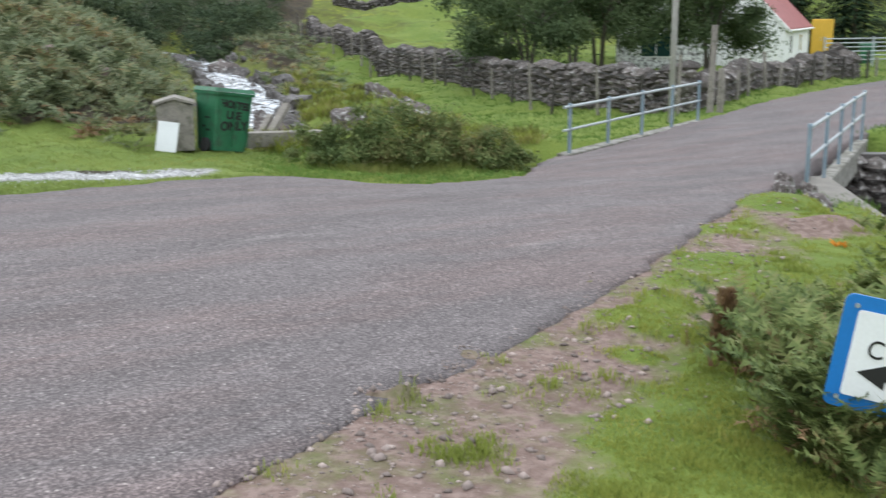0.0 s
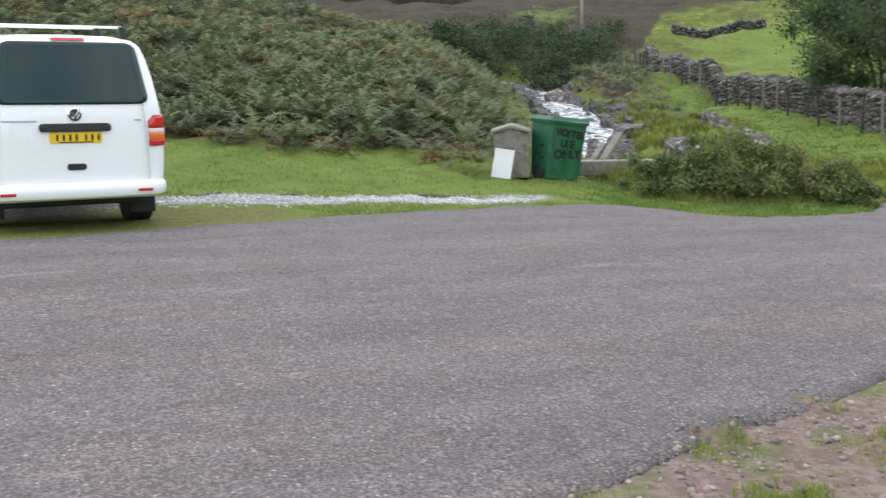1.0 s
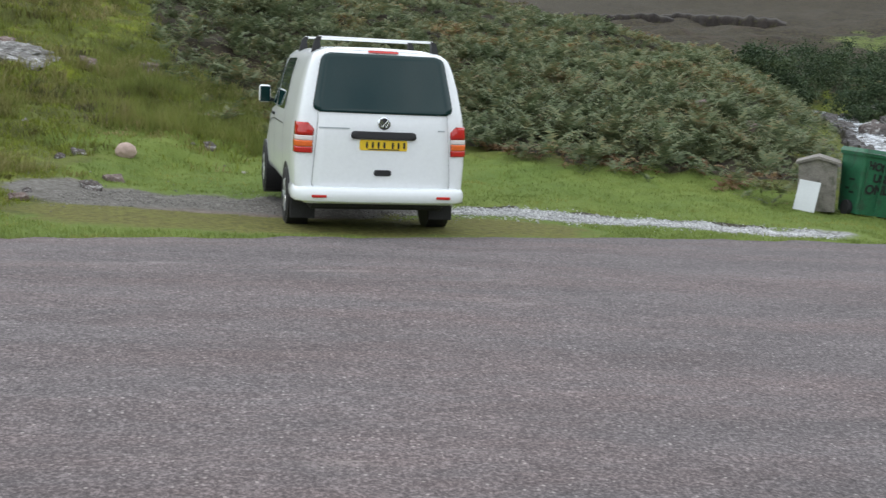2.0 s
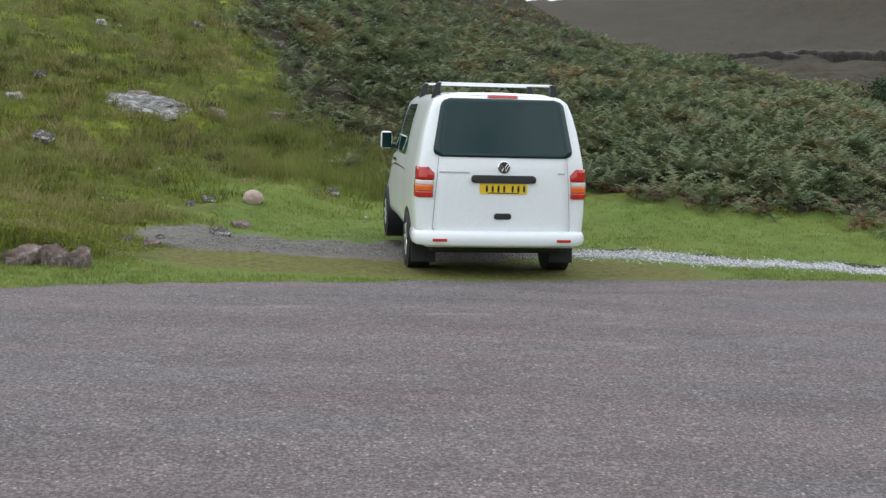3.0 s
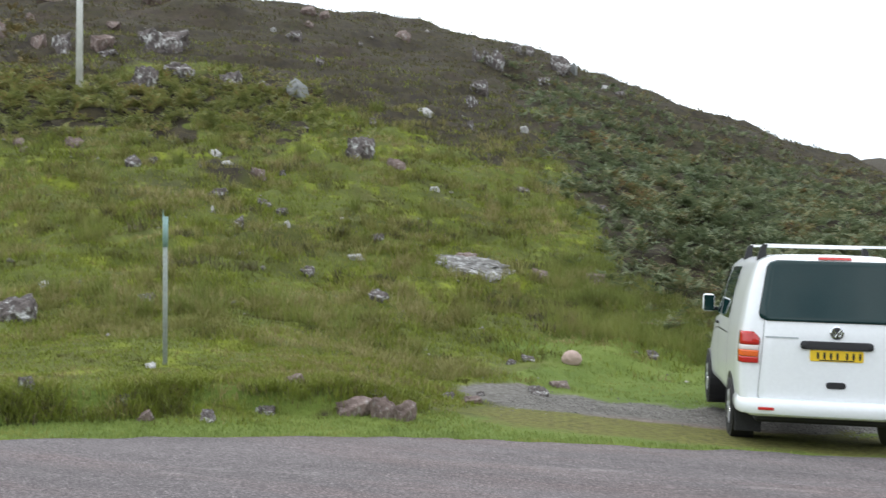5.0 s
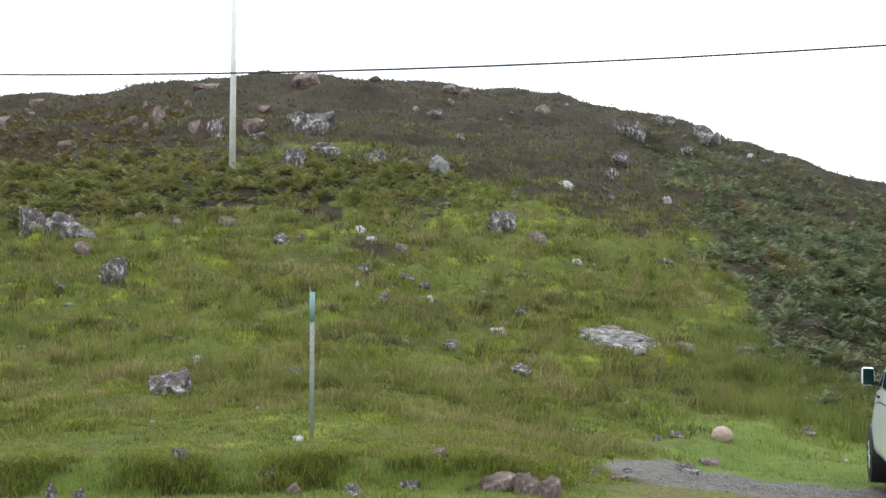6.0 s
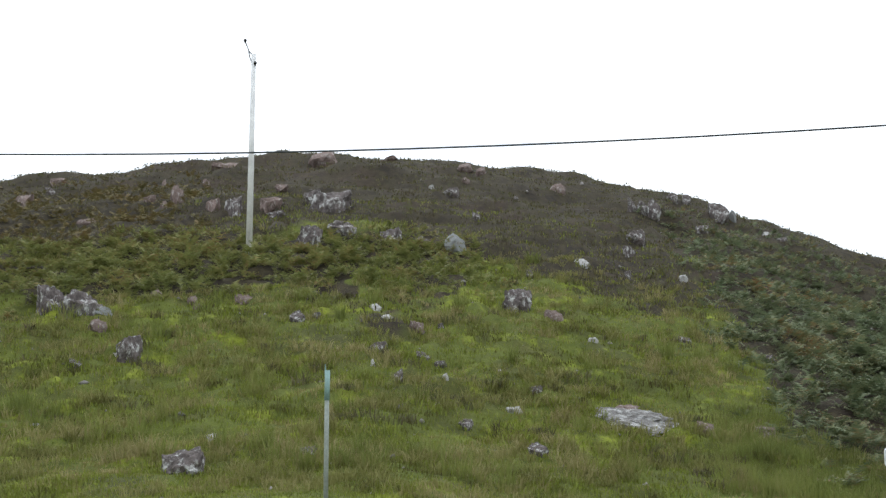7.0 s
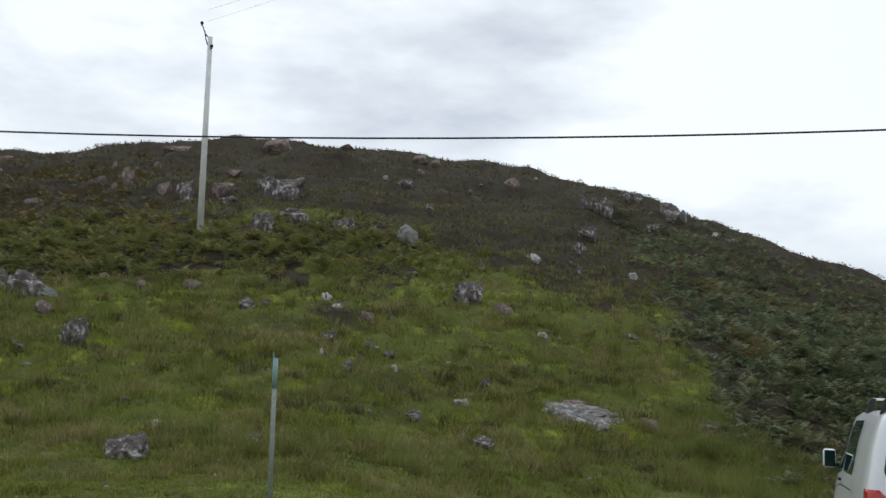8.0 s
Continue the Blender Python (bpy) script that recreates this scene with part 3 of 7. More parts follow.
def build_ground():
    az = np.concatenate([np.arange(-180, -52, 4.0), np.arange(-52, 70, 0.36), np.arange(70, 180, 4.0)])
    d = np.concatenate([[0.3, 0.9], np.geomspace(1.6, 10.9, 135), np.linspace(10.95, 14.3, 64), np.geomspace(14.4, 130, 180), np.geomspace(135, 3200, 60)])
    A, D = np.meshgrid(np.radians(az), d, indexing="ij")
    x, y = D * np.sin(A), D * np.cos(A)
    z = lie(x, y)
    e0, _ = along(NEAR_EDGE, x, y)
    e1, _ = along(FAR_EDGE, x, y)
    on = inside_road(x, y) & (np.minimum(e0, e1) > 0.25)
    z = np.where(on, z - 0.15, np.where(inside_road(x, y), z - 0.02, z))
    verts = np.stack([x, y, z], -1).reshape(-1, 3)
    na, nd = len(az), len(d)
    faces = [(i * nd + j, i * nd + j + 1, ((i + 1) % na) * nd + j + 1, ((i + 1) % na) * nd + j) for i in range(na) for j in range(nd - 1)]
    first = [i * nd for i in range(na)]
    faces.append(first)
    ob = mesh_of("ground", verts, faces, region_mat("moorland"), True)
    heath, bare, lush = covers(x, y)
    col = np.stack([heath, bare, lush, worn_ground(x, y)], -1).reshape(-1)
    attr = ob.data.color_attributes.new("cover", "FLOAT_COLOR", "POINT")
    attr.data.foreach_set("color", col.astype(np.float32))
    g, _ = along(GRAVEL, x, y)
    grey = ob.data.attributes.new("stony", "FLOAT", "POINT")
    grey.data.foreach_set("value", (np.clip(2.2 - g / 0.9, 0, 1) * np.clip(0.5 + (x - 1.2) * 0.4, 0.5, 1)).astype(np.float32).reshape(-1))
    return tagged(ob, "rough green and brown moorland with turf verges", "ground", kind="structure")


GRAVEL = np.array([(-2.9, 13.9), (-1.6, 14.5), (0.2, 14.7), (2.0, 14.65), (3.4, 14.5), (4.7, 14.25), (6.0, 14.1), (7.2, 14.0)])


def worn_ground(x, y):
    """Trodden, mossy mud round the parked van."""
    a, _ = along(np.array([(-2.0, 12.2), (-1.0, 12.2), (1.0, 12.4), (2.6, 12.8)]), x, y)
    b, _ = along(np.array([(-1.8, 13.6), (0.5, 13.6), (1.2, 16.0)]), x, y)
    return np.clip(np.maximum(1.15 - a / 1.5, 1.1 - b / 1.2), 0, 0.95)


def bank_face(x, y):
    """Dark patches painted for shaded hollows, with bare peat, along the bank behind the verge."""
    d, az = np.hypot(x, y), bearing(x, y)
    out = np.interp(az, [-75, -52, -38, -27, -17.5, -13.5], [12.5, 11.3, 11.3, 11.6, 12.2, 13.8]) + 0.22 * wave_noise(x, y, 1.9, 12)
    raw = np.clip(1.6 - np.abs(d - out - 0.03) / 0.12, 0, 1) * (az < -13) * (az > -60)
    return raw * np.clip(0.15 + 0.7 * wave_noise(x, y, 0.8, 13), 0, 0.8)


def peat_lip(x, y):
    """Dark torn turf in patches along the back of the gravel strip."""
    g, _ = along(GRAVEL[3:] + np.array([0.0, 0.62]), x, y)
    g2, _ = along(GRAVEL[3:] + np.array([0.0, -0.60]), x, y)
    return np.clip(1.5 - g / 0.2, 0, 1) * np.clip(0.5 + 1.6 * wave_noise(x * 0.45, y, 0.9, 15), 0, 1) + 0.8 * np.clip(1.5 - g2 / 0.14, 0, 1) * np.clip(1.2 * wave_noise(x * 0.45, y, 0.9, 16), 0, 1)


def covers(x, y):
    d, az = np.hypot(x, y), bearing(x, y)
    wander = 6 * wave_noise(x, y, 14, 36) + 2.5 * wave_noise(x, y, 4, 37)
    heath = np.maximum(np.clip((d - np.interp(az, [-32, -26, -16, -9], [37, 33.5, 33.5, 37]) + wander) / 7, 0, 1), 0.9 * np.clip((d - 39 + 0.4 * wander) / 3, 0, 1)) * (az < 5) + np.clip((d - 57 - 2.0 * np.clip(az - 20, 0, 20) - 26 * np.clip((az - 33.2) / 1.6, 0, 1)) / 9, 0, 1) * (az >= 5)
    tread = np.sin(6.283 * (lie(x, y, False) / 0.85 + 0.55 * wave_noise(x, y, 8.0, 6) + 0.18 * wave_noise(x, y, 2.2, 7)))
    heath = np.maximum(heath * (0.82 + 0.20 * np.clip(tread, -1, 1) * (az < 0)), 0.75 * bracken_cover(x, y))
    face = np.maximum(bank_face(x, y), peat_lip(x, y))
    heath = np.maximum(heath, face)
    lush = np.clip(1 - (d - 19) / 3, 0, 1) * (az > -60) * np.clip((az + 14 + 3 * wave_noise(x, y, 3, 98)) / 6, 0, 1) + np.clip(1 - (d - 11.5) / 1.2, 0, 1)
    lush = lush * (1 - face)
    # the stream's walled cutting takes the dark heath colour throughout
    deep = (lie(x, y, False) < -2.0) & (d < 30)
    heath = np.where(deep, 1.0, heath)
    lush = np.where(deep, 0.0, lush)
    lush = np.maximum(lush, np.clip((az - np.where(d > 72, 35.0, 32.5) + 1.5 * wave_noise(x, y, 4, 96)) / np.where(d > 72, 1.5, 4), 0, 1) * ((az < 70) & (d > 20) & (d < 113)) * np.clip(0.95 - 0.2 * np.clip((d - 60) / 15, 0, 1) - 0.3 * np.clip((d - 40) / 15, 0, 1) * np.clip(wave_noise(x, y, 9, 97) + 0.4, 0, 1), 0, 1))
    lush = np.maximum(lush, 0.5 * np.clip(1.6 - np.hypot((az - 28.9) / 2.0, (d - 116) / 8) + 0.4 * wave_noise(x, y, 9, 94), 0, 1))
    # gravel strip beside the road, a worn patch past the parked van, and the trodden verge
    g, _ = along(GRAVEL, x, y)
    g2, _ = along(np.array([(-2.4, 14.15), (-0.2, 14.2)]), x, y)
    g = np.minimum(g, np.maximum(g2 - 0.8, 0))
    bare = np.clip(1.05 - g / 0.85, 0, 1)
    e, _ = along(NEAR_EDGE, x, y)
    strip = np.interp(x, [-6, 1, 2.8, 3.9, 5.0, 8, 10], [0.7, 1.3, 1.2, 0.95, 1.1, 1.2, 0.8])
    bare = np.maximum(bare, np.clip(1.15 - 0.75 * e / strip, 0, 0.60) * (x < 11) * (e < 2 * strip))
    for hx, hy, hr, hh in HUMMOCKS:
        moss = np.exp(-(((x - hx) ** 2 + (y - hy) ** 2) / (hr * hr * 1.3)) ** 1.5)
        bare, lush = bare * (1 - moss), np.maximum(lush, moss)
    # a worn hollow by the bridge
    bare = np.maximum(bare, 0.75 * np.clip(1.6 - np.hypot(x - 10.0, y - 5.75) / 0.6, 0, 1))
    return heath, bare, np.clip(lush, 0, 1)


build_ground()
build_road()


def build_water():
    line = smooth_line(STREAM, 90)
    k = np.linspace(0, len(STREAM) - 1, 90)
    zz = np.interp(k, np.arange(len(BED)), BED)
    w = np.interp(k, np.arange(len(BED)), [0.8, 0.8, 0.85, 0.85, 0.85, 1.0, 2.4, 2.6, 3.0])
    t = np.gradient(line, axis=0)
    t /= np.linalg.norm(t, axis=1, keepdims=True)
    nrm = np.column_stack([-t[:, 1], t[:, 0]])
    v = np.linspace(-1, 1, 9)
    p = line[:, None, :] + nrm[:, None, :] * (w[:, None] * v[None, :])[..., None]
    z = zz[:, None] + 0.05 * wave_noise(p[..., 0], p[..., 1], 0.8, 41) - 0.05
    verts = np.concatenate([p, z[..., None]], 2).reshape(-1, 3)
    faces = [(i * 9 + j, i * 9 + j + 1, (i + 1) * 9 + j + 1, (i + 1) * 9 + j) for i in range(89) for j in range(8)]
    water = mat("white_water", (0.62, 0.66, 0.70), 0.25, 0, 0.2, 1.5, 9, 0.8, dirt=(0.035, 0.030, 0.026), dirt_at=0.50)
    return tagged(mesh_of("water", verts, faces, water, True), "foaming white stream tumbling over rocks", "stream", kind="structure")


build_water()

# ---- parked van: x to its right, y ahead, origin on the ground under the rear axle ----
SIDE_Z = (0.36, 0.42, 0.5, 0.75, 1.0, 1.2, 1.4, 1.62, 1.82, 1.93, 1.99, 2.025, 2.035)
SIDE_W = (0.84, 0.90, 0.925, 0.94, 0.94, 0.925, 0.89, 0.85, 0.795, 0.745, 0.66, 0.45, 0.0)


def van_half(z):
    return float(np.interp(z, SIDE_Z, SIDE_W))


def van_back(x, z):
    """Where the tail lies ahead of the axle, bowed a little in plan."""
    y = float(np.interp(z, (0.28, 0.5, 1.1, 1.36, 1.95, 2.035), (-0.93, -0.94, -0.94, -0.91, -0.74, -0.66)))
    return y - 0.045 * (1 - (x / 0.85) ** 2)


def van_top(y):
    return float(np.interp(y, (-1, -0.6, 0.4, 1.7, 2.25, 3.15, 3.6, 3.82), (2.025, 2.035, 2.04, 2.02, 1.90, 1.22, 1.06, 0.86)))


def tail_patch(z0, z1, left, right, r=0.03, off=0.006, rows=10, cols=14, deep=0.02):
    """A rounded panel that follows the tail, as a shallow solid; left and right are x at the lower and upper edge."""
    bm = bmesh.new()
    grid = []
    for layer in (off, -deep):
        lay = []
        for i in range(rows + 1):
            k = i / rows
            k = k - 0.12 * math.sin(2 * math.pi * k) / (2 * math.pi) * 4
            z = z0 + (z1 - z0) * k
            e = min(z - z0, z1 - z)
            inset = r - math.sqrt(max(r * r - max(r - e, 0) ** 2, 0))
            a = left[0] + (left[1] - left[0]) * k + inset
            b = right[0] + (right[1] - right[0]) * k - inset
            lay.append([bm.verts.new((x, van_back(x, z) - layer, z)) for x in (a + (b - a) * j / cols for j in range(cols + 1))])
        grid.append(lay)
    f, g = grid
    for i in range(rows):
        for j in range(cols):
            bm.faces.new((f[i][j], f[i][j + 1], f[i + 1][j + 1], f[i + 1][j]))
    ring = [f[0][j] for j in range(cols + 1)] + [f[i][cols] for i in range(1, rows + 1)] + [f[rows][j] for j in range(cols - 1, -1, -1)] + [f[i][0] for i in range(rows - 1, 0, -1)]
    back = [g[0][j] for j in range(cols + 1)] + [g[i][cols] for i in range(1, rows + 1)] + [g[rows][j] for j in range(cols - 1, -1, -1)] + [g[i][0] for i in range(rows - 1, 0, -1)]
    for k in range(len(ring)):
        m = (k + 1) % len(ring)
        bm.faces.new((ring[k], back[k], back[m], ring[m]))
    for v in [v for v in bm.verts if not v.link_faces]:
        bm.verts.remove(v)
    bmesh.ops.recalc_face_normals(bm, faces=bm.faces)
    return bm


def side_patch(s, y0, y1, z0, z1, lean0=0.0, lean1=0.0, off=0.005, rows=8, cols=8, r=0.05):
    """A panel on the flank of side s; lean shifts its ends along y at the upper edge."""
    bm = bmesh.new()
    g = []
    for i in range(rows + 1):
        k = i / rows
        z = z0 + (z1 - z0) * k
        e = min(z - z0, z1 - z)
        inset = r - math.sqrt(max(r * r - max(r - e, 0) ** 2, 0))
        a, b = y0 + lean0 * k + inset, y1 + lean1 * k - inset
        row = []
        for j in range(cols + 1):
            y = a + (b - a) * j / cols
            zz = 0.28 + (z - 0.28) * (van_top(y) - 0.28) / 1.755
            row.append(bm.verts.new((s * (van_half(z) * van_nose(y) + off), y, zz)))
        g.append(row)
    for i in range(rows):
        for j in range(cols):
            q = (g[i][j], g[i][j + 1], g[i + 1][j + 1], g[i + 1][j])
            bm.faces.new(q if s > 0 else q[::-1])
    return bm


def van_nose(y):
    return float(np.interp(y, (-1, 2.4, 3.2, 3.6, 3.8, 3.86), (1, 1, 0.965, 0.91, 0.82, 0.7)))


def build_van(m):
    v = thing("van", m, "white panel van with tinted rear window parked on grass", "van")
    bm = bmesh.new()
    zs = np.concatenate([np.linspace(0.36, 1.92, 22), [1.95, 1.985, 2.01, 2.025, 2.035]])
    rings = []
    for inset, dy in ((0.085, 0.0), (0.045, 0.012), (0.015, 0.045), (0.0, 0.11)):
        ring = []
        for sgn in (-1, 1):
            half = []
            for z in zs:
                w = max(van_half(z) - inset, 0.0)
                half.append((sgn * w, van_back(w, z) + dy, z - 0.4 * inset * (z > 1.95)))
            ring += half if sgn < 0 else half[::-1][1:]
        rings.append(ring)
    for y in (-0.4, 0.0, 0.6, 1.2, 1.7, 2.0, 2.25, 2.55, 2.85, 3.15, 3.4, 3.6, 3.72, 3.8, 3.86):
        top, nose, ring = van_top(y), van_nose(y), []
        for sgn in (-1, 1):
            half = [(sgn * van_half(z) * nose, y, 0.28 + (z - 0.28) * (top - 0.28) / 1.755) for z in zs]
            ring += half if sgn < 0 else half[::-1][1:]
        rings.append(ring)
    vs = [[bm.verts.new(p) for p in ring] for ring in rings]
    n = len(vs[0])
    for a, b in zip(vs, vs[1:]):
        for j in range(n):
            k = (j + 1) % n
            bm.faces.new((a[j], b[j], b[k], a[k]))
    mid = len(zs) - 1
    for end in (vs[0], vs[-1]):
        for j in range(mid):
            a, b, c, d = end[j], end[j + 1], end[n - 1 - j - 1], end[n - 1 - j]
            bm.faces.new((a, b, c, d) if b is not c else (a, b, d))
    bmesh.ops.recalc_face_normals(bm, faces=bm.faces)
    body = part("body", bm, M["white_paint"], v, "", True)
    # wheel arches (black discs standing for their shaded hollows), sills and underside
    for s in (-1, 1):
        for y in (0.0, 3.0):
            bm = bmesh.new()
            rod(bm, (s * 0.70, y, 0.34), (s * 0.942, y, 0.34), 0.375, seg=28)
            part("arch_hollow", bm, M["black_plastic"], v, "black disc standing for the shaded wheel arch hollow")
            w = part("wheel", wheel_bm(), M["rubber"], v, "black tyre", True)
            w.location = (s * 0.842, y, 0.33)
            for nm, b2, mm in (("rim", rim_bm(s), M["alloy"]), ("hub_cap", rod(bmesh.new(), (s * 0.10, 0, 0), (s * 0.118, 0, 0), 0.055, 0.045, 14), M["grey_steel"])):
                part(nm, b2, mm, w)
        bm = bmesh.new()
        box(bm, (0.28, 0.03, 0.30), (s * 0.79, -0.47, 0.24), pose(0, 0, 0, -4), 0.01)
        part("mud_flap", bm, M["rubber"], v, "black rubber mud flap")
    bm = bmesh.new()
    box(bm, (1.5, 4.5, 0.12), (0, 1.5, 0.33), bevel=0.03)
    part("underside", bm, M["black_plastic"], v)
    # rear bumper
    bm = bmesh.new()
    pts = [(-0.93, -0.42), (-0.945, -0.72), (-0.92, -0.90), (-0.82, -1.0), (-0.4, -1.045), (0, -1.055)]
    pts += [(-x, y) for x, y in pts[-2::-1]]
    prof = [(0.0, 0.385), (0.012, 0.40), (0.02, 0.45), (0.015, 0.50), (-0.008, 0.535), (-0.05, 0.545)]
    rows = []
    for x, y in pts:
        nx, ny = x * 0.9, y + 0.35
        ln = math.hypot(nx, ny)
        rows.append([bm.verts.new((x + nx / ln * o, y + ny / ln * o, z)) for o, z in prof] + [bm.verts.new((x - nx / ln * 0.09, y - ny / ln * 0.09, z)) for z in (0.54, 0.385)])
    for a, b in zip(rows, rows[1:]):
        for j in range(len(a)):
            k = (j + 1) % len(a)
            bm.faces.new((a[j], a[k], b[k], b[j]))
    bm.faces.new(rows[0])
    bm.faces.new(rows[-1][::-1])
    bmesh.ops.recalc_face_normals(bm, faces=bm.faces)
    bumper = part("rear_bumper", bm, M["white_paint"], v, "", True)
    for s in (-1, 1):
        bm = bmesh.new()
        box(bm, (0.16, 0.03, 0.03), (s * 0.68, -1.028, 0.448), pose(0, 0, 0, 0, 0, 0), 0.006)
        part("reflector", bm, M["red_lamp"], bumper, "red reflector strip")
    # tailgate with its seam, window and fittings
    part("tailgate_seam", tail_patch(0.487, 1.998, (-0.766, -0.658), (0.766, 0.658), 0.05, 0.002), M["seam_grey"], v, "dark tailgate gap")
    gate = part("tailgate", tail_patch(0.492, 1.995, (-0.761, -0.653), (0.761, 0.653), 0.045, 0.007), M["white_paint"], v, "", True)
    part("rear_window", tail_patch(1.34, 1.965, (-0.775, -0.665), (0.775, 0.665), 0.09, 0.012, 14, 16), M["glass"], gate, "dark tinted rear window", True)
    part("brake_light", tail_patch(1.98, 2.005, (-0.17, -0.16), (0.17, 0.16), 0.01, 0.018, 4, 6), M["red_lamp"], gate, "red high brake light")
    part("grip_strip", tail_patch(1.07, 1.15, (-0.355, -0.35), (0.355, 0.35), 0.03, 0.035, 6, 10), M["black_plastic"], gate, "black grip strip", True)
    part("plate_recess", tail_patch(0.91, 1.075, (-0.30, -0.30), (0.30, 0.30), 0.02, 0.0085, 4, 8), M["white_paint"], gate)
    part("plate_trim", tail_patch(0.956, 0.966, (-0.17, -0.17), (0.17, 0.17), 0.004, 0.0185, 2, 4, 0.001), M["black_ink"], gate)
    plate = part("number_plate", tail_patch(0.95, 1.062, (-0.26, -0.26), (0.26, 0.26), 0.008, 0.016, 4, 6), M["yellow_plate"], gate, "yellow number plate")
    for k in range(7):
        x = -0.195 + k * 0.063 + (0.03 if k > 3 else 0)
        part("bar", tail_patch(0.972, 1.040, (x, x), (x + 0.026, x + 0.026), 0.004, 0.0185, 2, 2, 0.001), M["black_ink"], plate, "dark bar")
    part("latch", tail_patch(0.675, 0.74, (-0.095, -0.095), (0.095, 0.095), 0.028, 0.018, 8, 6), M["black_plastic"], gate, "black latch", True)
    emblem = part("emblem", disc_on_tail(0.0, 1.24, 0.073, 0.02), M["chrome"], gate, "round chrome emblem", True)
    part("emblem_field", disc_on_tail(0.0, 1.24, 0.06, 0.024), M["black_plastic"], emblem)
    for a, b in ((-0.045, -0.012), (0.045, 0.012)):
        bm = bmesh.new()
        for (x0, z0), (x1, z1) in (((a, 1.282), (b, 1.236)), ((a * 1.1, 1.25), (a * 0.45, 1.192)), ((b * 0.3, 1.232), (a * 0.45, 1.192))):
            rod(bm, (x0, van_back(x0, z0) - 0.026, z0), (x1, van_back(x1, z1) - 0.026, z1), 0.006, seg=6)
        part("stroke", bm, M["chrome"], emblem)
    for x0, x1 in ((-0.70, -0.37), (0.60, 0.68)):
        part("lettering_bar", tail_patch(1.168, 1.182, (x0, x0), (x1, x1), 0.004, 0.010, 2, 3, 0.001), M["grey_steel"], gate, "small grey lettering bar")
    # tail lamps: red above, clear band, amber below
    for s in (-1, 1):
        lamp = None
        for nm, z0, z1, mm in (("tail_lamp", 1.085, 1.225, "red_lamp"), ("reversing_lens", 1.035, 1.085, "clear_lamp"), ("indicator_lens", 0.965, 1.035, "amber_lamp"), ("lower_lens", 0.90, 0.965, "red_lamp")):
            b2 = lamp_bm(s, z0, z1)
            lamp = part(nm, b2, M[mm], lamp or v, "", True) if lamp is None else (part(nm, b2, M[mm], lamp, "", True) and lamp)
    # flanks: glass, seams, handle, black strip painted for the crease's shade
    for s in (-1, 1):
        part("door_window", side_patch(s, 1.62, 2.72, 1.27, 1.88, 0.02, -0.42), M["glass"], v, "dark side window", True)
        part("side_window", side_patch(s, 0.55, 1.52, 1.27, 1.88, 0.02, 0.0), M["glass"], v, "dark side window", True)
        for y in (0.42, 1.56):
            part("door_seam", side_patch(s, y, y + 0.012, 0.45, 1.88, 0.0, 0.0, 0.003, 10, 1, 0.0), M["black_plastic"], v)
        part("crease_shade", side_patch(s, 0.5, 3.3, 1.10, 1.115, 0, 0, 0.004, 1, 12, 0.0), M["black_plastic"], v, "dark strip painted for the body crease's shade")
        bm = bmesh.new()
        box(bm, (0.03, 0.2, 0.035), (s * 0.945, 1.75, 1.16), bevel=0.01)
        part("door_handle", bm, M["black_plastic"], v)
        bm = bmesh.new()
        box(bm, (0.155, 0.09, 0.235), (s * 0.995, 2.52, 1.37), pose(0, 0, 0), 0.035)
        mirror = part("wing_mirror", bm, M["white_paint"], v, "white wing mirror", True)
        bm = bmesh.new()
        box(bm, (0.132, 0.01, 0.205), (s * 0.992, 2.471, 1.366), bevel=0.004)
        part("mirror_glass", bm, M["glass"], mirror)
        bm = bmesh.new()
        box(bm, (0.12, 0.05, 0.05), (s * 0.935, 2.53, 1.29), bevel=0.01)
        part("mirror_arm", bm, M["black_plastic"], mirror)
    bm = bmesh.new()
    g = [[bm.verts.new((x * (0.80 - 0.1 * k), 3.13 - 0.86 * k - 0.06 * (abs(x)) ** 2, 1.255 + 0.595 * k + 0.012)) for x in np.linspace(-1, 1, 9)] for k in np.linspace(0, 1, 7)]
    for a, b in zip(g, g[1:]):
        for j in range(8):
            bm.faces.new((a[j], a[j + 1], b[j + 1], b[j]))
    part("windscreen", bm, M["glass"], v, "", True)
    # roof bars
    for y in (-0.30, 0.95):
        bm = bmesh.new()
        box(bm, (1.30, 0.055, 0.026), (0, y, 2.125), pose(0, 0, 0, 0), 0.008)
        bar = part("roof_bar", bm, M["bright_bar"], v, "pale aluminium roof bar")
        for s in (-1, 1):
            bm = bmesh.new()
            prism(bm, [(s * 0.625, 2.0), (s * 0.725, 1.955), (s * 0.685, 2.105), (s * 0.655, 2.132), (s * 0.615, 2.132), (s * 0.63, 2.08)], 0.075, Matrix.Translation((0, y, 0)))
            part("foot", bm, M["black_plastic"], bar, "black roof bar foot")
    return v


def wheel_bm():
    bm = bmesh.new()
    prof = [(-0.1, 0.2), (-0.115, 0.25), (-0.11, 0.30), (-0.085, 0.325), (0.0, 0.33), (0.085, 0.325), (0.11, 0.30), (0.115, 0.25), (0.1, 0.2)]
    rows = [[bm.verts.new((x, r * math.cos(a), r * math.sin(a))) for x, r in prof] for a in np.linspace(0, 2 * math.pi, 33)[:-1]]
    for i in range(32):
        a, b = rows[i], rows[(i + 1) % 32]
        for j in range(len(prof) - 1):
            bm.faces.new((a[j], a[j + 1], b[j + 1], b[j]))
    bmesh.ops.recalc_face_normals(bm, faces=bm.faces)
    return bm


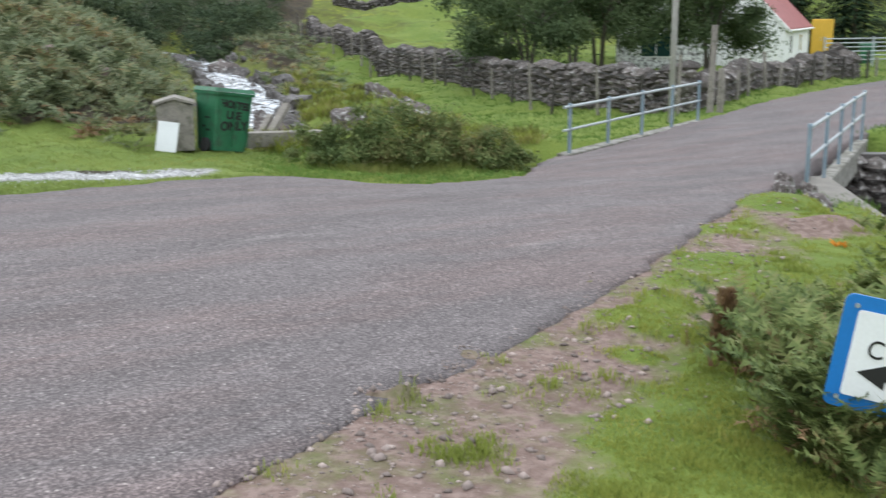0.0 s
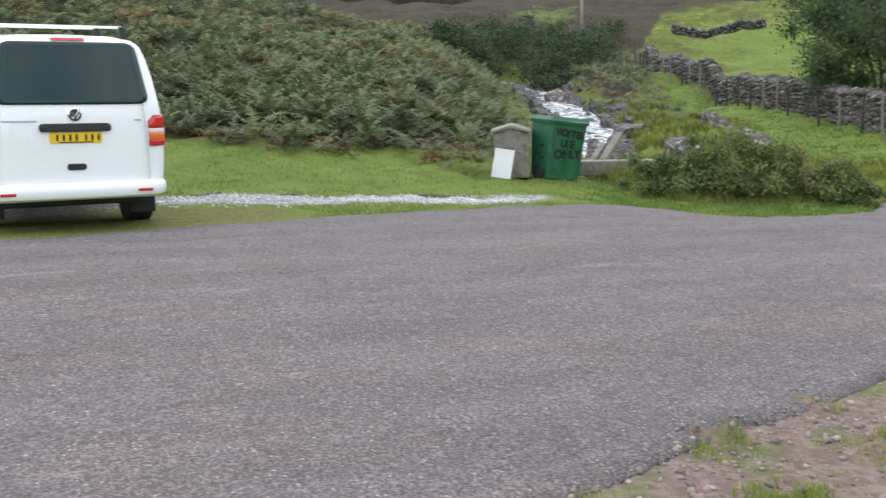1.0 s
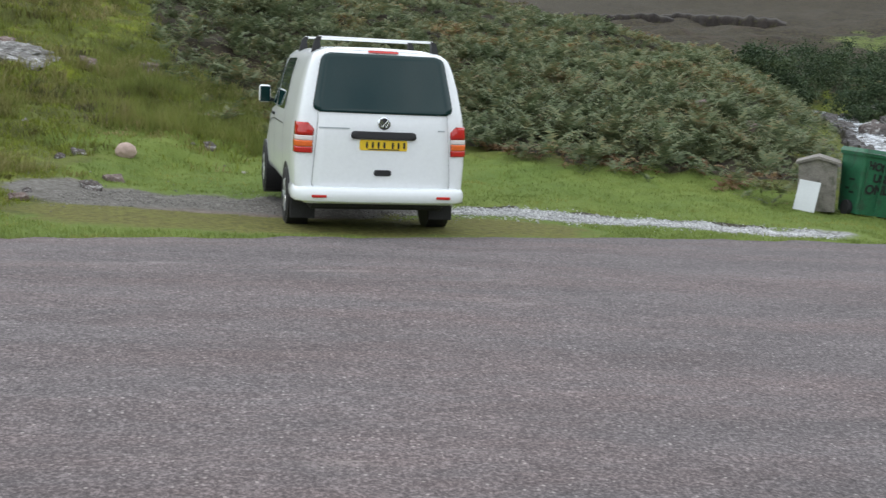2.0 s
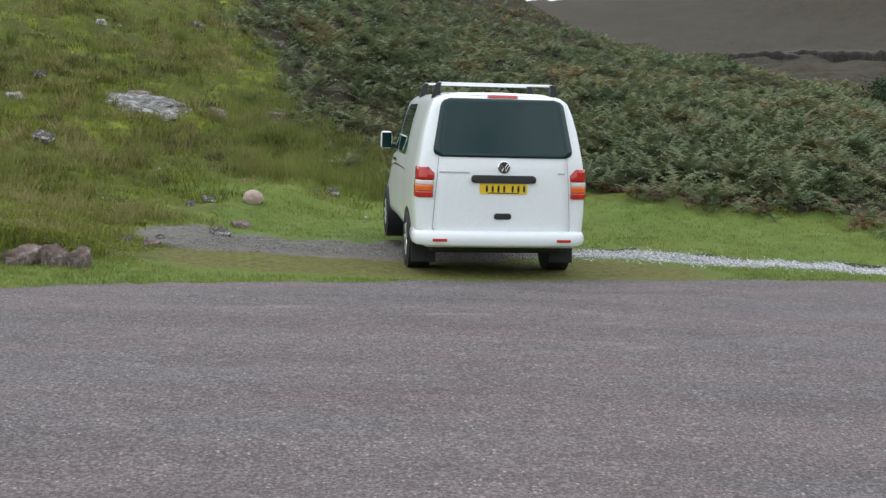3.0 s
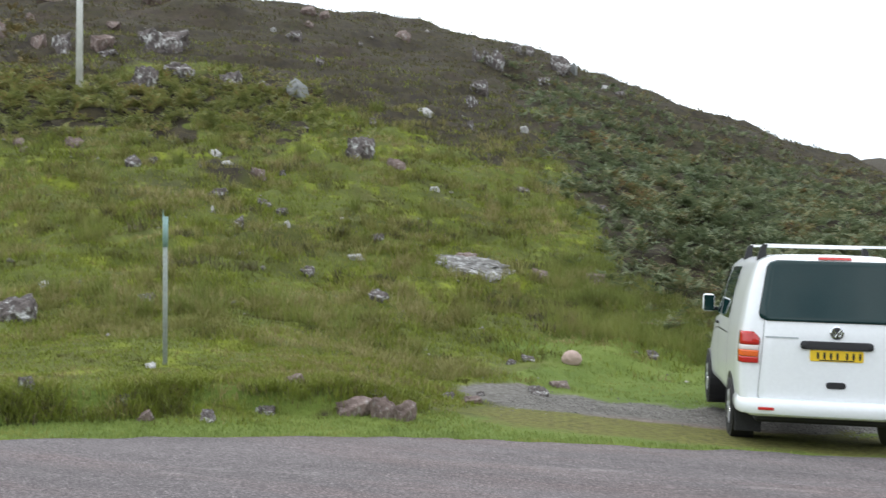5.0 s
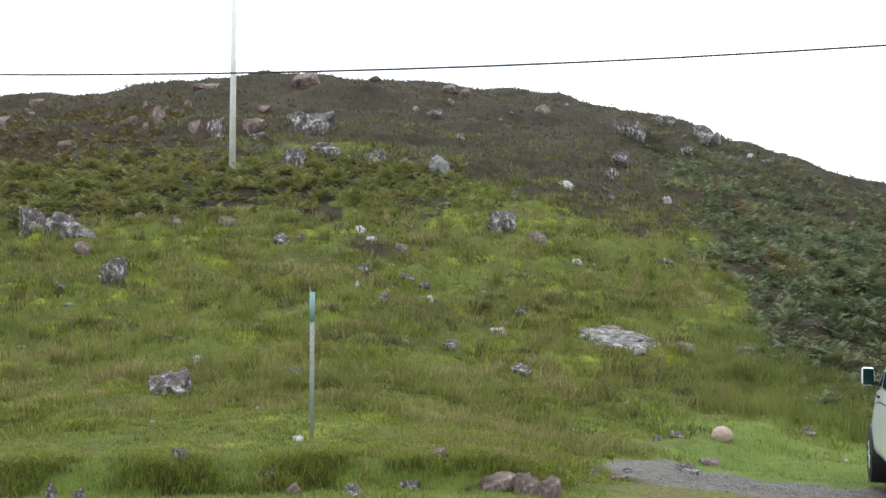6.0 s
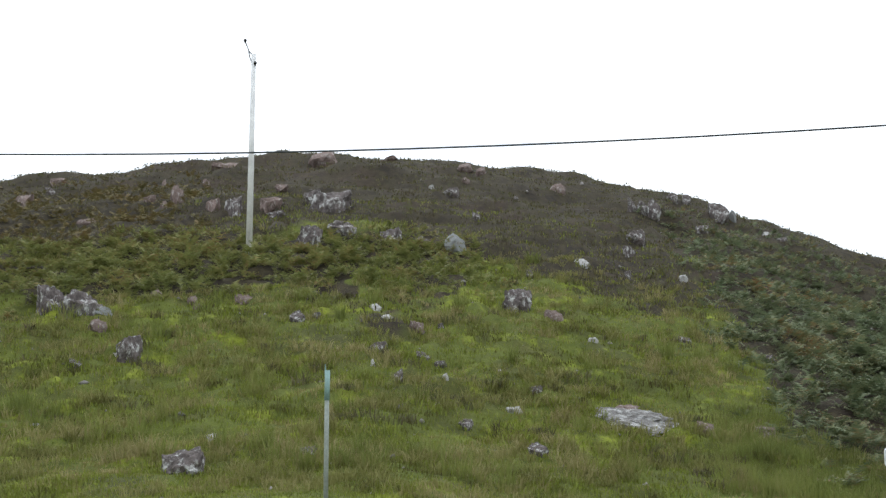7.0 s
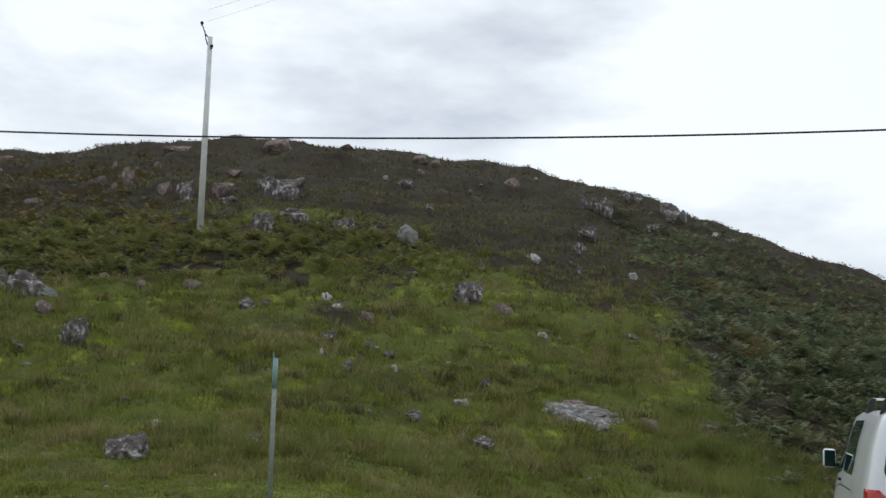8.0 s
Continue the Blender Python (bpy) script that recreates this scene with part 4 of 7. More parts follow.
def rim_bm(s):
    bm = bmesh.new()
    rod(bm, (-0.09, 0, 0), (0.09, 0, 0), 0.205, seg=28)
    for k in range(7):
        a = k * 2 * math.pi / 7
        box(bm, (0.02, 0.15, 0.05), (s * 0.10, 0.115, 0), Matrix.Rotation(a, 4, "X"), 0.006)
    return bm


def disc_on_tail(x, z, r, off):
    bm = bmesh.new()
    y = van_back(x, z)
    bmesh.ops.create_cone(bm, cap_ends=True, segments=24, radius1=r, radius2=r * 0.93, depth=0.03, matrix=Matrix.Translation((x, y - off + 0.015, z)) @ Matrix.Rotation(math.pi / 2 - 0.11, 4, "X"))
    return bm


def lamp_bm(s, z0, z1):
    """A lens that wraps round the rear corner."""
    bm = bmesh.new()
    rows = []
    for z in np.linspace(z0 + 0.002, z1 - 0.002, 5):
        w = van_half(z)
        top = 0.07 * max(0.0, (z - 1.16) / 0.065)
        pts = [(w - 0.165 + top, 0.0), (w - 0.10, 0.0), (w - 0.06, 0.006), (w - 0.02, 0.03), (w + 0.006, 0.085), (w + 0.008, 0.20)]
        rows.append([bm.verts.new((s * x, van_back(min(x, w - 0.08), z) + dy - 0.014, z)) for x, dy in pts])
    for a, b in zip(rows, rows[1:]):
        for j in range(len(a) - 1):
            q = (a[j], a[j + 1], b[j + 1], b[j])
            bm.faces.new(q)
    geom = bmesh.ops.extrude_face_region(bm, geom=list(bm.faces))
    for e in geom["geom"]:
        if isinstance(e, bmesh.types.BMVert):
            e.co.x -= s * 0.02
            e.co.y += 0.02
    bmesh.ops.recalc_face_normals(bm, faces=bm.faces)
    return bm


build_van(pose(0.765, 12.55, -0.125, 1.0, 2.1, 6.2))

# ---- bridge: deck, kerbs, railings, abutment ----
R_NEAR, R_FAR, L_NEAR, L_FAR = Vector((13.75, 8.0, -0.86)), Vector((20.9, 11.0, -0.90)), Vector((14.87, 13.55, -0.94)), Vector((21.6, 15.55, -0.90))


def build_railing(a, b, count, over, label, height=0.95):
    t = thing("railing", Matrix.Translation(a), label, "railing", "railings of the bridge")
    d = b - a
    n = d.normalized()
    for i in range(count):
        k = i / (count - 1)
        p = d * k
        bm = bmesh.new()
        box(bm, (0.075, 0.05, height + 0.12), (0, 0, height / 2 - 0.06), Matrix.Translation(p) @ Matrix.Rotation(math.atan2(d.y, d.x), 4, "Z"), 0.006)
        rod(bm, p + Vector((0, 0, height - 0.015)), p + Vector((0, 0, height + 0.03)), 0.042, 0.03, 10)
        part("post", bm, M["blue_steel"], t)
    for h, r in ((height - 0.03, 0.028), (height * 0.52, 0.025)):
        bm = bmesh.new()
        rod(bm, -n * over + Vector((0, 0, h)), d + n * 0.12 + Vector((0, 0, h)), r, seg=10)
        part("rail", bm, M["grey_steel"], t)
    return t


build_railing(R_NEAR, R_FAR, 5, 0.0, "blue-grey steel tube railing along the bridge edge", 0.98)
build_railing(L_NEAR, L_FAR, 5, 0.25, "weathered steel tube railing beside the bridge verge")
bm = bmesh.new()
mid_r, mid_l = (R_NEAR + R_FAR) / 2, (L_NEAR + L_FAR) / 2
ang_r = math.atan2(R_FAR.y - R_NEAR.y, R_FAR.x - R_NEAR.x)
box(bm, (8.2, 0.22, 0.46), (0, 0.0, -0.26), Matrix.Translation(mid_r) @ Matrix.Rotation(ang_r, 4, "Z"), 0.02)
tagged(part("bridge_kerb", bm, M["concrete"], None), "stained concrete edge beam of the bridge", "kerb", kind="structure")
bm = bmesh.new()
box(bm, (7.4, 0.30, 0.34), (0, 0.02, -0.13), Matrix.Translation(mid_l) @ Matrix.Rotation(math.atan2(L_FAR.y - L_NEAR.y, L_FAR.x - L_NEAR.x), 4, "Z"), 0.02)
tagged(part("bridge_kerb", bm, M["concrete"], None), "pale concrete edge beam below a steel railing", "kerb", kind="structure")
bm = bmesh.new()
box(bm, (7.0, 4.7, 0.25), (0, 0, 0), Matrix.Translation((17.45, 12.35, -1.18)) @ Matrix.Rotation(0.36, 4, "Z"), 0.01)
tagged(part("bridge_deck", bm, M["concrete"], None), "concrete slab carrying the road over the stream", "bridge deck", kind="structure")
def build_wing_wall():
    """A splayed concrete wing wall with a flat coping, running back from the bridge end."""
    a, b = Vector((*WING[0], 0)), Vector((*WING[1], 0))
    d = b - a
    m = Matrix.Translation((a + b) / 2) @ Matrix.Rotation(math.atan2(d.y, d.x), 4, "Z")
    t = thing("wing_wall", m, "weathered concrete wing wall with flat coping beside the bridge", "wall")
    part("wall", box(bmesh.new(), (d.length, 0.36, 2.2), (0, 0.0, -2.10), bevel=0.02), M["concrete"], t)
    part("coping_slab", box(bmesh.new(), (d.length + 0.1, 0.56, 0.12), (0, 0.0, -0.94), bevel=0.02), M["pale_concrete"], t, "pale worn coping slab")


build_wing_wall()


def stone_mesh(seed, flat=0.7):
    """A rough block about 1 m across, some 20 faces."""
    rng = np.random.default_rng(seed)
    bm = bmesh.new()
    bmesh.ops.create_cube(bm, size=1.0)
    bmesh.ops.subdivide_edges(bm, edges=list(bm.edges), cuts=1, use_grid_fill=True)
    for v in bm.verts:
        r = v.co.length
        v.co *= (0.62 + 0.10 * rng.random()) / r * (0.75 if r > 0.8 else 1.0) * (1.15 if r < 0.6 else 1.0)
        v.co += Vector(rng.uniform(-0.07, 0.07, 3))
        v.co.z *= flat
    me = bpy.data.meshes.new("stone")
    bm.to_mesh(me)
    bm.free()
    me.materials.append(M["stone"])
    return me


STONES = [stone_mesh(100 + k) for k in range(9)]


def stone_wall(name, label, line, height, size, single, drop=0.0, foot=None, rough=1.0):
    """A dry-stone wall along a plan line: the first stones are parts, the rest one joined mesh."""
    line = np.array(line, float)
    base = z_at(*line[0]) if foot is None else foot
    w = thing(name, Matrix.Translation((line[0][0], line[0][1], base)), label, "wall")
    rng = np.random.default_rng(len(label))
    seg = np.hypot(*np.diff(line, axis=0).T)
    total = seg.sum()
    s_knots = np.concatenate([[0], np.cumsum(seg)])
    made, rest_v, rest_f = 0, [], []
    rows = int(height / (size * 0.78))
    for r in range(rows):
        s = rng.uniform(0, size)
        while s < total:
            k = size * rng.uniform(0.5, 1.5)
            x, y = np.interp(s + k / 2, s_knots, line[:, 0]), np.interp(s + k / 2, s_knots, line[:, 1])
            x2, y2 = np.interp(min(s + k / 2 + 0.3, total), s_knots, line[:, 0]), np.interp(min(s + k / 2 + 0.3, total), s_knots, line[:, 1])
            top = height * (1 + 0.09 * float(wave_noise(np.array([s]), np.array([0.0]), 6.0, 77)[0]))
            h = r * size * 0.76 + size * 0.25 + rng.uniform(-0.05, 0.05)
            if h < top:
                m = Matrix.Translation((x - line[0][0] + rng.uniform(-0.05, 0.05), y - line[0][1] + rng.uniform(-0.05, 0.05), (z_at(x, y) if foot is None else foot) - base + h + drop)) \
                    @ Matrix.Rotation(math.atan2(y2 - y, x2 - x) + rough * rng.uniform(-0.2, 0.2), 4, "Z") @ Matrix.Rotation(rough * rng.uniform(-0.5, 0.5), 4, "Y") \
                    @ Matrix.Diagonal((k * 0.92, 0.5 * rng.uniform(0.8, 1.3), size * (rng.uniform(1.15, 2.0) if rough > 0.5 else 1.15), 1))
                me = STONES[int(rng.integers(len(STONES)))]
                if made < single:
                    o = new("stone", me)
                    o.parent = w
                    o.matrix_basis = m
                    made += 1
                else:
                    n0 = len(rest_v)
                    rest_v += [m @ v.co for v in me.vertices]
                    rest_f += [[n0 + i for i in p.vertices] for p in me.polygons]
            s += k
    if rest_v:
        o = mesh_of("stonework", rest_v, rest_f, M["stone"])
        o.parent = w
        tagged(o, kind="stuff")
    return w


def build_fence(line, step, height, label, radius=0.062, wires=3):
    line = np.array(line, float)
    base = z_at(*line[0])
    f = thing("fence", Matrix.Translation((line[0][0], line[0][1], base)), label, "fence")
    rng = np.random.default_rng(7 + len(label))
    seg = np.hypot(*np.diff(line, axis=0).T)
    kn = np.concatenate([[0], np.cumsum(seg)])
    tops = []
    for s in np.arange(0, kn[-1], step):
        s = s + rng.uniform(-0.3, 0.3) * (s > 0)
        x, y = np.interp(s, kn, line[:, 0]), np.interp(s, kn, line[:, 1])
        p = Vector((x - line[0][0], y - line[0][1], z_at(x, y) - base))
        old = M["dark_post" if rng.random() < 0.45 else "old_wood"]
        q = p + Vector((rng.uniform(-0.12, 0.12), rng.uniform(-0.1, 0.1), height * rng.uniform(0.72, 1.15)))
        bm = bmesh.new()
        rod(bm, p - Vector((0, 0, 0.2)), q, radius * rng.uniform(0.85, 1.2), radius * 0.85, 7)
        part("post", bm, old, f)
        tops.append((p, q))
    for k in range(wires):
        bm = bmesh.new()
        for (a, b), (c, d) in zip(tops, tops[1:]):
            u = 0.3 + 0.6 * k / max(wires - 1, 1)
            rod(bm, a.lerp(b, u), c.lerp(d, u), 0.006, seg=4)
        part("wire", bm, M["cable"], f)
    return f


WALL_LINE = [(25.6, 18.6), (26.6, 21.7), (28.6, 26.8), (31.0, 32.5), (34.0, 39.5), (38.0, 49.0), (41.5, 58.0), (44.5, 64.5), (47.5, 70.0)]
FENCE_LINE = [(24.6, 18.4), (25.6, 21.9), (27.7, 27.1), (30.1, 32.8), (33.1, 39.8), (37.0, 49.3), (40.3, 58.3), (43.3, 64.8), (46.3, 70.3)]
build_fence(FENCE_LINE, 1.9, 1.5, "grey weathered timber posts strung with wire before a wall", 0.05)
build_fence([(25.5, 18.0), (30.0, 19.8), (36.0, 21.4), (44.0, 23.0), (52.0, 24.6)], 1.7, 1.1, "leaning timber posts and wire along the road verge", 0.06)


def one_post(name, x, y, h, r, material, label, lean=(0, 0)):
    z = z_at(x, y)
    bm = bmesh.new()
    rod(bm, (0, 0, -0.3), (lean[0], lean[1], h), r * 1.1, r * 0.9, 12)
    bmesh.ops.bevel(bm, geom=[e for e in bm.edges if e.calc_face_angle(0) > 1.0], offset=0.012, segments=1, affect="EDGES")
    t = part(name, bm, material, None)
    t.location = (x, y, z)
    return tagged(t, label, "post")


one_post("gate_post", 24.2, 17.05, 2.28, 0.085, M["old_wood"], "thick weathered wooden post at the bridge end", (0.06, 0.0))
one_post("gate_post", 25.3, 17.5, 1.2, 0.09, M["old_wood"], "short weathered wooden post beside a dry-stone wall")


# ---- utility poles and cable ----
def build_pole(x, y, h, r, label, bracket):
    t = thing("utility_pole", Matrix.Translation((x, y, z_at(x, y))), label, "utility pole", "poles of one line")
    bm = bmesh.new()
    rod(bm, (0, 0, -0.4), (0, 0, h), r, r * 0.72, 14)
    part("shaft", bm, M["pole_wood" if bracket else "grey_pole"], t, "", True)
    if bracket:
        bm = bmesh.new()
        for a, b in (((0, 0, h - 0.55), (-0.16, -0.05, h - 0.05)), ((-0.16, -0.05, h - 0.05), (-0.20, -0.05, h + 0.18)), ((-0.20, -0.05, h + 0.18), (-0.34, -0.06, h + 0.5)), ((0, 0, h - 0.1), (-0.2, -0.05, h + 0.15))):
            rod(bm, a, b, 0.022, seg=7)
        part("bracket", bm, M["cable"], t, "dark steel bracket")
        for p in ((-0.35, -0.06, h + 0.56), (0.13, -0.08, h - 0.38)):
            bm = bmesh.new()
            bmesh.ops.create_icosphere(bm, subdivisions=2, radius=0.065, matrix=Matrix.Translation(p))
            rod(bm, (p[0], p[1], p[2] - 0.1), p, 0.03, seg=8)
            part("insulator", bm, M["black_plastic"], t, "dark insulator", True)
    return t


build_pole(-21.45, 31.45, 7.35, 0.118, "pale grey wooden utility pole on the hillside", True)
build_pole(22.6, 17.1, 8.5, 0.085, "grey wooden utility pole behind the bridge railing", False)
build_pole(51.0, 86.0, 8.0, 0.14, "pale wooden utility pole on the far moor", False)


def hung(points, r, label):
    bm = bmesh.new()
    pts = [Vector(p) for p in points]
    rings = []
    for i, p in enumerate(pts):
        d = (pts[min(i + 1, len(pts) - 1)] - pts[max(i - 1, 0)]).normalized()
        u = d.cross(Vector((0, 0, 1))).normalized()
        w = u.cross(d)
        rings.append([bm.verts.new(p + (u * math.cos(a) + w * math.sin(a)) * r) for a in (k * math.pi / 3 for k in range(6))])
    for a, b in zip(rings, rings[1:]):
        for k in range(6):
            bm.faces.new((a[k], a[(k + 1) % 6], b[(k + 1) % 6], b[k]))
    o = part("overhead_cable", bm, M["cable"], None, "", True)
    return tagged(o, label, "cable")


hung([(-7.8 + s * 0.968, 20.6 + s * 0.25, 7.615 - 0.0106 * s + 0.00185 * s * s) for s in np.linspace(-48, 48, 49)], 0.021, "thick dark overhead cable sagging across the hillside")
for k, dz in enumerate((0.0, 0.9)):
    hung([(-21.6 + u * 60 * (0.82 - 0.1 * k), 31.4 - u * 12 + u * 4, 16.3 - dz * 0.5 + 5.5 * u + 3.0 * (u * u - u)) for u in np.linspace(0, 1, 25)], 0.003, "thin wire running from a utility pole")
hung([(22.6 + u * 60, 17.1 + u * 20, z_at(22.6, 17.1) + 8.3 - 9.0 * (u - u * u) - 1.5 * u) for u in np.linspace(0, 1, 25)], 0.012, "thin overhead wire sagging above the road")


# ---- roadside marker, bin, timber box, beams, sign ----
def build_marker():
    x, y = -6.6, 11.4
    t = thing("marker_post", Matrix.Translation((x, y, z_at(x, y))), "slender grey-green marker post with a teal sleeve", "post")
    bm = bmesh.new()
    rod(bm, (0, 0, -0.25), (0, 0, 1.75), 0.029, 0.027, 12)
    part("shaft", bm, M["grey_post"], t, "", True)
    bm = bmesh.new()
    rod(bm, (0, 0, 1.40), (0.004, 0, 1.76), 0.033, 0.031, 12)
    part("sleeve", bm, M["teal_plastic"], t, "torn teal plastic sleeve", True)
    bm = bmesh.new()
    prism(bm, [(-0.036, 1.72), (-0.008, 1.72), (-0.031, 1.84)], 0.008)
    part("torn_tip", bm, M["teal_plastic"], t)
    return t


build_marker()


def text_mesh(name, body, size, m, material, parent, label="", bold=0.0):
    cu = bpy.data.curves.new(name, "FONT")
    cu.body, cu.size, cu.align_x, cu.align_y, cu.extrude, cu.offset = body, size, "CENTER", "CENTER", 0.002, bold
    tmp = bpy.data.objects.new("tmp", cu)
    me = bpy.data.meshes.new_from_object(tmp)
    bpy.data.objects.remove(tmp)
    me.name = name
    me.materials.append(material)
    o = new(name, me)
    o.parent = parent
    o.matrix_basis = m
    if label:
        o["label"] = label
    return o


def tapered(w0, d0, w1, d1, z0, z1, r=0.03):
    bm = bmesh.new()
    vs = []
    for w, d, z in ((w0, d0, z0), (w1, d1, z1)):
        ring = []
        for cx, cy, a0 in ((1, 1, 0), (-1, 1, 90), (-1, -1, 180), (1, -1, 270)):
            for k in range(4):
                a = radians(a0 + 30 * k)
                ring.append(bm.verts.new((cx * (w / 2 - r) + r * math.cos(a), cy * (d / 2 - r) + r * math.sin(a), z)))
        vs.append(ring)
    n = len(vs[0])
    for i in range(n):
        j = (i + 1) % n
        bm.faces.new((vs[0][i], vs[0][j], vs[1][j], vs[1][i]))
    bm.faces.new(vs[0][::-1])
    bm.faces.new(vs[1])
    return bm


def build_bin():
    x, y = 9.58, 17.15
    b = thing("wheeled_bin", Matrix.Translation((x, y, z_at(x, y) - 0.02)) @ pose(0, 0, 0, 0, 7.5, 3), "green wheeled bin with black hand-painted words on grass", "bin")
    h = 1.08
    body = part("body", tapered(0.64, 0.60, 0.78, 0.72, 0.05, h, 0.05), M["green_bin"], b)
    part("rim", tapered(0.83, 0.77, 0.84, 0.78, h - 0.05, h, 0.06), M["green_bin"], b)
    part("lid", tapered(0.86, 0.80, 0.80, 0.74, h + 0.004, h + 0.07, 0.06), M["green_bin"], b, "green hinged lid")
    bm = bmesh.new()
    rod(bm, (-0.36, 0.42, h - 0.02), (0.36, 0.42, h - 0.02), 0.018)
    part("handle", bm, M["green_bin"], b)
    for s in (-1, 1):
        w = part("wheel", rod(bmesh.new(), (s * 0.33 - 0.04, -0.05, 0.13), (s * 0.33 + 0.04, -0.05, 0.13), 0.13, seg=18), M["rubber"], b, "black bin wheel")
        if s < 0:
            w.location = (-0.03, 0.0, 0)
    for s in (-1, 0, 1):
        bm = bmesh.new()
        box(bm, (0.02, 0.025, 0.8), (s * 0.3, -0.335, 0.55), pose(0, 0, 0, 3.4), 0.005)
        part("rib", bm, M["green_bin"], b)
    for k, (word, size) in enumerate((("HOSTEL", 0.18), ("USE", 0.19), ("ONLY", 0.215))):
        z = 0.86 - 0.185 * k
        o = text_mesh("lettering", word, size, pose(0.02 - 0.02 * (k == 1), -0.338 - 0.052 * (z - 0.55), z, 90 + 3.4, 0, 0, ) @ pose(0, 0, 0, 0, 0, (-5, -2, 3)[k]), M["black_ink"], b, "black hand-painted word", 0.008)
        o.scale = (0.95, 1.0, 1.0)
    for z0, y0, w in ((0.62, -0.06, 0.18), (0.46, 0.05, 0.1), (0.40, -0.08, 0.14)):
        bm = bmesh.new()
        box(bm, (0.003, w, 0.035), (-0.352 - 0.05 * (z0 - 0.5), y0, z0), bevel=0.0)
        part("paint_bar", bm, M["black_ink"], b, "dark paint bar")
    return b


build_bin()


def build_timber_box():
    x, y = 8.88, 17.45
    t = thing("timber_box", Matrix.Translation((x, y, z_at(x, y) - 0.02)) @ pose(0, 0, 0, 0, 0, -28), "grey weathered timber box with a sloping lid beside a bin", "box")
    for nm, size, at in (("front_panel", (0.62, 0.03, 0.80), (0, -0.29, 0.40)), ("back_panel", (0.62, 0.03, 0.86), (0, 0.29, 0.43)), ("side_panel", (0.03, 0.55, 0.80), (-0.295, 0, 0.40)), ("side_panel", (0.03, 0.55, 0.80), (0.295, 0, 0.40))):
        part(nm, box(bmesh.new(), size, at, None, 0.006), M["old_wood"], t)
    bm = bmesh.new()
    prism(bm, [(-0.36, 0.80), (0.0, 0.90), (0.36, 0.80), (0.36, 0.84), (0.0, 0.945), (-0.36, 0.84)], 0.70)
    part("lid", bm, M["old_wood"], t)
    for s in (-1, 1):
        bm = bmesh.new()
        prism(bm, [(-0.31, 0.79), (0.31, 0.79), (0.0, 0.895)], 0.028, Matrix.Translation((0, s * 0.29, 0)))
        part("gable", bm, M["old_wood"], t)
    bm = bmesh.new()
    box(bm, (0.36, 0.025, 0.52), (0, 0, 0.26), None, 0.004)
    w = part("white_board", bm, M["white_board"], None)
    w.matrix_world = Matrix.Translation((8.44, 17.02, z_at(8.44, 17.02))) @ pose(0, 0, 0, -12, 0, -42) @ pose(0, 0, 0, 0, 7, 0)
    tagged(w, "plain white board leaning against a timber box", "board")


build_timber_box()
for a, b, r, lab in (((10.15, 17.75, 0.16), (11.75, 17.0, 0.18), 0.17, "weathered square beam lying on the stream bank"), ((10.95, 18.0, 0.0), (11.75, 18.3, 0.82), 0.062, "split timber plank leaning up from the bank"), ((10.75, 18.15, 0.0), (11.5, 18.5, 0.62), 0.05, "grey timber plank leaning beside another"), ((13.2, 17.5, 0.0), (13.9, 17.6, 0.86), 0.15, "pale slab of timber leaning in the bushes")):
    z = z_at((a[0] + b[0]) / 2, (a[1] + b[1]) / 2)
    d = Vector(b) - Vector(a)
    bm = bmesh.new()
    box(bm, (r * (2.6 if r < 0.1 else 1.7), r * 1.6, d.length), (0, 0, 0), None, 0.015)
    for v in bm.verts:
        v.co += Vector(np.random.default_rng(int(v.co.z * 1000) % 97).uniform(-0.015, 0.015, 3))
    o = part("beam", bm, M["old_wood"], None)
    o.matrix_world = Matrix.Translation((Vector(a) + Vector(b)) / 2 + Vector((0, 0, z))) @ d.to_track_quat("Z", "Y").to_matrix().to_4x4()
    tagged(o, lab, "beam")


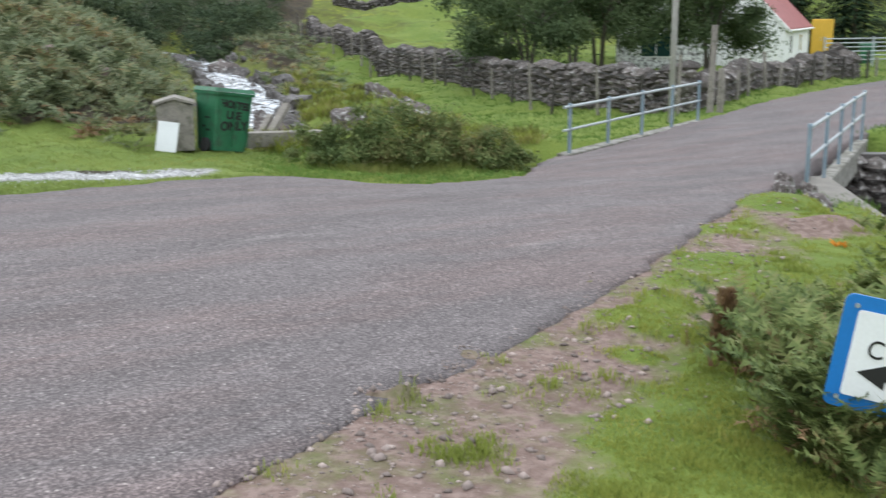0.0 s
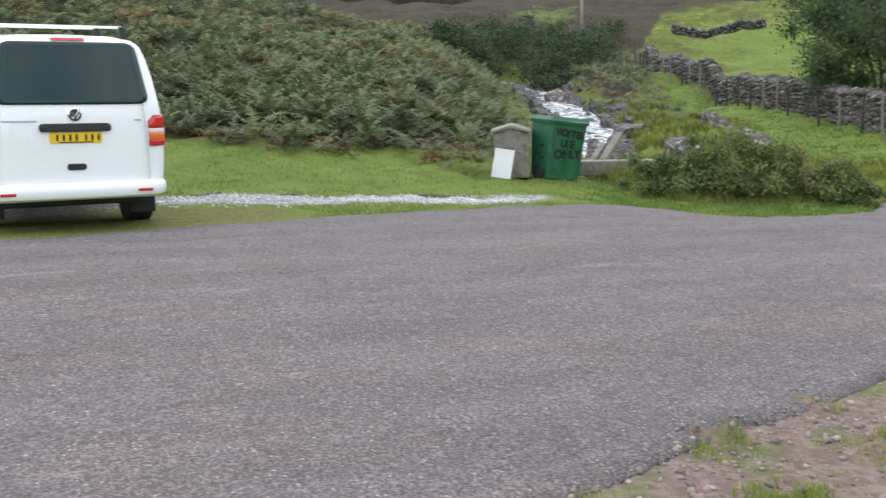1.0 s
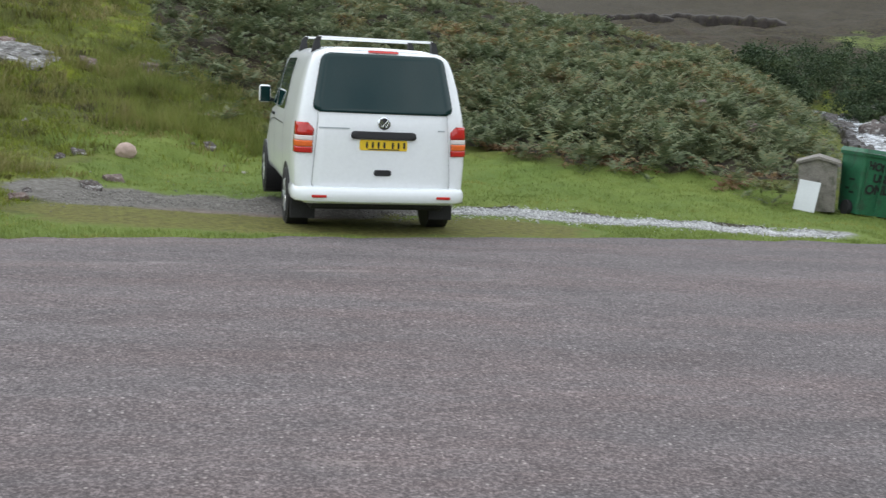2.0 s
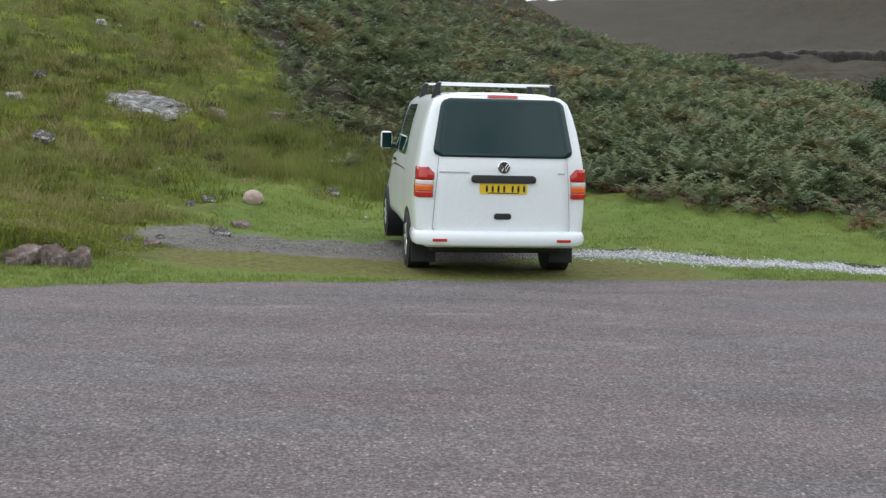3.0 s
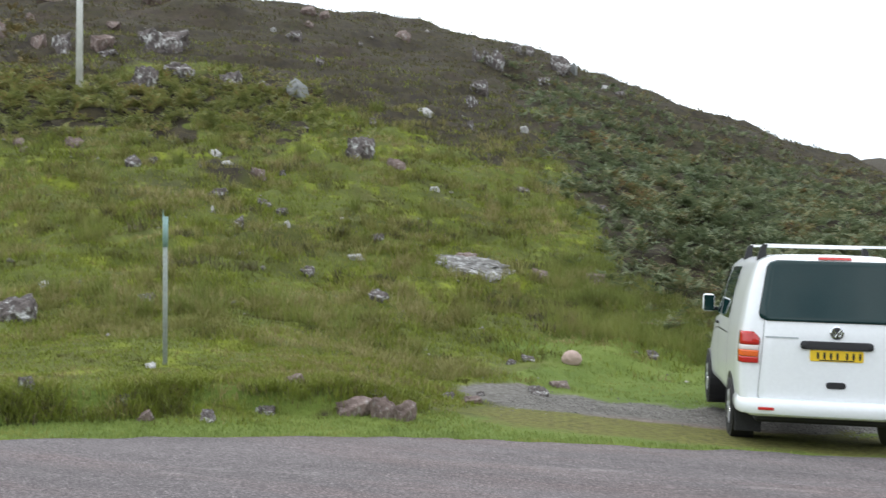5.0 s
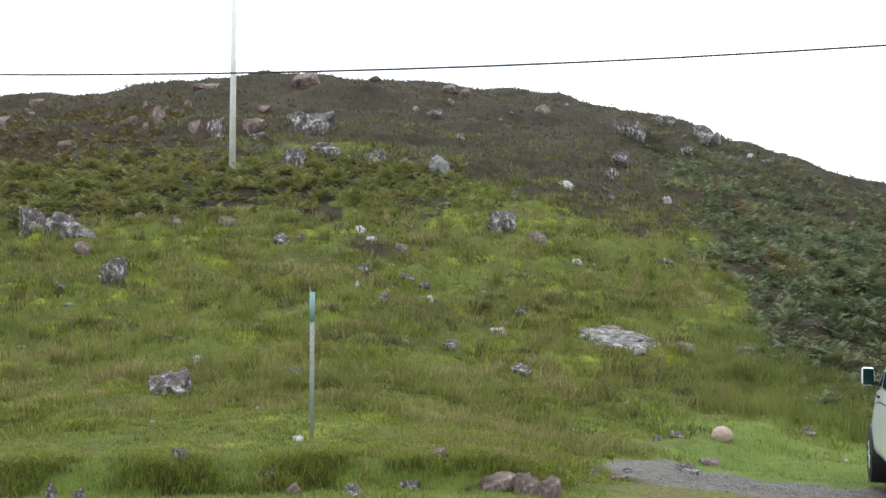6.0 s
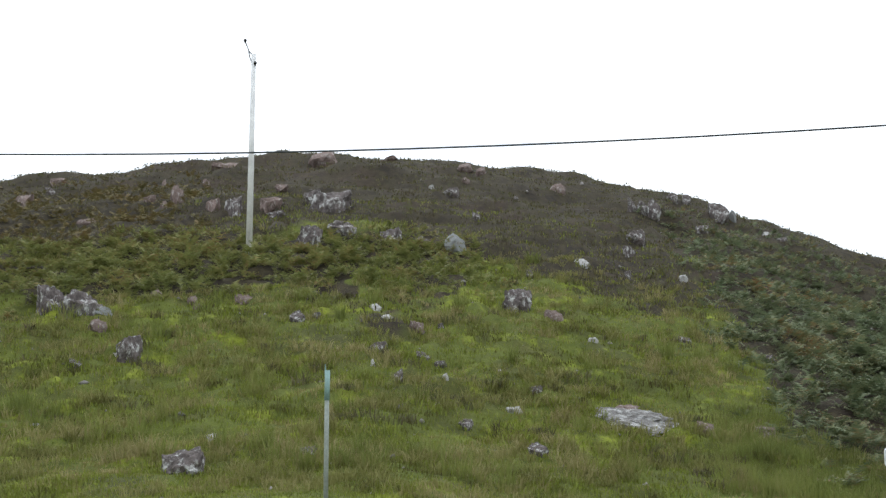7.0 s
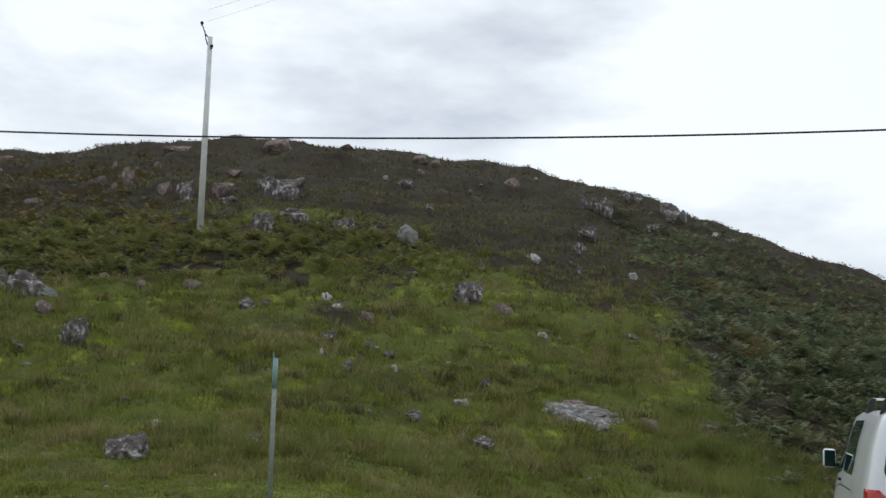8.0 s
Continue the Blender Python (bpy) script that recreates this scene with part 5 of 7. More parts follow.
def build_sign():
    x, y = 4.10, 2.13
    z0 = z_at(x, y)
    t = thing("road_sign", Matrix.Translation((x, y, z0)) @ pose(0, 0, 0, 0, 0, -62) @ pose(0, 0, 0, 0, 8, 0), "white direction sign with a blue border on a post", "sign")
    def rounded(w, h, r, thick, at, zc):
        out = []
        for cx, cz, a0 in ((1, 1, 0), (-1, 1, 90), (-1, -1, 180), (1, -1, 270)):
            for k in range(6):
                a = radians(a0 + 18 * k)
                out.append((cx * (w / 2 - r) + r * math.cos(a), zc + cz * (h / 2 - r) + r * math.sin(a)))
        return prism(bmesh.new(), out, thick, Matrix.Translation((0.37, at, 0)))
    zc = 0.53
    part("border", rounded(1.02, 0.49, 0.035, 0.012, -0.05, zc), M["blue_paint"], t, "blue rim")
    face = part("panel", rounded(0.90, 0.37, 0.015, 0.006, -0.0595, zc), M["sign_white"], t, "white panel")
    text_mesh("letter", "C", 0.112, pose(0.018, -0.065, zc + 0.028, 90) @ Matrix.Diagonal((0.88, 1, 1, 1)), M["black_ink"], face)
    for k in range(5):
        part("lettering_bar", box(bmesh.new(), (0.08, 0.003, 0.09), (0.14 + k * 0.125, -0.0645, zc + 0.035)), M["black_ink"], face)
    bm = bmesh.new()
    prism(bm, [(-0.035, zc - 0.075), (0.08, zc - 0.02), (0.08, zc - 0.055), (0.62, zc - 0.055), (0.62, zc - 0.095), (0.08, zc - 0.095), (0.08, zc - 0.13)], 0.004, Matrix.Translation((0, -0.0645, 0)))
    part("arrow", bm, M["black_ink"], face, "black arrow")
    part("post", rod(bmesh.new(), (0.37, 0, -0.3), (0.37, 0, 0.72), 0.03), M["grey_steel"], t)
    for xx, zz in ((-0.09, zc + 0.2), (-0.09, zc - 0.2)):
        part("rivet", rod(bmesh.new(), (xx, -0.056, zz), (xx, -0.064, zz), 0.010), M["grey_steel"], t)


build_sign()


# ---- cottage, outhouse, gate, cabinet beyond the bridge ----
def build_house(name, m, w, ln, eave, ridge, wall, roof, label, windows):
    t = thing(name, m, label, "cottage")
    bm = bmesh.new()
    prism(bm, [(-w / 2, -0.6), (w / 2, -0.6), (w / 2, eave), (0, ridge), (-w / 2, eave)], ln, Matrix.Translation((0, ln / 2, 0)))
    part("wall", bm, M[wall], t)
    pitch = (ridge - eave) / (w / 2)
    for s in (-1, 1):
        bm = bmesh.new()
        prism(bm, [(s * (w / 2 + 0.18), eave - 0.18 * pitch + 0.03), (0, ridge + 0.03), (0, ridge + 0.11), (s * (w / 2 + 0.18), eave - 0.18 * pitch + 0.10)], ln + 0.1, Matrix.Translation((0, ln / 2, 0)))
        part("roof", bm, M[roof], t)
        bm = bmesh.new()
        prism(bm, [(s * (w / 2 + 0.2), eave - 0.2 * pitch - 0.06), (0, ridge - 0.02), (0, ridge + 0.14), (s * (w / 2 + 0.2), eave - 0.2 * pitch + 0.12)], 0.12, Matrix.Translation((0, -0.08, 0)))
        part("verge_board", bm, M["whitewash"], t, "white verge board")
        bm = bmesh.new()
        rod(bm, (s * (w / 2 + 0.22), -0.05, eave - 0.2), (s * (w / 2 + 0.22), ln, eave - 0.2), 0.06)
        part("gutter", bm, M["whitewash"], t)
    for side, a, z, ww, hh in windows:
        m2 = Matrix.Translation((a, -0.015, z)) if side == "front" else Matrix.Translation((w / 2 + 0.015, a, z)) @ Matrix.Rotation(math.pi / 2, 4, "Z")
        win = part("window", box(bmesh.new(), (ww + 0.12, 0.05, hh + 0.12), (0, 0, 0), m2), M["whitewash"], t)
        part("pane", box(bmesh.new(), (ww, 0.06, hh), (0, 0, 0), m2), M["glass"], win, "dark pane")
        part("glazing_bar", box(bmesh.new(), (0.04, 0.075, hh), (0, 0, 0), m2), M["whitewash"], win)
    return t


build_house("cottage", pose(49.95, 33.95, -1.45, 0, 0, -66), 5.4, 10.0, 2.3, 5.0, "whitewash", "red_roof", "white-walled cottage with a red sheet roof behind trees", [("side", 2.0, 1.35, 0.7, 0.9), ("side", 6.0, 1.35, 0.7, 0.9)])
build_house("outhouse", pose(44.6, 34.6, -1.5, 0, 0, -50), 4.4, 5.0, 2.35, 4.0, "flaked_whitewash", "grey_roof", "old stone outhouse with flaking whitewash behind trees", [("front", -0.2, 1.5, 1.5, 1.1)])


def build_cabinet():
    x, y = 61.8, 35.6
    t = thing("storage_cabinet", Matrix.Translation((x, y, z_at(x, y))) @ pose(0, 0, 0, 0, 0, -62), "tall yellow storage cabinet beside a white cottage", "cabinet")
    part("body", box(bmesh.new(), (1.25, 0.9, 2.35), (0, 0.45, 1.18), None, 0.03), M["yellow_panel"], t)
    for s in (-1, 1):
        d = part("door", box(bmesh.new(), (0.58, 0.03, 2.15), (s * 0.30, -0.012, 1.18), None, 0.008), M["yellow_panel"], t)
        part("handle", box(bmesh.new(), (0.03, 0.04, 0.2), (s * 0.06, -0.03, 1.15)), M["grey_steel"], d)


build_cabinet()


def build_gate():
    a, b = Vector((47.7, 27.3)), Vector((53.0, 25.2))
    z = z_at(a.x, a.y)
    t = thing("field_gate", Matrix.Translation((a.x, a.y, z)), "galvanised tubular field gate between posts", "gate")
    d = b - a
    for k in range(6):
        h = 0.25 + 0.2 * k
        part("bar", rod(bmesh.new(), (0, 0, h), (d.x, d.y, h), 0.03, seg=6), M["grey_steel"], t)
    for u in (0.0, 0.5, 1.0):
        part("upright", rod(bmesh.new(), (d.x * u, d.y * u, -0.1), (d.x * u, d.y * u, 1.35), 0.05, seg=8), M["grey_steel"], t)
    x, y = 51.6, 27.2
    e = thing("wheeled_bin", Matrix.Translation((x, y, z_at(x, y))) @ pose(0, 0, 0, 0, 0, -60), "dark green wheeled bin standing behind a field gate", "bin")
    part("body", tapered(0.62, 0.6, 0.78, 0.75, 0.05, 1.05, 0.05), M["green_bin"], e)
    part("lid", tapered(0.82, 0.8, 0.76, 0.74, 1.055, 1.12, 0.05), M["green_bin"], e)


build_gate()
build_fence([(60.5, 28.6), (66.0, 27.5), (74.0, 26.5)], 1.6, 1.2, "pale timber post and wire fence beside the road", 0.06, 4)

# ---- rocks ----
def rock_mesh(seed, material, cuts=17, detail=4, grain=1.0):
    """A craggy boulder about 1 m across: a ball cut by planes and roughened."""
    rng = np.random.default_rng(seed)
    bm = bmesh.new()
    bmesh.ops.create_icosphere(bm, subdivisions=detail, radius=0.62)
    planes = [(Vector(rng.normal(size=3)).normalized(), rng.uniform(0.30, 0.50)) for _ in range(cuts)]
    if cuts > 3:
        planes.append((Vector((rng.uniform(-0.3, 0.3), rng.uniform(-0.5, 0.0), 1)).normalized(), rng.uniform(0.24, 0.34)))
    for v in bm.verts:
        for n, d in planes:
            k = v.co.dot(n) - d
            if k > 0:
                v.co -= n * k * 0.98
        v.co += Vector(v.co).normalized() * (0.05 * noise.noise(v.co * 3.2 + Vector((seed, 0, 0))) + grain * (0.045 * noise.noise(v.co * 8 + Vector((0, seed, 0))) - 0.05 * max(0.0, 0.22 - abs(noise.noise(v.co * 4.5 + Vector((seed, seed, 0))))) / 0.22 + 0.022 * noise.noise(v.co * 21)))
    me = bpy.data.meshes.new("boulder")
    bm.to_mesh(me)
    bm.free()
    me.materials.append(material)
    return me


ROCKS = {"grey": [rock_mesh(k, M["rock"]) for k in range(6)], "pink": [rock_mesh(20 + k, M["pink_rock"], detail=3) for k in range(4)], "wet": [rock_mesh(40 + k, M["wet_rock"], detail=3) for k in range(4)], "white": [rock_mesh(60 + k, M["pale_rock"], detail=3) for k in range(3)], "slab": [rock_mesh(70 + k, M["pale_slab"], 17, 4, 0.5) for k in range(2)], "round": [rock_mesh(81, M["pale_pink_rock"], 0, 4, 0.1)]}
WORDS = {"grey": "lichen-spotted grey boulder set in rough grass", "pink": "pinkish sandstone boulder lying in the grass", "wet": "dark wet rock in the stream", "white": "small pale stone lying in the grass", "slab": "pale flat-topped slab of rock on the slope", "round": "smooth rounded pink boulder on the grass verge"}


def put_rock(x, y, w, h, kind="grey", turn=0.0, sink=0.47, z=None, group="rocks on the hillside"):
    k = int(abs(x * 7.3 + y * 3.1)) % len(ROCKS[kind])
    o = new("boulder", ROCKS[kind][k])
    tall = 2.0 * h + 0.22 * w
    o.matrix_world = Matrix.Translation((x, y, (z_at(x, y) if z is None else z) + tall * (0.5 - sink) - 0.10 * w)) @ pose(0, 0, 0, 6 * math.sin(x * 3), 6 * math.sin(y * 5), turn + 40 * math.sin(x + y)) @ Matrix.Diagonal((w * 1.1, w * 0.85, tall, 1))
    big = "large " if w > 1.4 else ("small " if w < 0.45 and kind != "white" else "")
    return tagged(o, big + WORDS[kind], "rock", group)


def rock_row(kind, rows):
    for x, y, w, h in rows:
        put_rock(x, y, w, h, kind)


# lichened outcrops and boulders, by place, width and height above the ground
rock_row("grey", [(-24, 41.8, 2.46, 0.98), (-26.5, 44.1, 1.16, 0.72), (-20.7, 34.4, 0.97, 0.86), (-20.1, 35.6, 1.23, 0.57), (-18.3, 36.4, 1.09, 0.65), (-17.1, 36.7, 0.61, 0.48), (-28, 39.8, 1.05, 0.84), (-25.7, 39.7, 1.02, 0.3), (-22.2, 50.9, 0.96, 0.48), (-14.3, 60.8, 0.67, 0.94), (-13.6, 60.8, 0.93, 1.2), (-13.9, 67.8, 0.82, 0.67), (-13.1, 68.1, 0.74, 0.67), (-11, 67, 1.46, 1.09), (-12, 49, 1.08, 0.59), (-6.9, 64.2, 0.76, 0.41), (-10.9, 61.3, 0.87, 0.47), (-11.2, 31.1, 1.02, 0.7), (-22.3, 23, 0.88, 0.75), (-21.3, 23, 1.09, 0.89), (-17.68, 20.77, 0.72, 0.66), (-10.1, 13.32, 0.79, 0.39)])
rock_row("grey", [(-20.2, 55.8, 0.32, 0.19), (-17.7, 43.6, 0.45, 0.35), (-14.9, 60.8, 0.44, 0.87), (-11, 44.3, 0.49, 0.49), (-9.9, 39.6, 0.3, 0.35), (-12.4, 35.5, 0.36, 0.24), (-15.64, 25.32, 0.54, 0.31), (-15.5, 26.1, 0.32, 0.13), (-13.71, 25.56, 0.15, 0.11), (-12.3, 27.5, 0.22, 0.22), (-12.54, 24.07, 0.54, 0.29), (-10.86, 21.95, 0.31, 0.28), (-11.43, 24.38, 0.37, 0.18), (-10.83, 24.21, 0.36, 0.2), (-8.19, 23.82, 0.37, 0.2), (-6.4, 32.2, 0.48, 0.21), (-8.46, 20.18, 0.41, 0.18), (-9.52, 21.16, 0.15, 0.1), (-9.85, 19.92, 0.21, 0.11), (-6.5, 18.86, 0.44, 0.19), (-9.41, 15.68, 0.35, 0.15), (-17.95, 19.34, 0.39, 0.13), (-45.2, 46.1, 0.49, 0.42), (-4.1, 32.9, 0.35, 0.21)])
rock_row("slab", [(-15.7, 36.5, 0.89, 0.64), (-10.1, 67.7, 0.48, 0.88), (-20.8, 23.3, 0.66, 0.18)])
rock_row("pink", [(-32.3, 41.3, 0.68, 0.96), (-32.5, 40.6, 0.5, 0.5), (-41.4, 51.5, 0.43, 0.57), (-37.1, 50, 0.47, 0.5), (-34, 41.2, 0.63, 0.4), (-29.2, 39.9, 0.8, 0.74), (-26.5, 40.4, 0.99, 0.73), (-29.9, 46.7, 0.84, 0.36), (-34.5, 58.5, 2.8, 0.81), (-40.4, 56.1, 1.87, 0.52), (-25.8, 61.4, 1.44, 0.51), (-23.9, 59.6, 0.83, 0.42), (-31.1, 61.6, 1.35, 0.37), (-23.2, 55.7, 0.46, 0.33), (-19.3, 60.9, 1.17, 0.69), (-10, 30.7, 0.48, 0.38), (-12.54, 26.4, 0.46, 0.31), (-4.45, 23.96, 0.44, 0.38), (-3.35, 25.1, 0.51, 0.32), (-19.7, 22.1, 0.47, 0.28), (-19, 25.3, 0.3, 0.22), (-18.2, 26.5, 0.54, 0.27), (-20.7, 25.6, 0.45, 0.17), (-22.1, 26.6, 0.37, 0.13), (-18, 29.8, 0.63, 0.24), (-19.5, 25.7, 0.38, 0.24), (-34.2, 37.1, 0.97, 0.41), (-41.6, 40.8, 0.44, 0.62)])
rock_row("white", [(-24.2, 53, 0.38, 0.28), (-8, 66.6, 0.64, 0.29), (-11.7, 39.5, 0.75, 0.22), (-8.2, 41.5, 0.27, 0.22), (-14.3, 27.4, 0.46, 0.15), (-13.41, 26.4, 0.38, 0.09), (-11.84, 22.53, 0.16, 0.15), (-9.97, 22.58, 0.12, 0.18), (-7.29, 24.86, 0.16, 0.08), (-8.3, 29, 0.22, 0.13), (-7.96, 21.61, 0.32, 0.21), (-7.81, 20.32, 0.11, 0.07), (-17.78, 20.59, 0.23, 0.17), (-15.31, 15.55, 0.21, 0.09), (-11.57, 15.94, 0.23, 0.1)])
rock_row("pink", [(-4.15, 11.1, 0.48, 0.26), (-3.74, 11.04, 0.24, 0.30), (-3.50, 11.01, 0.25, 0.30), (-2.7, 16.02, 0.34, 0.12), (9.95, 25.6, 0.8, 0.5), (10.8, 25.2, 0.7, 0.4), (-48.0, 49.5, 1.0, 0.6), (-44.5, 43.6, 1.2, 0.6)])
rock_row("grey", [(-3.62, 17.08, 0.2, 0.09), (-3.41, 17.45, 0.3, 0.11), (-1.56, 19.58, 0.24, 0.13), (-3.56, 13.03, 0.18, 0.09), (-3.32, 13.72, 0.16, 0.07), (-2.75, 14.75, 0.32, 0.14)])
put_rock(-2.75, 17.84, 0.25, 0.085, "round", sink=0.10)

# the broad pale slab that lies back into the slope
slab = rock_mesh(91, M["lichen_slab"], 11, 5, 1.6)
slab.name = "rock_slab"
o = new("rock_slab", slab)
o.matrix_world = Matrix.Translation((-5.85, 23.4, z_at(-5.85, 23.4) + 0.06)) @ pose(0, 0, 0, 26, 7, 8) @ Matrix.Diagonal((1.72, 1.25, 0.55, 1))
tagged(o, "broad pale lichened rock slab lying in grass", "rock", "rocks on the hillside")
put_rock(-6.15, 23.95, 0.62, 0.20, "pink", sink=0.30)
put_rock(-5.55, 24.0, 0.5, 0.10, "grey", sink=0.30)
# stones showing in the undercut bank
for k, az in enumerate(np.linspace(-46, -15, 13)):
    a = radians(az + 1.1 * math.sin(k * 2.7))
    r = float(np.interp(math.degrees(a), [-75, -52, -38, -27, -17.5, -13.5], [12.5, 11.3, 11.3, 11.6, 12.2, 13.8])) + 0.3 * math.sin(k * 5.1)
    put_rock(r * math.sin(a), r * math.cos(a), 0.12 + 0.16 * math.sin(k * 3.3) ** 2, 0.08 + 0.10 * math.sin(k * 1.9) ** 2, "grey" if k % 3 else "pink", group="stones in the roadside bank")
put_rock(-6.68, 11.2, 0.17, 0.07, "white", sink=0.35, group="stones in the roadside bank")

# eroded peat banks on the far moor, each a ragged step in the slope
def build_peat_bank(az0, az1, d0, d1, high, seed):
    k = np.linspace(0, 1, 90)
    az = np.radians(az0 + (az1 - az0) * k)
    d = d0 + (d1 - d0) * k + 0.8 * wave_noise(60 * k, 0 * k, 16.0, seed) + 0.3 * wave_noise(60 * k, 0 * k, 3.0, seed + 1)
    top = high * np.clip(0.8 + 0.3 * wave_noise(60 * k, 0 * k, 8.0, seed + 2), 0.45, 1.3) * np.clip(8 * k, 0, 1) * np.clip(8 * (1 - k), 0, 1)
    rows = []
    for back, up in ((-0.6, -0.4), (-0.1, 0.25), (0.1, 0.8), (0.5, 1.0), (3.0, 0.9), (7.0, -0.3)):
        x, y = (d + back) * np.sin(az), (d + back) * np.cos(az)
        rows.append(np.column_stack([x, y, lie(x, y, False) + np.where(up < 0, 2.5 * up, 0.3 + up * top)]))
    n = len(rows)
    verts = np.stack(rows, 1).reshape(-1, 3)
    faces = [(i * n + j, (i + 1) * n + j, (i + 1) * n + j + 1, i * n + j + 1) for i in range(89) for j in range(n - 1)]
    ob = mesh_of("peat_bank", verts, faces, M["peat"], True)
    tagged(ob, "dark eroded peat bank across the far moor", "peat bank", kind="structure")


build_peat_bank(12.5, 19.5, 128, 133, 0.75, 301)
build_peat_bank(18.5, 25.0, 136, 128, 0.65, 305)

# rocks in and beside the stream
rng = np.random.default_rng(5)
line = smooth_line(STREAM[:6], 60)
for k in range(135):
    p = line[int(rng.integers(2, 52))]
    mid = k % 5 < 2
    off = rng.normal(0, 0.5) if mid else rng.choice([-1, 1]) * rng.uniform(0.75, 1.9)
    x, y = p[0] + off, p[1] + rng.uniform(-0.5, 0.5)
    w = rng.uniform(0.3, 0.65) if mid else rng.uniform(0.4, 1.1)
    put_rock(x, y, w, w * rng.uniform(0.5, 0.8), "wet" if abs(off) < 1.9 else "grey", z=max(z_at(x, y) + 0.1, -1.9), group="rocks in the stream")
for x, y, w, h in ((13.3, 8.05, 0.42, 0.3), (12.95, 7.85, 0.34, 0.22), (13.45, 7.75, 0.36, 0.26), (12.6, 7.65, 0.26, 0.16), (12.2, 6.9, 0.5, 0.24), (11.7, 18.8, 0.95, 0.75), (13.1, 20.2, 1.0, 0.8), (14.6, 21.6, 0.9, 0.6), (18.5, 25.5, 1.2, 0.7), (20.4, 25.6, 0.9, 0.6), (22.2, 27.0, 1.3, 0.6), (23.4, 30.5, 1.2, 0.7), (16.2, 15.2, 0.7, 0.5), (27.7, 48.6, 1.9, 1.0), (28.4, 50.6, 1.3, 0.8), (12.5, 18.6, 0.8, 0.55)):
    put_rock(x, y, w, h, "grey", group="rocks by the stream")

# small stones: on the hill, and loose along the road edge
def stone_scatter(name, spots, label, material="pebble", sunk=-0.05):
    """Many small stones as one mesh, each a rough eight-sided lump."""
    jitter = np.random.default_rng(len(name))
    octa = np.array([(0, 1, 4), (1, 2, 4), (2, 3, 4), (3, 0, 4), (1, 0, 5), (2, 1, 5), (3, 2, 5), (0, 3, 5)])
    ends = np.array([(1, 0, 0), (0, 1, 0), (-1, 0, 0), (0, -1, 0), (0, 0, 1), (0, 0, -1)], float) * 0.55
    base = [(ends * jitter.uniform(0.7, 1.2, (6, 1)) + jitter.uniform(-0.16, 0.16, (6, 3)), octa) for _ in range(12)]
    x, y, w = np.array(spots, float).T
    z = lie(x, y)
    verts, faces, n0 = [], [], 0
    for k in range(len(spots)):
        b, f = base[k % len(base)]
        c, s = math.cos(k * 1.7), math.sin(k * 1.7)
        p = b * np.array([1.0, 0.8, 0.6]) * w[k]
        verts.append(np.column_stack([p[:, 0] * c - p[:, 1] * s + x[k], p[:, 0] * s + p[:, 1] * c + y[k], p[:, 2] + z[k] - sunk * w[k]]))
        faces.append(f + n0)
        n0 += len(b)
    return stuff_mesh(name, np.concatenate(verts), np.concatenate(faces), M[material], label, "stones")


def stuff_mesh(name, verts, faces, material, label, category):
    me = bpy.data.meshes.new(name)
    me.vertices.add(len(verts))
    me.vertices.foreach_set("co", verts.astype(np.float32).ravel())
    me.loops.add(faces.size)
    me.loops.foreach_set("vertex_index", faces.astype(np.int32).ravel())
    me.polygons.add(len(faces))
    k = faces.shape[1]
    me.polygons.foreach_set("loop_start", np.arange(0, faces.size, k, dtype=np.int32))
    me.polygons.foreach_set("loop_total", np.full(len(faces), k, np.int32))
    me.update(calc_edges=True)
    me.materials.append(material)
    return tagged(new(name, me), label, category, kind="stuff")


rng = np.random.default_rng(11)
spots = []
for k in range(420):
    a, d = radians(rng.uniform(-50, -2)), math.exp(rng.uniform(math.log(14), math.log(70)))
    spots.append((d * math.sin(a), d * math.cos(a), rng.choice([0.06, 0.10, 0.16, 0.24], p=[0.42, 0.33, 0.18, 0.07]) * (0.5 + d / 50)))
stone_scatter("hill_stones", spots, "small grey stones scattered over the grassy hill", "hill_stone", 0.08)
spots = []
edge = smooth_line(NEAR_EDGE[3:11], 400)
for k in range(5200):
    p = edge[int(rng.integers(len(edge)))]
    off = abs(rng.normal(0.1, 0.55)) if k % 4 else -abs(rng.normal(0, 0.12))
    spots.append((p[0] + off * 0.5, p[1] - off * 0.9, rng.choice([0.012, 0.018, 0.028, 0.055], p=[0.5, 0.34, 0.13, 0.03])))
big = np.random.default_rng(12)
for k in range(230):
    p = edge[int(big.integers(len(edge)))]
    off = big.uniform(0.08, 1.0)
    spots.append((p[0] + off * 0.5, p[1] - off * 0.9, big.uniform(0.03, 0.075)))
stone_scatter("loose_gravel", spots, "loose pinkish stones along the road edge")
strip = smooth_line(GRAVEL[3:], 200)
strip2 = smooth_line(GRAVEL[:4], 100)
spots = [(p[0] + rng.normal(0, 0.1), p[1] + rng.normal(0, 0.30), 0.016 + 0.035 * rng.random() ** 3) for p in (strip[int(rng.integers(200))] for _ in range(11000))]
stone_scatter("pale_gravel", spots, "strip of pale loose gravel in the grass verge", "pale_gravel")
spots = [(p[0] + rng.normal(0, 0.1), p[1] + rng.normal(-0.1, 0.55), 0.012 + 0.035 * rng.random() ** 3) for p in (strip2[int(rng.integers(100))] for _ in range(6000))]
stone_scatter("grey_gravel", spots, "patch of grey-brown gravel beside the parked van", "grey_gravel")

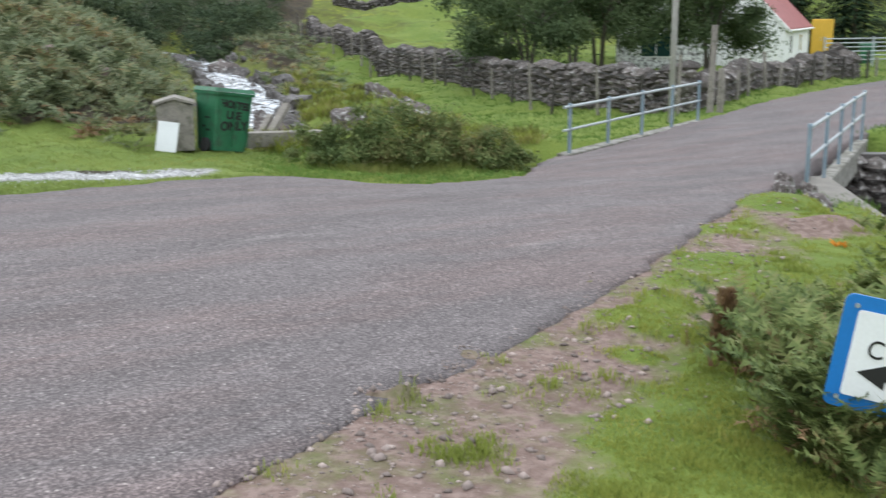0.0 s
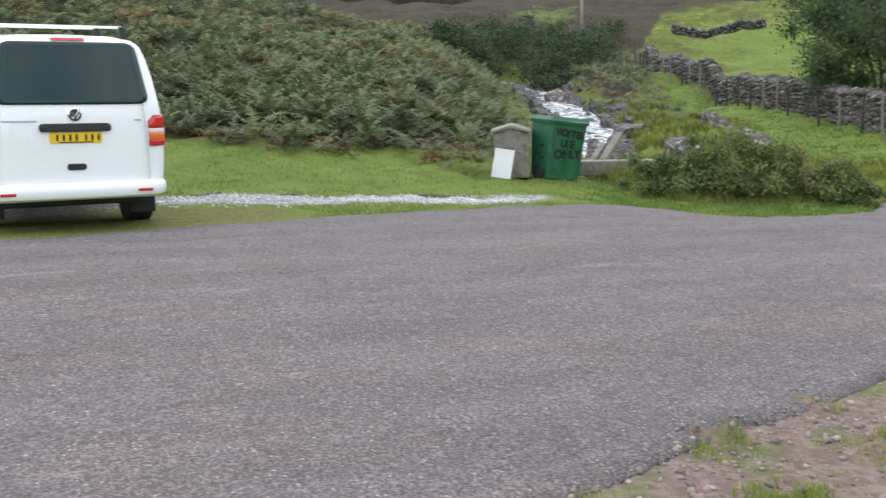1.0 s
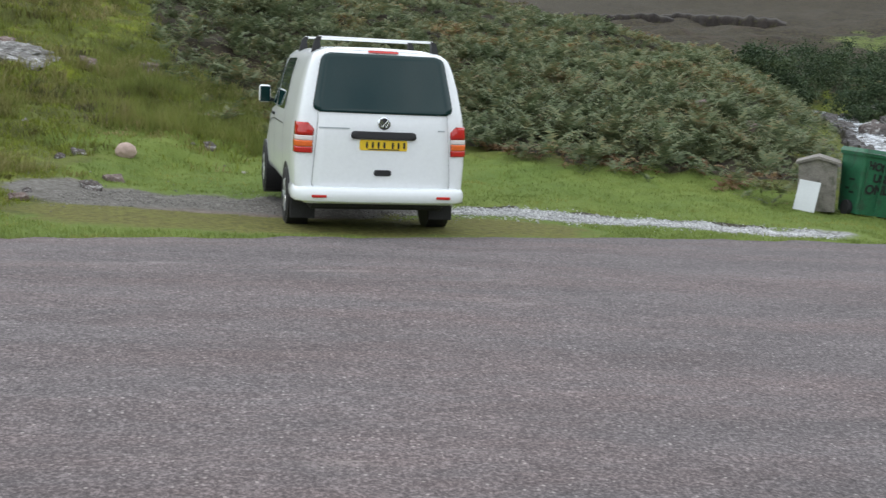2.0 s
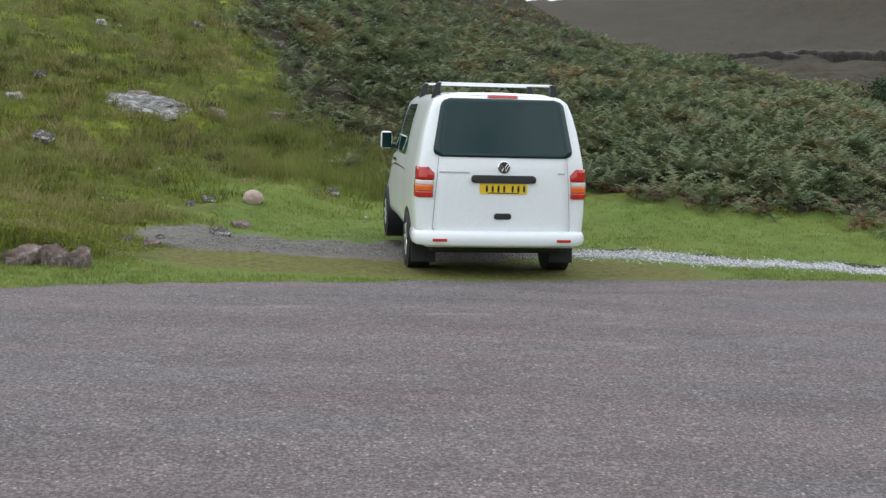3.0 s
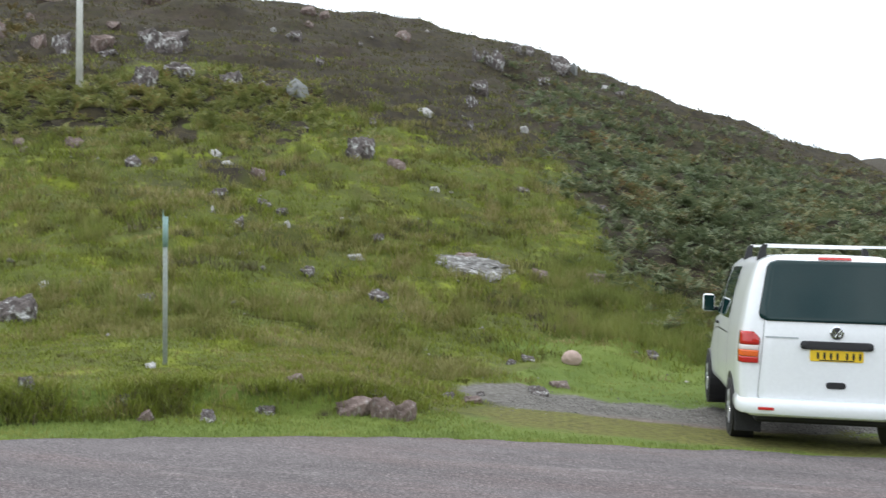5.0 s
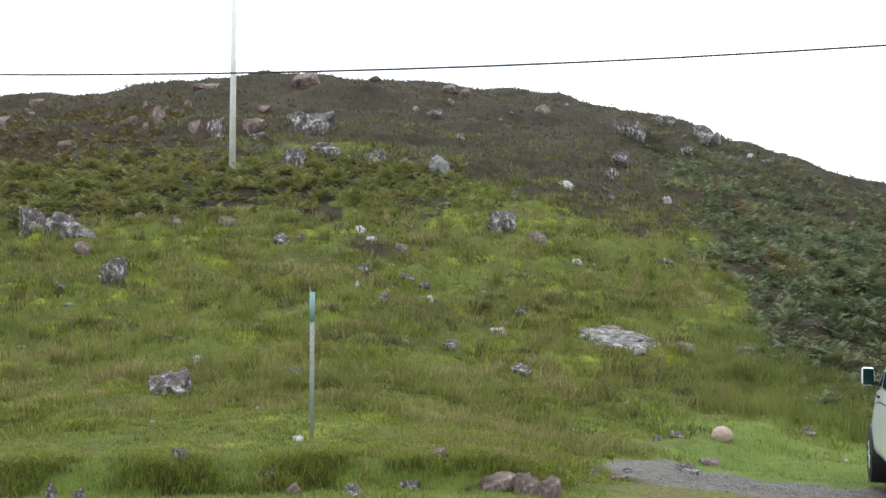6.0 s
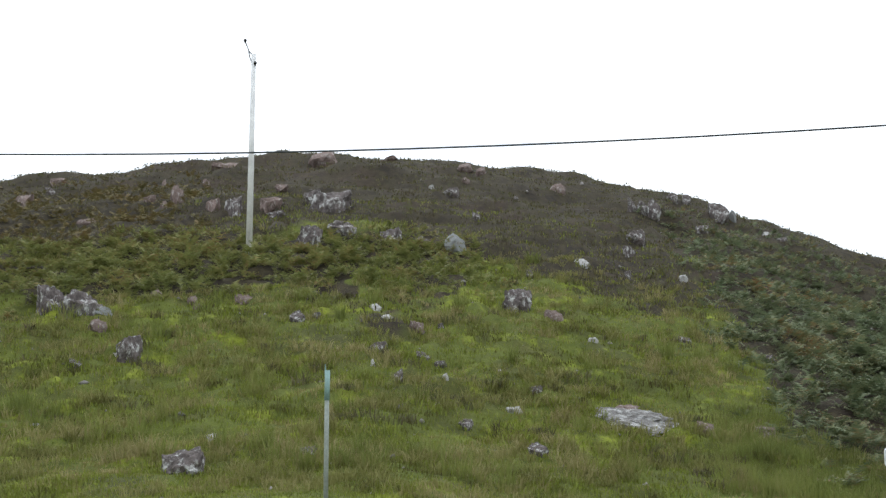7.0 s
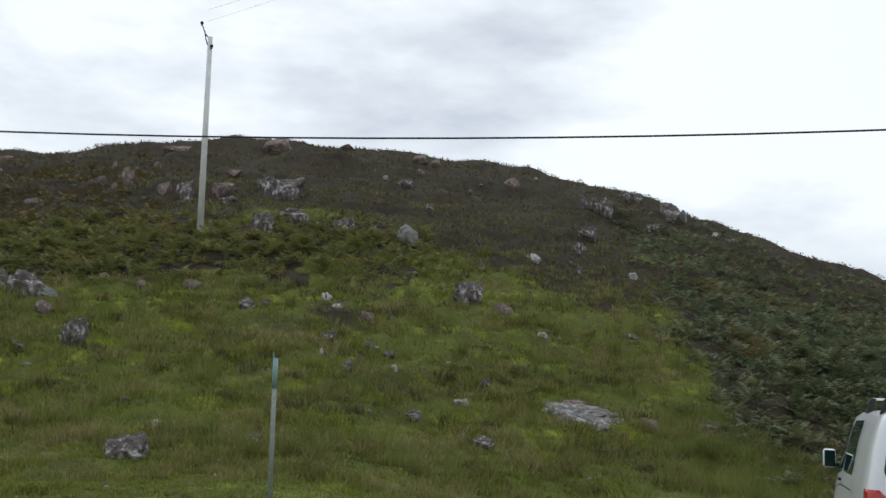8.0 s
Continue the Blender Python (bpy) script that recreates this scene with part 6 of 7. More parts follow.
# ---- plants ----
def leaf_mat(name, stops, trans=0.25, patch=0.35, rough=0.6, each=0.42):
    """Leaves and blades: a colour for each, drawn from a ramp, with broad patches."""
    m = bpy.data.materials.new(name)
    m.use_nodes = True
    n, l = m.node_tree.nodes, m.node_tree.links
    b = n["Principled BSDF"]
    b.inputs["Roughness"].default_value, b.inputs["Specular IOR Level"].default_value = rough, 0.12
    geo, tc, nz = n.new("ShaderNodeNewGeometry"), n.new("ShaderNodeTexCoord"), n.new("ShaderNodeTexNoise")
    nz.inputs["Scale"].default_value, nz.inputs["Detail"].default_value = patch, 4
    l.new(tc.outputs["Object"], nz.inputs["Vector"])
    mix = n.new("ShaderNodeMath")
    mix.operation = "MULTIPLY_ADD"
    l.new(geo.outputs["Random Per Island"], mix.inputs[0])
    mix.inputs[1].default_value = each
    sh = n.new("ShaderNodeMapRange")
    sh.inputs["From Min"].default_value, sh.inputs["From Max"].default_value = 0.36, 0.64
    sh.inputs["To Min"].default_value, sh.inputs["To Max"].default_value = 0.0, 1.04 - each
    nz2, ad = n.new("ShaderNodeTexNoise"), n.new("ShaderNodeMix")
    nz2.inputs["Scale"].default_value, nz2.inputs["Detail"].default_value = patch * 5.5, 3
    l.new(tc.outputs["Object"], nz2.inputs["Vector"])
    ad.inputs["Factor"].default_value = 0.42
    l.new(nz.outputs["Fac"], ad.inputs["A"])
    l.new(nz2.outputs["Fac"], ad.inputs["B"])
    l.new(ad.outputs["Result"], sh.inputs["Value"])
    l.new(sh.outputs["Result"], mix.inputs[2])
    r = n.new("ShaderNodeValToRGB")
    while len(r.color_ramp.elements) < len(stops):
        r.color_ramp.elements.new(0.5)
    for e, (p, c) in zip(r.color_ramp.elements, stops):
        e.position, e.color = p, (*c, 1)
    l.new(mix.outputs[0], r.inputs["Fac"])
    l.new(r.outputs["Color"], b.inputs["Base Color"])
    tr, ms = n.new("ShaderNodeBsdfTranslucent"), n.new("ShaderNodeMixShader")
    l.new(r.outputs["Color"], tr.inputs["Color"])
    ms.inputs[0].default_value = trans
    l.new(b.outputs[0], ms.inputs[1])
    l.new(tr.outputs[0], ms.inputs[2])
    l.new(ms.outputs[0], n["Material Output"].inputs["Surface"])
    return m


V = {
    "hill_grass": leaf_mat("hill_grass", [(0.0, (0.066, 0.056, 0.025)), (0.2, (0.118, 0.110, 0.038)), (0.40, (0.168, 0.196, 0.042)), (0.55, (0.245, 0.290, 0.048)), (0.70, (0.225, 0.215, 0.070)), (0.85, (0.305, 0.265, 0.115)), (1.0, (0.40, 0.34, 0.18))], patch=0.5, each=0.26),
    "field_grass": leaf_mat("field_grass", [(0.0, (0.080, 0.150, 0.034)), (0.5, (0.115, 0.198, 0.042)), (0.8, (0.150, 0.225, 0.050)), (1.0, (0.20, 0.225, 0.075))], 0.2, 0.4),
    "straw": leaf_mat("straw", [(0.0, (0.144, 0.138, 0.048)), (0.4, (0.222, 0.222, 0.072)), (0.7, (0.30, 0.27, 0.115)), (1.0, (0.40, 0.34, 0.19))], 0.3, 0.5, each=0.25),
    "dead": leaf_mat("dead", [(0.0, (0.10, 0.06, 0.035)), (0.5, (0.19, 0.115, 0.06)), (1.0, (0.30, 0.22, 0.12))], 0.2, 2.0),
    "lush_grass": leaf_mat("lush_grass", [(0.0, (0.17, 0.205, 0.05)), (0.5, (0.26, 0.31, 0.07)), (0.8, (0.32, 0.34, 0.08)), (1.0, (0.40, 0.37, 0.12))], 0.3, 0.8),
    "verge_grass": leaf_mat("verge_grass", [(0.0, (0.155, 0.20, 0.06)), (0.5, (0.225, 0.285, 0.08)), (0.8, (0.28, 0.31, 0.095)), (1.0, (0.34, 0.33, 0.10))], 0.3, 0.8, each=0.2),
    "bracken": leaf_mat("bracken", [(0.0, (0.058, 0.084, 0.044)), (0.35, (0.110, 0.142, 0.070)), (0.6, (0.162, 0.190, 0.100)), (0.8, (0.205, 0.200, 0.095)), (0.92, (0.225, 0.150, 0.075)), (1.0, (0.205, 0.112, 0.062))], 0.25, 0.45, each=0.5),
    "rush": leaf_mat("rush", [(0.0, (0.115, 0.13, 0.040)), (0.5, (0.195, 0.23, 0.060)), (0.8, (0.25, 0.265, 0.078)), (1.0, (0.27, 0.24, 0.11))], each=0.25),
    "brown_bracken": leaf_mat("brown_bracken", [(0.0, (0.10, 0.095, 0.042)), (0.4, (0.165, 0.145, 0.060)), (0.7, (0.21, 0.165, 0.070)), (1.0, (0.24, 0.155, 0.075))], 0.2, 0.5),
    "slope_bracken": leaf_mat("slope_bracken", [(0.0, (0.090, 0.122, 0.066)), (0.4, (0.148, 0.184, 0.096)), (0.65, (0.198, 0.222, 0.118)), (0.8, (0.25, 0.215, 0.09)), (0.9, (0.27, 0.175, 0.085)), (1.0, (0.24, 0.135, 0.072))], 0.3, 0.45, each=0.3),
    "hill_bracken": leaf_mat("hill_bracken", [(0.0, (0.110, 0.128, 0.046)), (0.35, (0.175, 0.200, 0.065)), (0.65, (0.245, 0.250, 0.085)), (0.85, (0.28, 0.215, 0.085)), (1.0, (0.26, 0.155, 0.072))], 0.35, 0.5, each=0.5),
    "orange": leaf_mat("orange_leaf", [(0.0, (0.45, 0.13, 0.01)), (1.0, (0.70, 0.30, 0.03))], 0.3, 2.0),
    "heather": leaf_mat("heather", [(0.0, (0.070, 0.055, 0.042)), (0.3, (0.118, 0.096, 0.060)), (0.55, (0.120, 0.122, 0.055)), (0.8, (0.165, 0.145, 0.070)), (1.0, (0.185, 0.128, 0.108))], 0.1, 0.25),
    "shrub": leaf_mat("shrub", [(0.0, (0.066, 0.105, 0.042)), (0.5, (0.127, 0.171, 0.061)), (0.8, (0.204, 0.220, 0.088)), (1.0, (0.264, 0.187, 0.094))], 0.2, 0.9),
    "gorse": leaf_mat("gorse", [(0.0, (0.030, 0.052, 0.030)), (0.6, (0.062, 0.092, 0.046)), (1.0, (0.110, 0.135, 0.062))], 0.1, 0.3),
    "tree_leaf": leaf_mat("tree_leaf", [(0.0, (0.050, 0.082, 0.040)), (0.5, (0.092, 0.134, 0.060)), (1.0, (0.15, 0.19, 0.088))], 0.3, 0.5),
    "conifer": leaf_mat("conifer", [(0.0, (0.013, 0.029, 0.016)), (0.6, (0.026, 0.049, 0.023)), (1.0, (0.046, 0.068, 0.031))], 0.05, 0.4),
    "near_fern": leaf_mat("near_fern", [(0.0, (0.05, 0.072, 0.026)), (0.35, (0.105, 0.145, 0.046)), (0.62, (0.195, 0.235, 0.082)), (0.82, (0.20, 0.19, 0.08)), (0.93, (0.19, 0.11, 0.05)), (1.0, (0.15, 0.08, 0.045))], 0.25, 1.6),
}


def stuff(name, verts, faces, material, label, category):
    me = bpy.data.meshes.new(name)
    me.vertices.add(len(verts))
    me.vertices.foreach_set("co", np.asarray(verts, np.float32).ravel())
    faces = np.asarray(faces, np.int32)
    k = faces.shape[1]
    me.loops.add(faces.size)
    me.loops.foreach_set("vertex_index", faces.ravel())
    me.polygons.add(len(faces))
    me.polygons.foreach_set("loop_start", np.arange(0, faces.size, k, dtype=np.int32))
    me.polygons.foreach_set("loop_total", np.full(len(faces), k, np.int32))
    me.update(calc_edges=True)
    me.materials.append(material)
    o = new(name, me)
    return tagged(o, label, category, kind="stuff") if label else o


def blades(x, y, z, per, height, width, spread, rng, lean=0.5):
    """Tufts of tapered, bent blades (two triangles each) at the given roots."""
    n = len(x) * per
    X, Y, Z = np.repeat(x, per), np.repeat(y, per), np.repeat(z, per)
    H = np.repeat(height, per) * rng.uniform(0.55, 1.15, n)
    Wd = np.repeat(width, per) * rng.uniform(0.7, 1.3, n)
    a, b = rng.uniform(0, 6.283, n), rng.uniform(0, 6.283, n)
    S = np.repeat(spread, per) * np.sqrt(rng.random(n))
    X, Y = X + S * np.cos(a), Y + S * np.sin(a)
    lx, ly = np.cos(a + 0.6 * (b - 3.14)) * lean * rng.random(n), np.sin(a + 0.6 * (b - 3.14)) * lean * rng.random(n)
    wx, wy = np.cos(b) * Wd / 2, np.sin(b) * Wd / 2
    p0 = np.stack([X - wx, Y - wy, Z - 0.04], 1)
    p1 = np.stack([X + wx, Y + wy, Z - 0.04], 1)
    m0 = np.stack([X - wx * 0.7 + lx * H * 0.35, Y - wy * 0.7 + ly * H * 0.35, Z + H * 0.6], 1)
    m1 = np.stack([X + wx * 0.7 + lx * H * 0.35, Y + wy * 0.7 + ly * H * 0.35, Z + H * 0.6], 1)
    tip = np.stack([X + lx * H, Y + ly * H, Z + H * (1 - 0.25 * (lx**2 + ly**2))], 1)
    verts = np.stack([p0, p1, m1, m0, tip], 1).reshape(-1, 3)
    i = np.arange(n)[:, None] * 5
    faces = np.concatenate([i + [0, 1, 2], i + [0, 2, 3], i + [3, 2, 4]])
    return verts, faces


def polar(rng, n, az, d):
    a, r = np.radians(rng.uniform(az[0], az[1], n)), np.exp(rng.uniform(np.log(d[0]), np.log(d[1]), n))
    return r * np.sin(a), r * np.cos(a), r


def build_hill_grass():
    rng = np.random.default_rng(1)
    x, y, d = polar(rng, 52000, (-52, 4), (10.3, 52))
    heath, bare, lush = covers(x, y)
    patch = wave_noise(x, y, 3.5, 61)
    keep = (~inside_road(x, y)) & (bracken_cover(x, y) < 0.5) & (bare < 0.3) & (worn_ground(x, y) < 0.3) & ~((bearing(x, y) > -13 + 3.5 * wave_noise(x, y, 2.5, 98)) & (d < 18.3 + 1.3 * wave_noise(x, y, 1.8, 99))) & ~((d < 11.0) & (lush > 0.75)) & (rng.random(len(x)) < 0.97 - 0.92 * heath)
    keep &= ~((lush > 0.75) & (rng.random(len(x)) < 0.8))
    x, y, d, patch = x[keep], y[keep], d[keep], patch[keep]
    h = (0.035 + 0.095 * np.clip(patch + 0.3, 0, 1.4) ** 1.5) * rng.uniform(0.6, 1.4, len(x)) * (0.85 + d / 90) * np.clip((d - 7) / 12, 0.35, 1)
    v, f = blades(x, y, lie(x, y), 7, h, 0.006 + 0.0007 * d, 0.10 + 0.006 * d, rng, 1.7)
    stuff("hill_grass", v, f, V["hill_grass"], "rough tussocky green and straw grass on the hillside", "grass")
    # taller rushes where the slope meets the verge
    x, y, d = polar(rng, 2800, (-10, 2.5), (20, 27))
    keep = bracken_cover(x, y) < 0.5
    x, y = x[keep], y[keep]
    v, f = blades(x, y, lie(x, y), 9, rng.uniform(0.18, 0.44, len(x)), np.full(len(x), 0.010), np.full(len(x), 0.25), rng, 0.9)
    stuff("rushes", v, f, V["rush"], "tall green rushes at the foot of the slope", "rushes")
    # heather and low scrub near the crest
    x, y, d = polar(rng, 15000, (-52, 12), (30, 80))
    heath, bare, lush = covers(x, y)
    keep = (heath > 0.25) & ((bracken_cover(x, y) < 0.5) | (rng.random(len(x)) < (d - 52) / 14)) & (rng.random(len(x)) < heath + 0.3)
    x, y, d = x[keep], y[keep], d[keep]
    v, f = blades(x, y, lie(x, y), 8, rng.uniform(0.03, 0.13, len(x)), 0.014 + 0.0009 * d, np.full(len(x), 0.4), rng, 1.2)
    stuff("heather", v, f, V["heather"], "brown heather and moor grass near the hilltop", "heather")


def build_tussocks():
    """Bigger separate tufts of straw-tipped grass and low dark heath that break up the turf."""
    rng = np.random.default_rng(8)
    x, y, d = polar(rng, 3400, (-52, -2), (15.0, 42))
    keep = (bracken_cover(x, y) < 0.5) & (wave_noise(x, y, 5.0, 65) > -0.1) & ~((bearing(x, y) > -13) & (d < 20))
    x, y, d = x[keep], y[keep], d[keep]
    v, f = blades(x, y, lie(x, y), 26, rng.uniform(0.16, 0.40, len(x)) * np.clip((d - 9) / 11, 0.4, 1), 0.005 + 0.0005 * d, rng.uniform(0.10, 0.26, len(x)), rng, 1.6)
    stuff("tussocks", v, f, V["straw"], "straw-tipped tussocks of moor grass", "grass")
    x, y, d = polar(rng, 2400, (-52, -3), (20, 44))
    keep = (bracken_cover(x, y) < 0.5) & (wave_noise(x, y, 4.0, 66) + 0.8 * wave_noise(x, y, 1.2, 67) > 0.75) & ~((bearing(x, y) > -13) & (d < 20))
    x, y, d = x[keep], y[keep], d[keep]
    v, f = blades(x, y, lie(x, y), 26, rng.uniform(0.12, 0.26, len(x)), 0.008 + 0.0006 * d, rng.uniform(0.15, 0.35, len(x)), rng, 1.3)
    stuff("low_heath", v, f, V["heather"], "dark low heath clumps among the grass", "heather")
    # tufts of dark rush with paler tips
    x, y, d = polar(rng, 260, (-50, -3), (17, 40))
    keep = (bracken_cover(x, y) < 0.5) & (wave_noise(x, y, 7.0, 95) > 0.1)
    x, y, d = x[keep], y[keep], d[keep]
    v, f = blades(x, y, lie(x, y), 60, rng.uniform(0.3, 0.55, len(x)), 0.006 + 0.0004 * d, rng.uniform(0.14, 0.3, len(x)), rng, 0.8)
    stuff("rush_tufts", v, f, V["rush"], "upright tufts of green rush on the slope", "rushes")
    # overhanging turf and heath along the bank behind the verge
    a = np.radians(rng.uniform(-50, -17, 2400))
    r = np.interp(np.degrees(a), [-75, -52, -38, -27, -17.5, -13.5], [12.5, 11.3, 11.3, 11.6, 12.2, 13.8]) + rng.uniform(0.02, 0.6, 2400) + 0.22 * wave_noise(11.5 * np.sin(a), 11.5 * np.cos(a), 1.9, 12)
    x, y = r * np.sin(a), r * np.cos(a)
    keep = wave_noise(x, y, 1.6, 69) > -0.25
    x, y = x[keep], y[keep]
    v, f = blades(x[::5], y[::5], lie(x[::5], y[::5]) - 0.05, 12, rng.uniform(0.05, 0.12, len(x[::5])), np.full(len(x[::5]), 0.012), np.full(len(x[::5]), 0.22), rng, 1.9)
    stuff("bank_heath", v, f, V["heather"], "brown heath rooted in the roadside bank", "heather")
    v, f = blades(x, y, lie(x, y), 14, rng.uniform(0.04, 0.17, len(x)), np.full(len(x), 0.010), np.full(len(x), 0.18), rng, 1.9)
    stuff("bank_turf", v, f, V["hill_grass"], "rough dark turf hanging over the roadside bank", "grass")
    # rough tufts on the far side of the stream
    x, y, d = polar(rng, 4200, (30, 46), (19, 52))
    ds, _ = along(STREAM, x, y)
    keep = (ds > 1.6) & (ds < 5.5 + 1.5 * wave_noise(x, y, 4.0, 25)) & (wave_noise(x, y, 3.0, 68) > -0.4) & ~inside_road(x, y)
    x, y, d = x[keep], y[keep], d[keep]
    v, f = blades(x, y, lie(x, y), 16, rng.uniform(0.15, 0.4, len(x)), 0.006 + 0.0007 * d, rng.uniform(0.15, 0.4, len(x)), rng, 1.4)
    stuff("bank_tufts", v, f, V["hill_grass"], "rough grass tufts on the stream bank", "grass")


def build_verges():
    rng = np.random.default_rng(2)
    # lawn-like verge beyond the road, clipped short
    x, y, d = polar(rng, 33000, (-50, 48), (9.5, 21))
    heath, bare, lush = covers(x, y)
    keep = (~inside_road(x, y)) & (lush > 0.4) & (bare < 0.2) & (worn_ground(x, y) < 0.35) & (bracken_cover(x, y) < 0.5)
    x, y, d = x[keep], y[keep], d[keep]
    v, f = blades(x, y, lie(x, y), 5, rng.uniform(0.022, 0.055, len(x)), np.full(len(x), 0.012), np.full(len(x), 0.1), rng, 0.8)
    stuff("verge_grass", v, f, V["verge_grass"], "short bright green grass on the verge", "grass")
    # field across the stream
    x, y, d = polar(rng, 36000, (31, 66), (15, 66))
    heath, bare, lush = covers(x, y)
    ds, _ = along(STREAM, x, y)
    keep = (~inside_road(x, y)) & (lush > 0.4) & (ds > 3.2)
    x, y, d = x[keep], y[keep], d[keep]
    v, f = blades(x, y, lie(x, y), 4, rng.uniform(0.02, 0.055, len(x)), 0.006 + 0.0006 * d, np.full(len(x), 0.35), rng, 1.3)
    stuff("field_grass", v, f, V["field_grass"], "grazed green field grass across the stream", "grass")
    # near verge, where the blades can be told apart
    x, y, d = polar(rng, 38000, (18, 70), (3.0, 15))
    e, _ = along(NEAR_EDGE, x, y)
    patch = wave_noise(x, y, 0.9, 63) + 0.5 * wave_noise(x, y, 0.35, 64)
    keep = (~inside_road(x, y)) & (y < x * 0.62 + 3.0) & (patch > np.where(covers(x, y)[1] > 0.45, 0.85, -0.6) + rng.normal(0, 0.3, len(x))) & (rng.random(len(x)) < 0.25 + 0.75 * np.clip(e / 0.6, 0, 1))
    x, y, d, patch = x[keep], y[keep], d[keep], patch[keep]
    v, f = blades(x, y, lie(x, y), 7, (0.018 + 0.03 * np.clip(patch, 0, 1.2)) * rng.uniform(0.6, 1.4, len(x)), np.full(len(x), 0.006) * (0.6 + d / 8), np.full(len(x), 0.05), rng, 0.9)
    # short turf round the viewpoint
    x, y, d = polar(rng, 5000, (-180, 180), (0.6, 5.0))
    e, _ = along(NEAR_EDGE, x, y)
    keep = ~inside_road(x, y) & (covers(x, y)[1] < 0.4)
    x, y, d = x[keep], y[keep], d[keep]
    v2, f2 = blades(x, y, lie(x, y), 4, rng.uniform(0.02, 0.05, len(x)), np.full(len(x), 0.005), np.full(len(x), 0.05), rng, 0.9)
    v, f = np.concatenate([v, v2]), np.concatenate([f, f2 + len(v)])
    stuff("near_verge_grass", v, f, V["lush_grass"], "patchy bright green grass and moss by the road edge", "grass")


def fronds(x, y, z, count, length, rng, pairs=8, width=0.5, droop=0.55, leaf=0.11, up=(0.45, 0.95)):
    """Bracken: arching stalks with pairs of tapering leaflets; triangles only."""
    n = len(x) * count
    X, Y, Z, L = np.repeat(x, count), np.repeat(y, count), np.repeat(z, count), np.repeat(length, count) * rng.uniform(0.65, 1.15, n)
    a = rng.uniform(0, 6.283, n)
    rise = rng.uniform(*up, n)
    dx, dy = np.cos(a), np.sin(a)
    verts, faces, n0 = [], [], 0
    us = np.linspace(0.25, 1.0, pairs + 1)

    def spine(u):
        out = L * (1 - rise * 0.55) * u * (0.6 + 0.4 * u)
        up = L * rise * (u - droop * u * u * (1.15 - rise * 0.5))
        return np.stack([X + dx * out, Y + dy * out, Z + up], 1)
    for k in range(pairs):
        u = us[k]
        p, q = spine(u), spine(min(u + leaf, 1.0))
        w = L * width * 0.5 * (1.08 - u) ** 0.75
        for s in (-1, 1):
            tip = p + (q - p) * 1.3 + np.stack([-dy * s * w, dx * s * w, -0.12 * w + rng.uniform(-0.05, 0.05, n) * L], 1)
            verts.append(np.stack([p, q, tip], 1).reshape(-1, 3))
            faces.append(np.arange(n * 3).reshape(-1, 3) + n0)
            n0 += n * 3
    a0, a1 = spine(0.0), spine(0.3)
    side = np.stack([-dy, dx, np.zeros(n)], 1) * 0.008
    verts.append(np.stack([a0 - side, a0 + side, a1], 1).reshape(-1, 3))
    faces.append(np.arange(n * 3).reshape(-1, 3) + n0)
    return np.concatenate(verts), np.concatenate(faces)


def bracken_stand(name, rng, n, az, d, count, length, pairs, width, leaf, material, label, ok=None):
    """Bracken growing in lumps: plants stand higher in the middle of a lump and thin out between them."""
    x, y, r = polar(rng, n, az, d)
    lump = wave_noise(x, y, 1.7, 72) + 0.6 * wave_noise(x, y, 0.75, 73)
    lump = lump * np.clip(30 / r, 0.35, 1)
    full = sum(bracken_cover(x + 1.4 * a, y + 1.4 * b) for a, b in ((1, 0), (-1, 0), (0, 1), (0, -1))) / 4
    keep = (rng.random(n) < full ** 1.5) & (rng.random(n) < np.clip((72 - r) / 16 + (np.abs(bearing(x, y) - 30) < 6) * 2, 0.0, 1)) & (rng.random(n) < 0.72 + 0.55 * lump)
    if ok is not None:
        keep &= ok(x, y, r)
    x, y, r, lump = x[keep], y[keep], r[keep], lump[keep]
    size = rng.uniform(*length, len(x)) * np.clip(1.0 + 0.32 * lump, 0.55, 1.5) * (0.8 + r / 160)
    z = lie(x, y) + 0.16 * np.clip(lump, 0, 1.3)
    v, f = fronds(x, y, z, count, size, rng, pairs, width, 0.6, leaf)
    return stuff(name, v, f, V[material], label, "bracken")


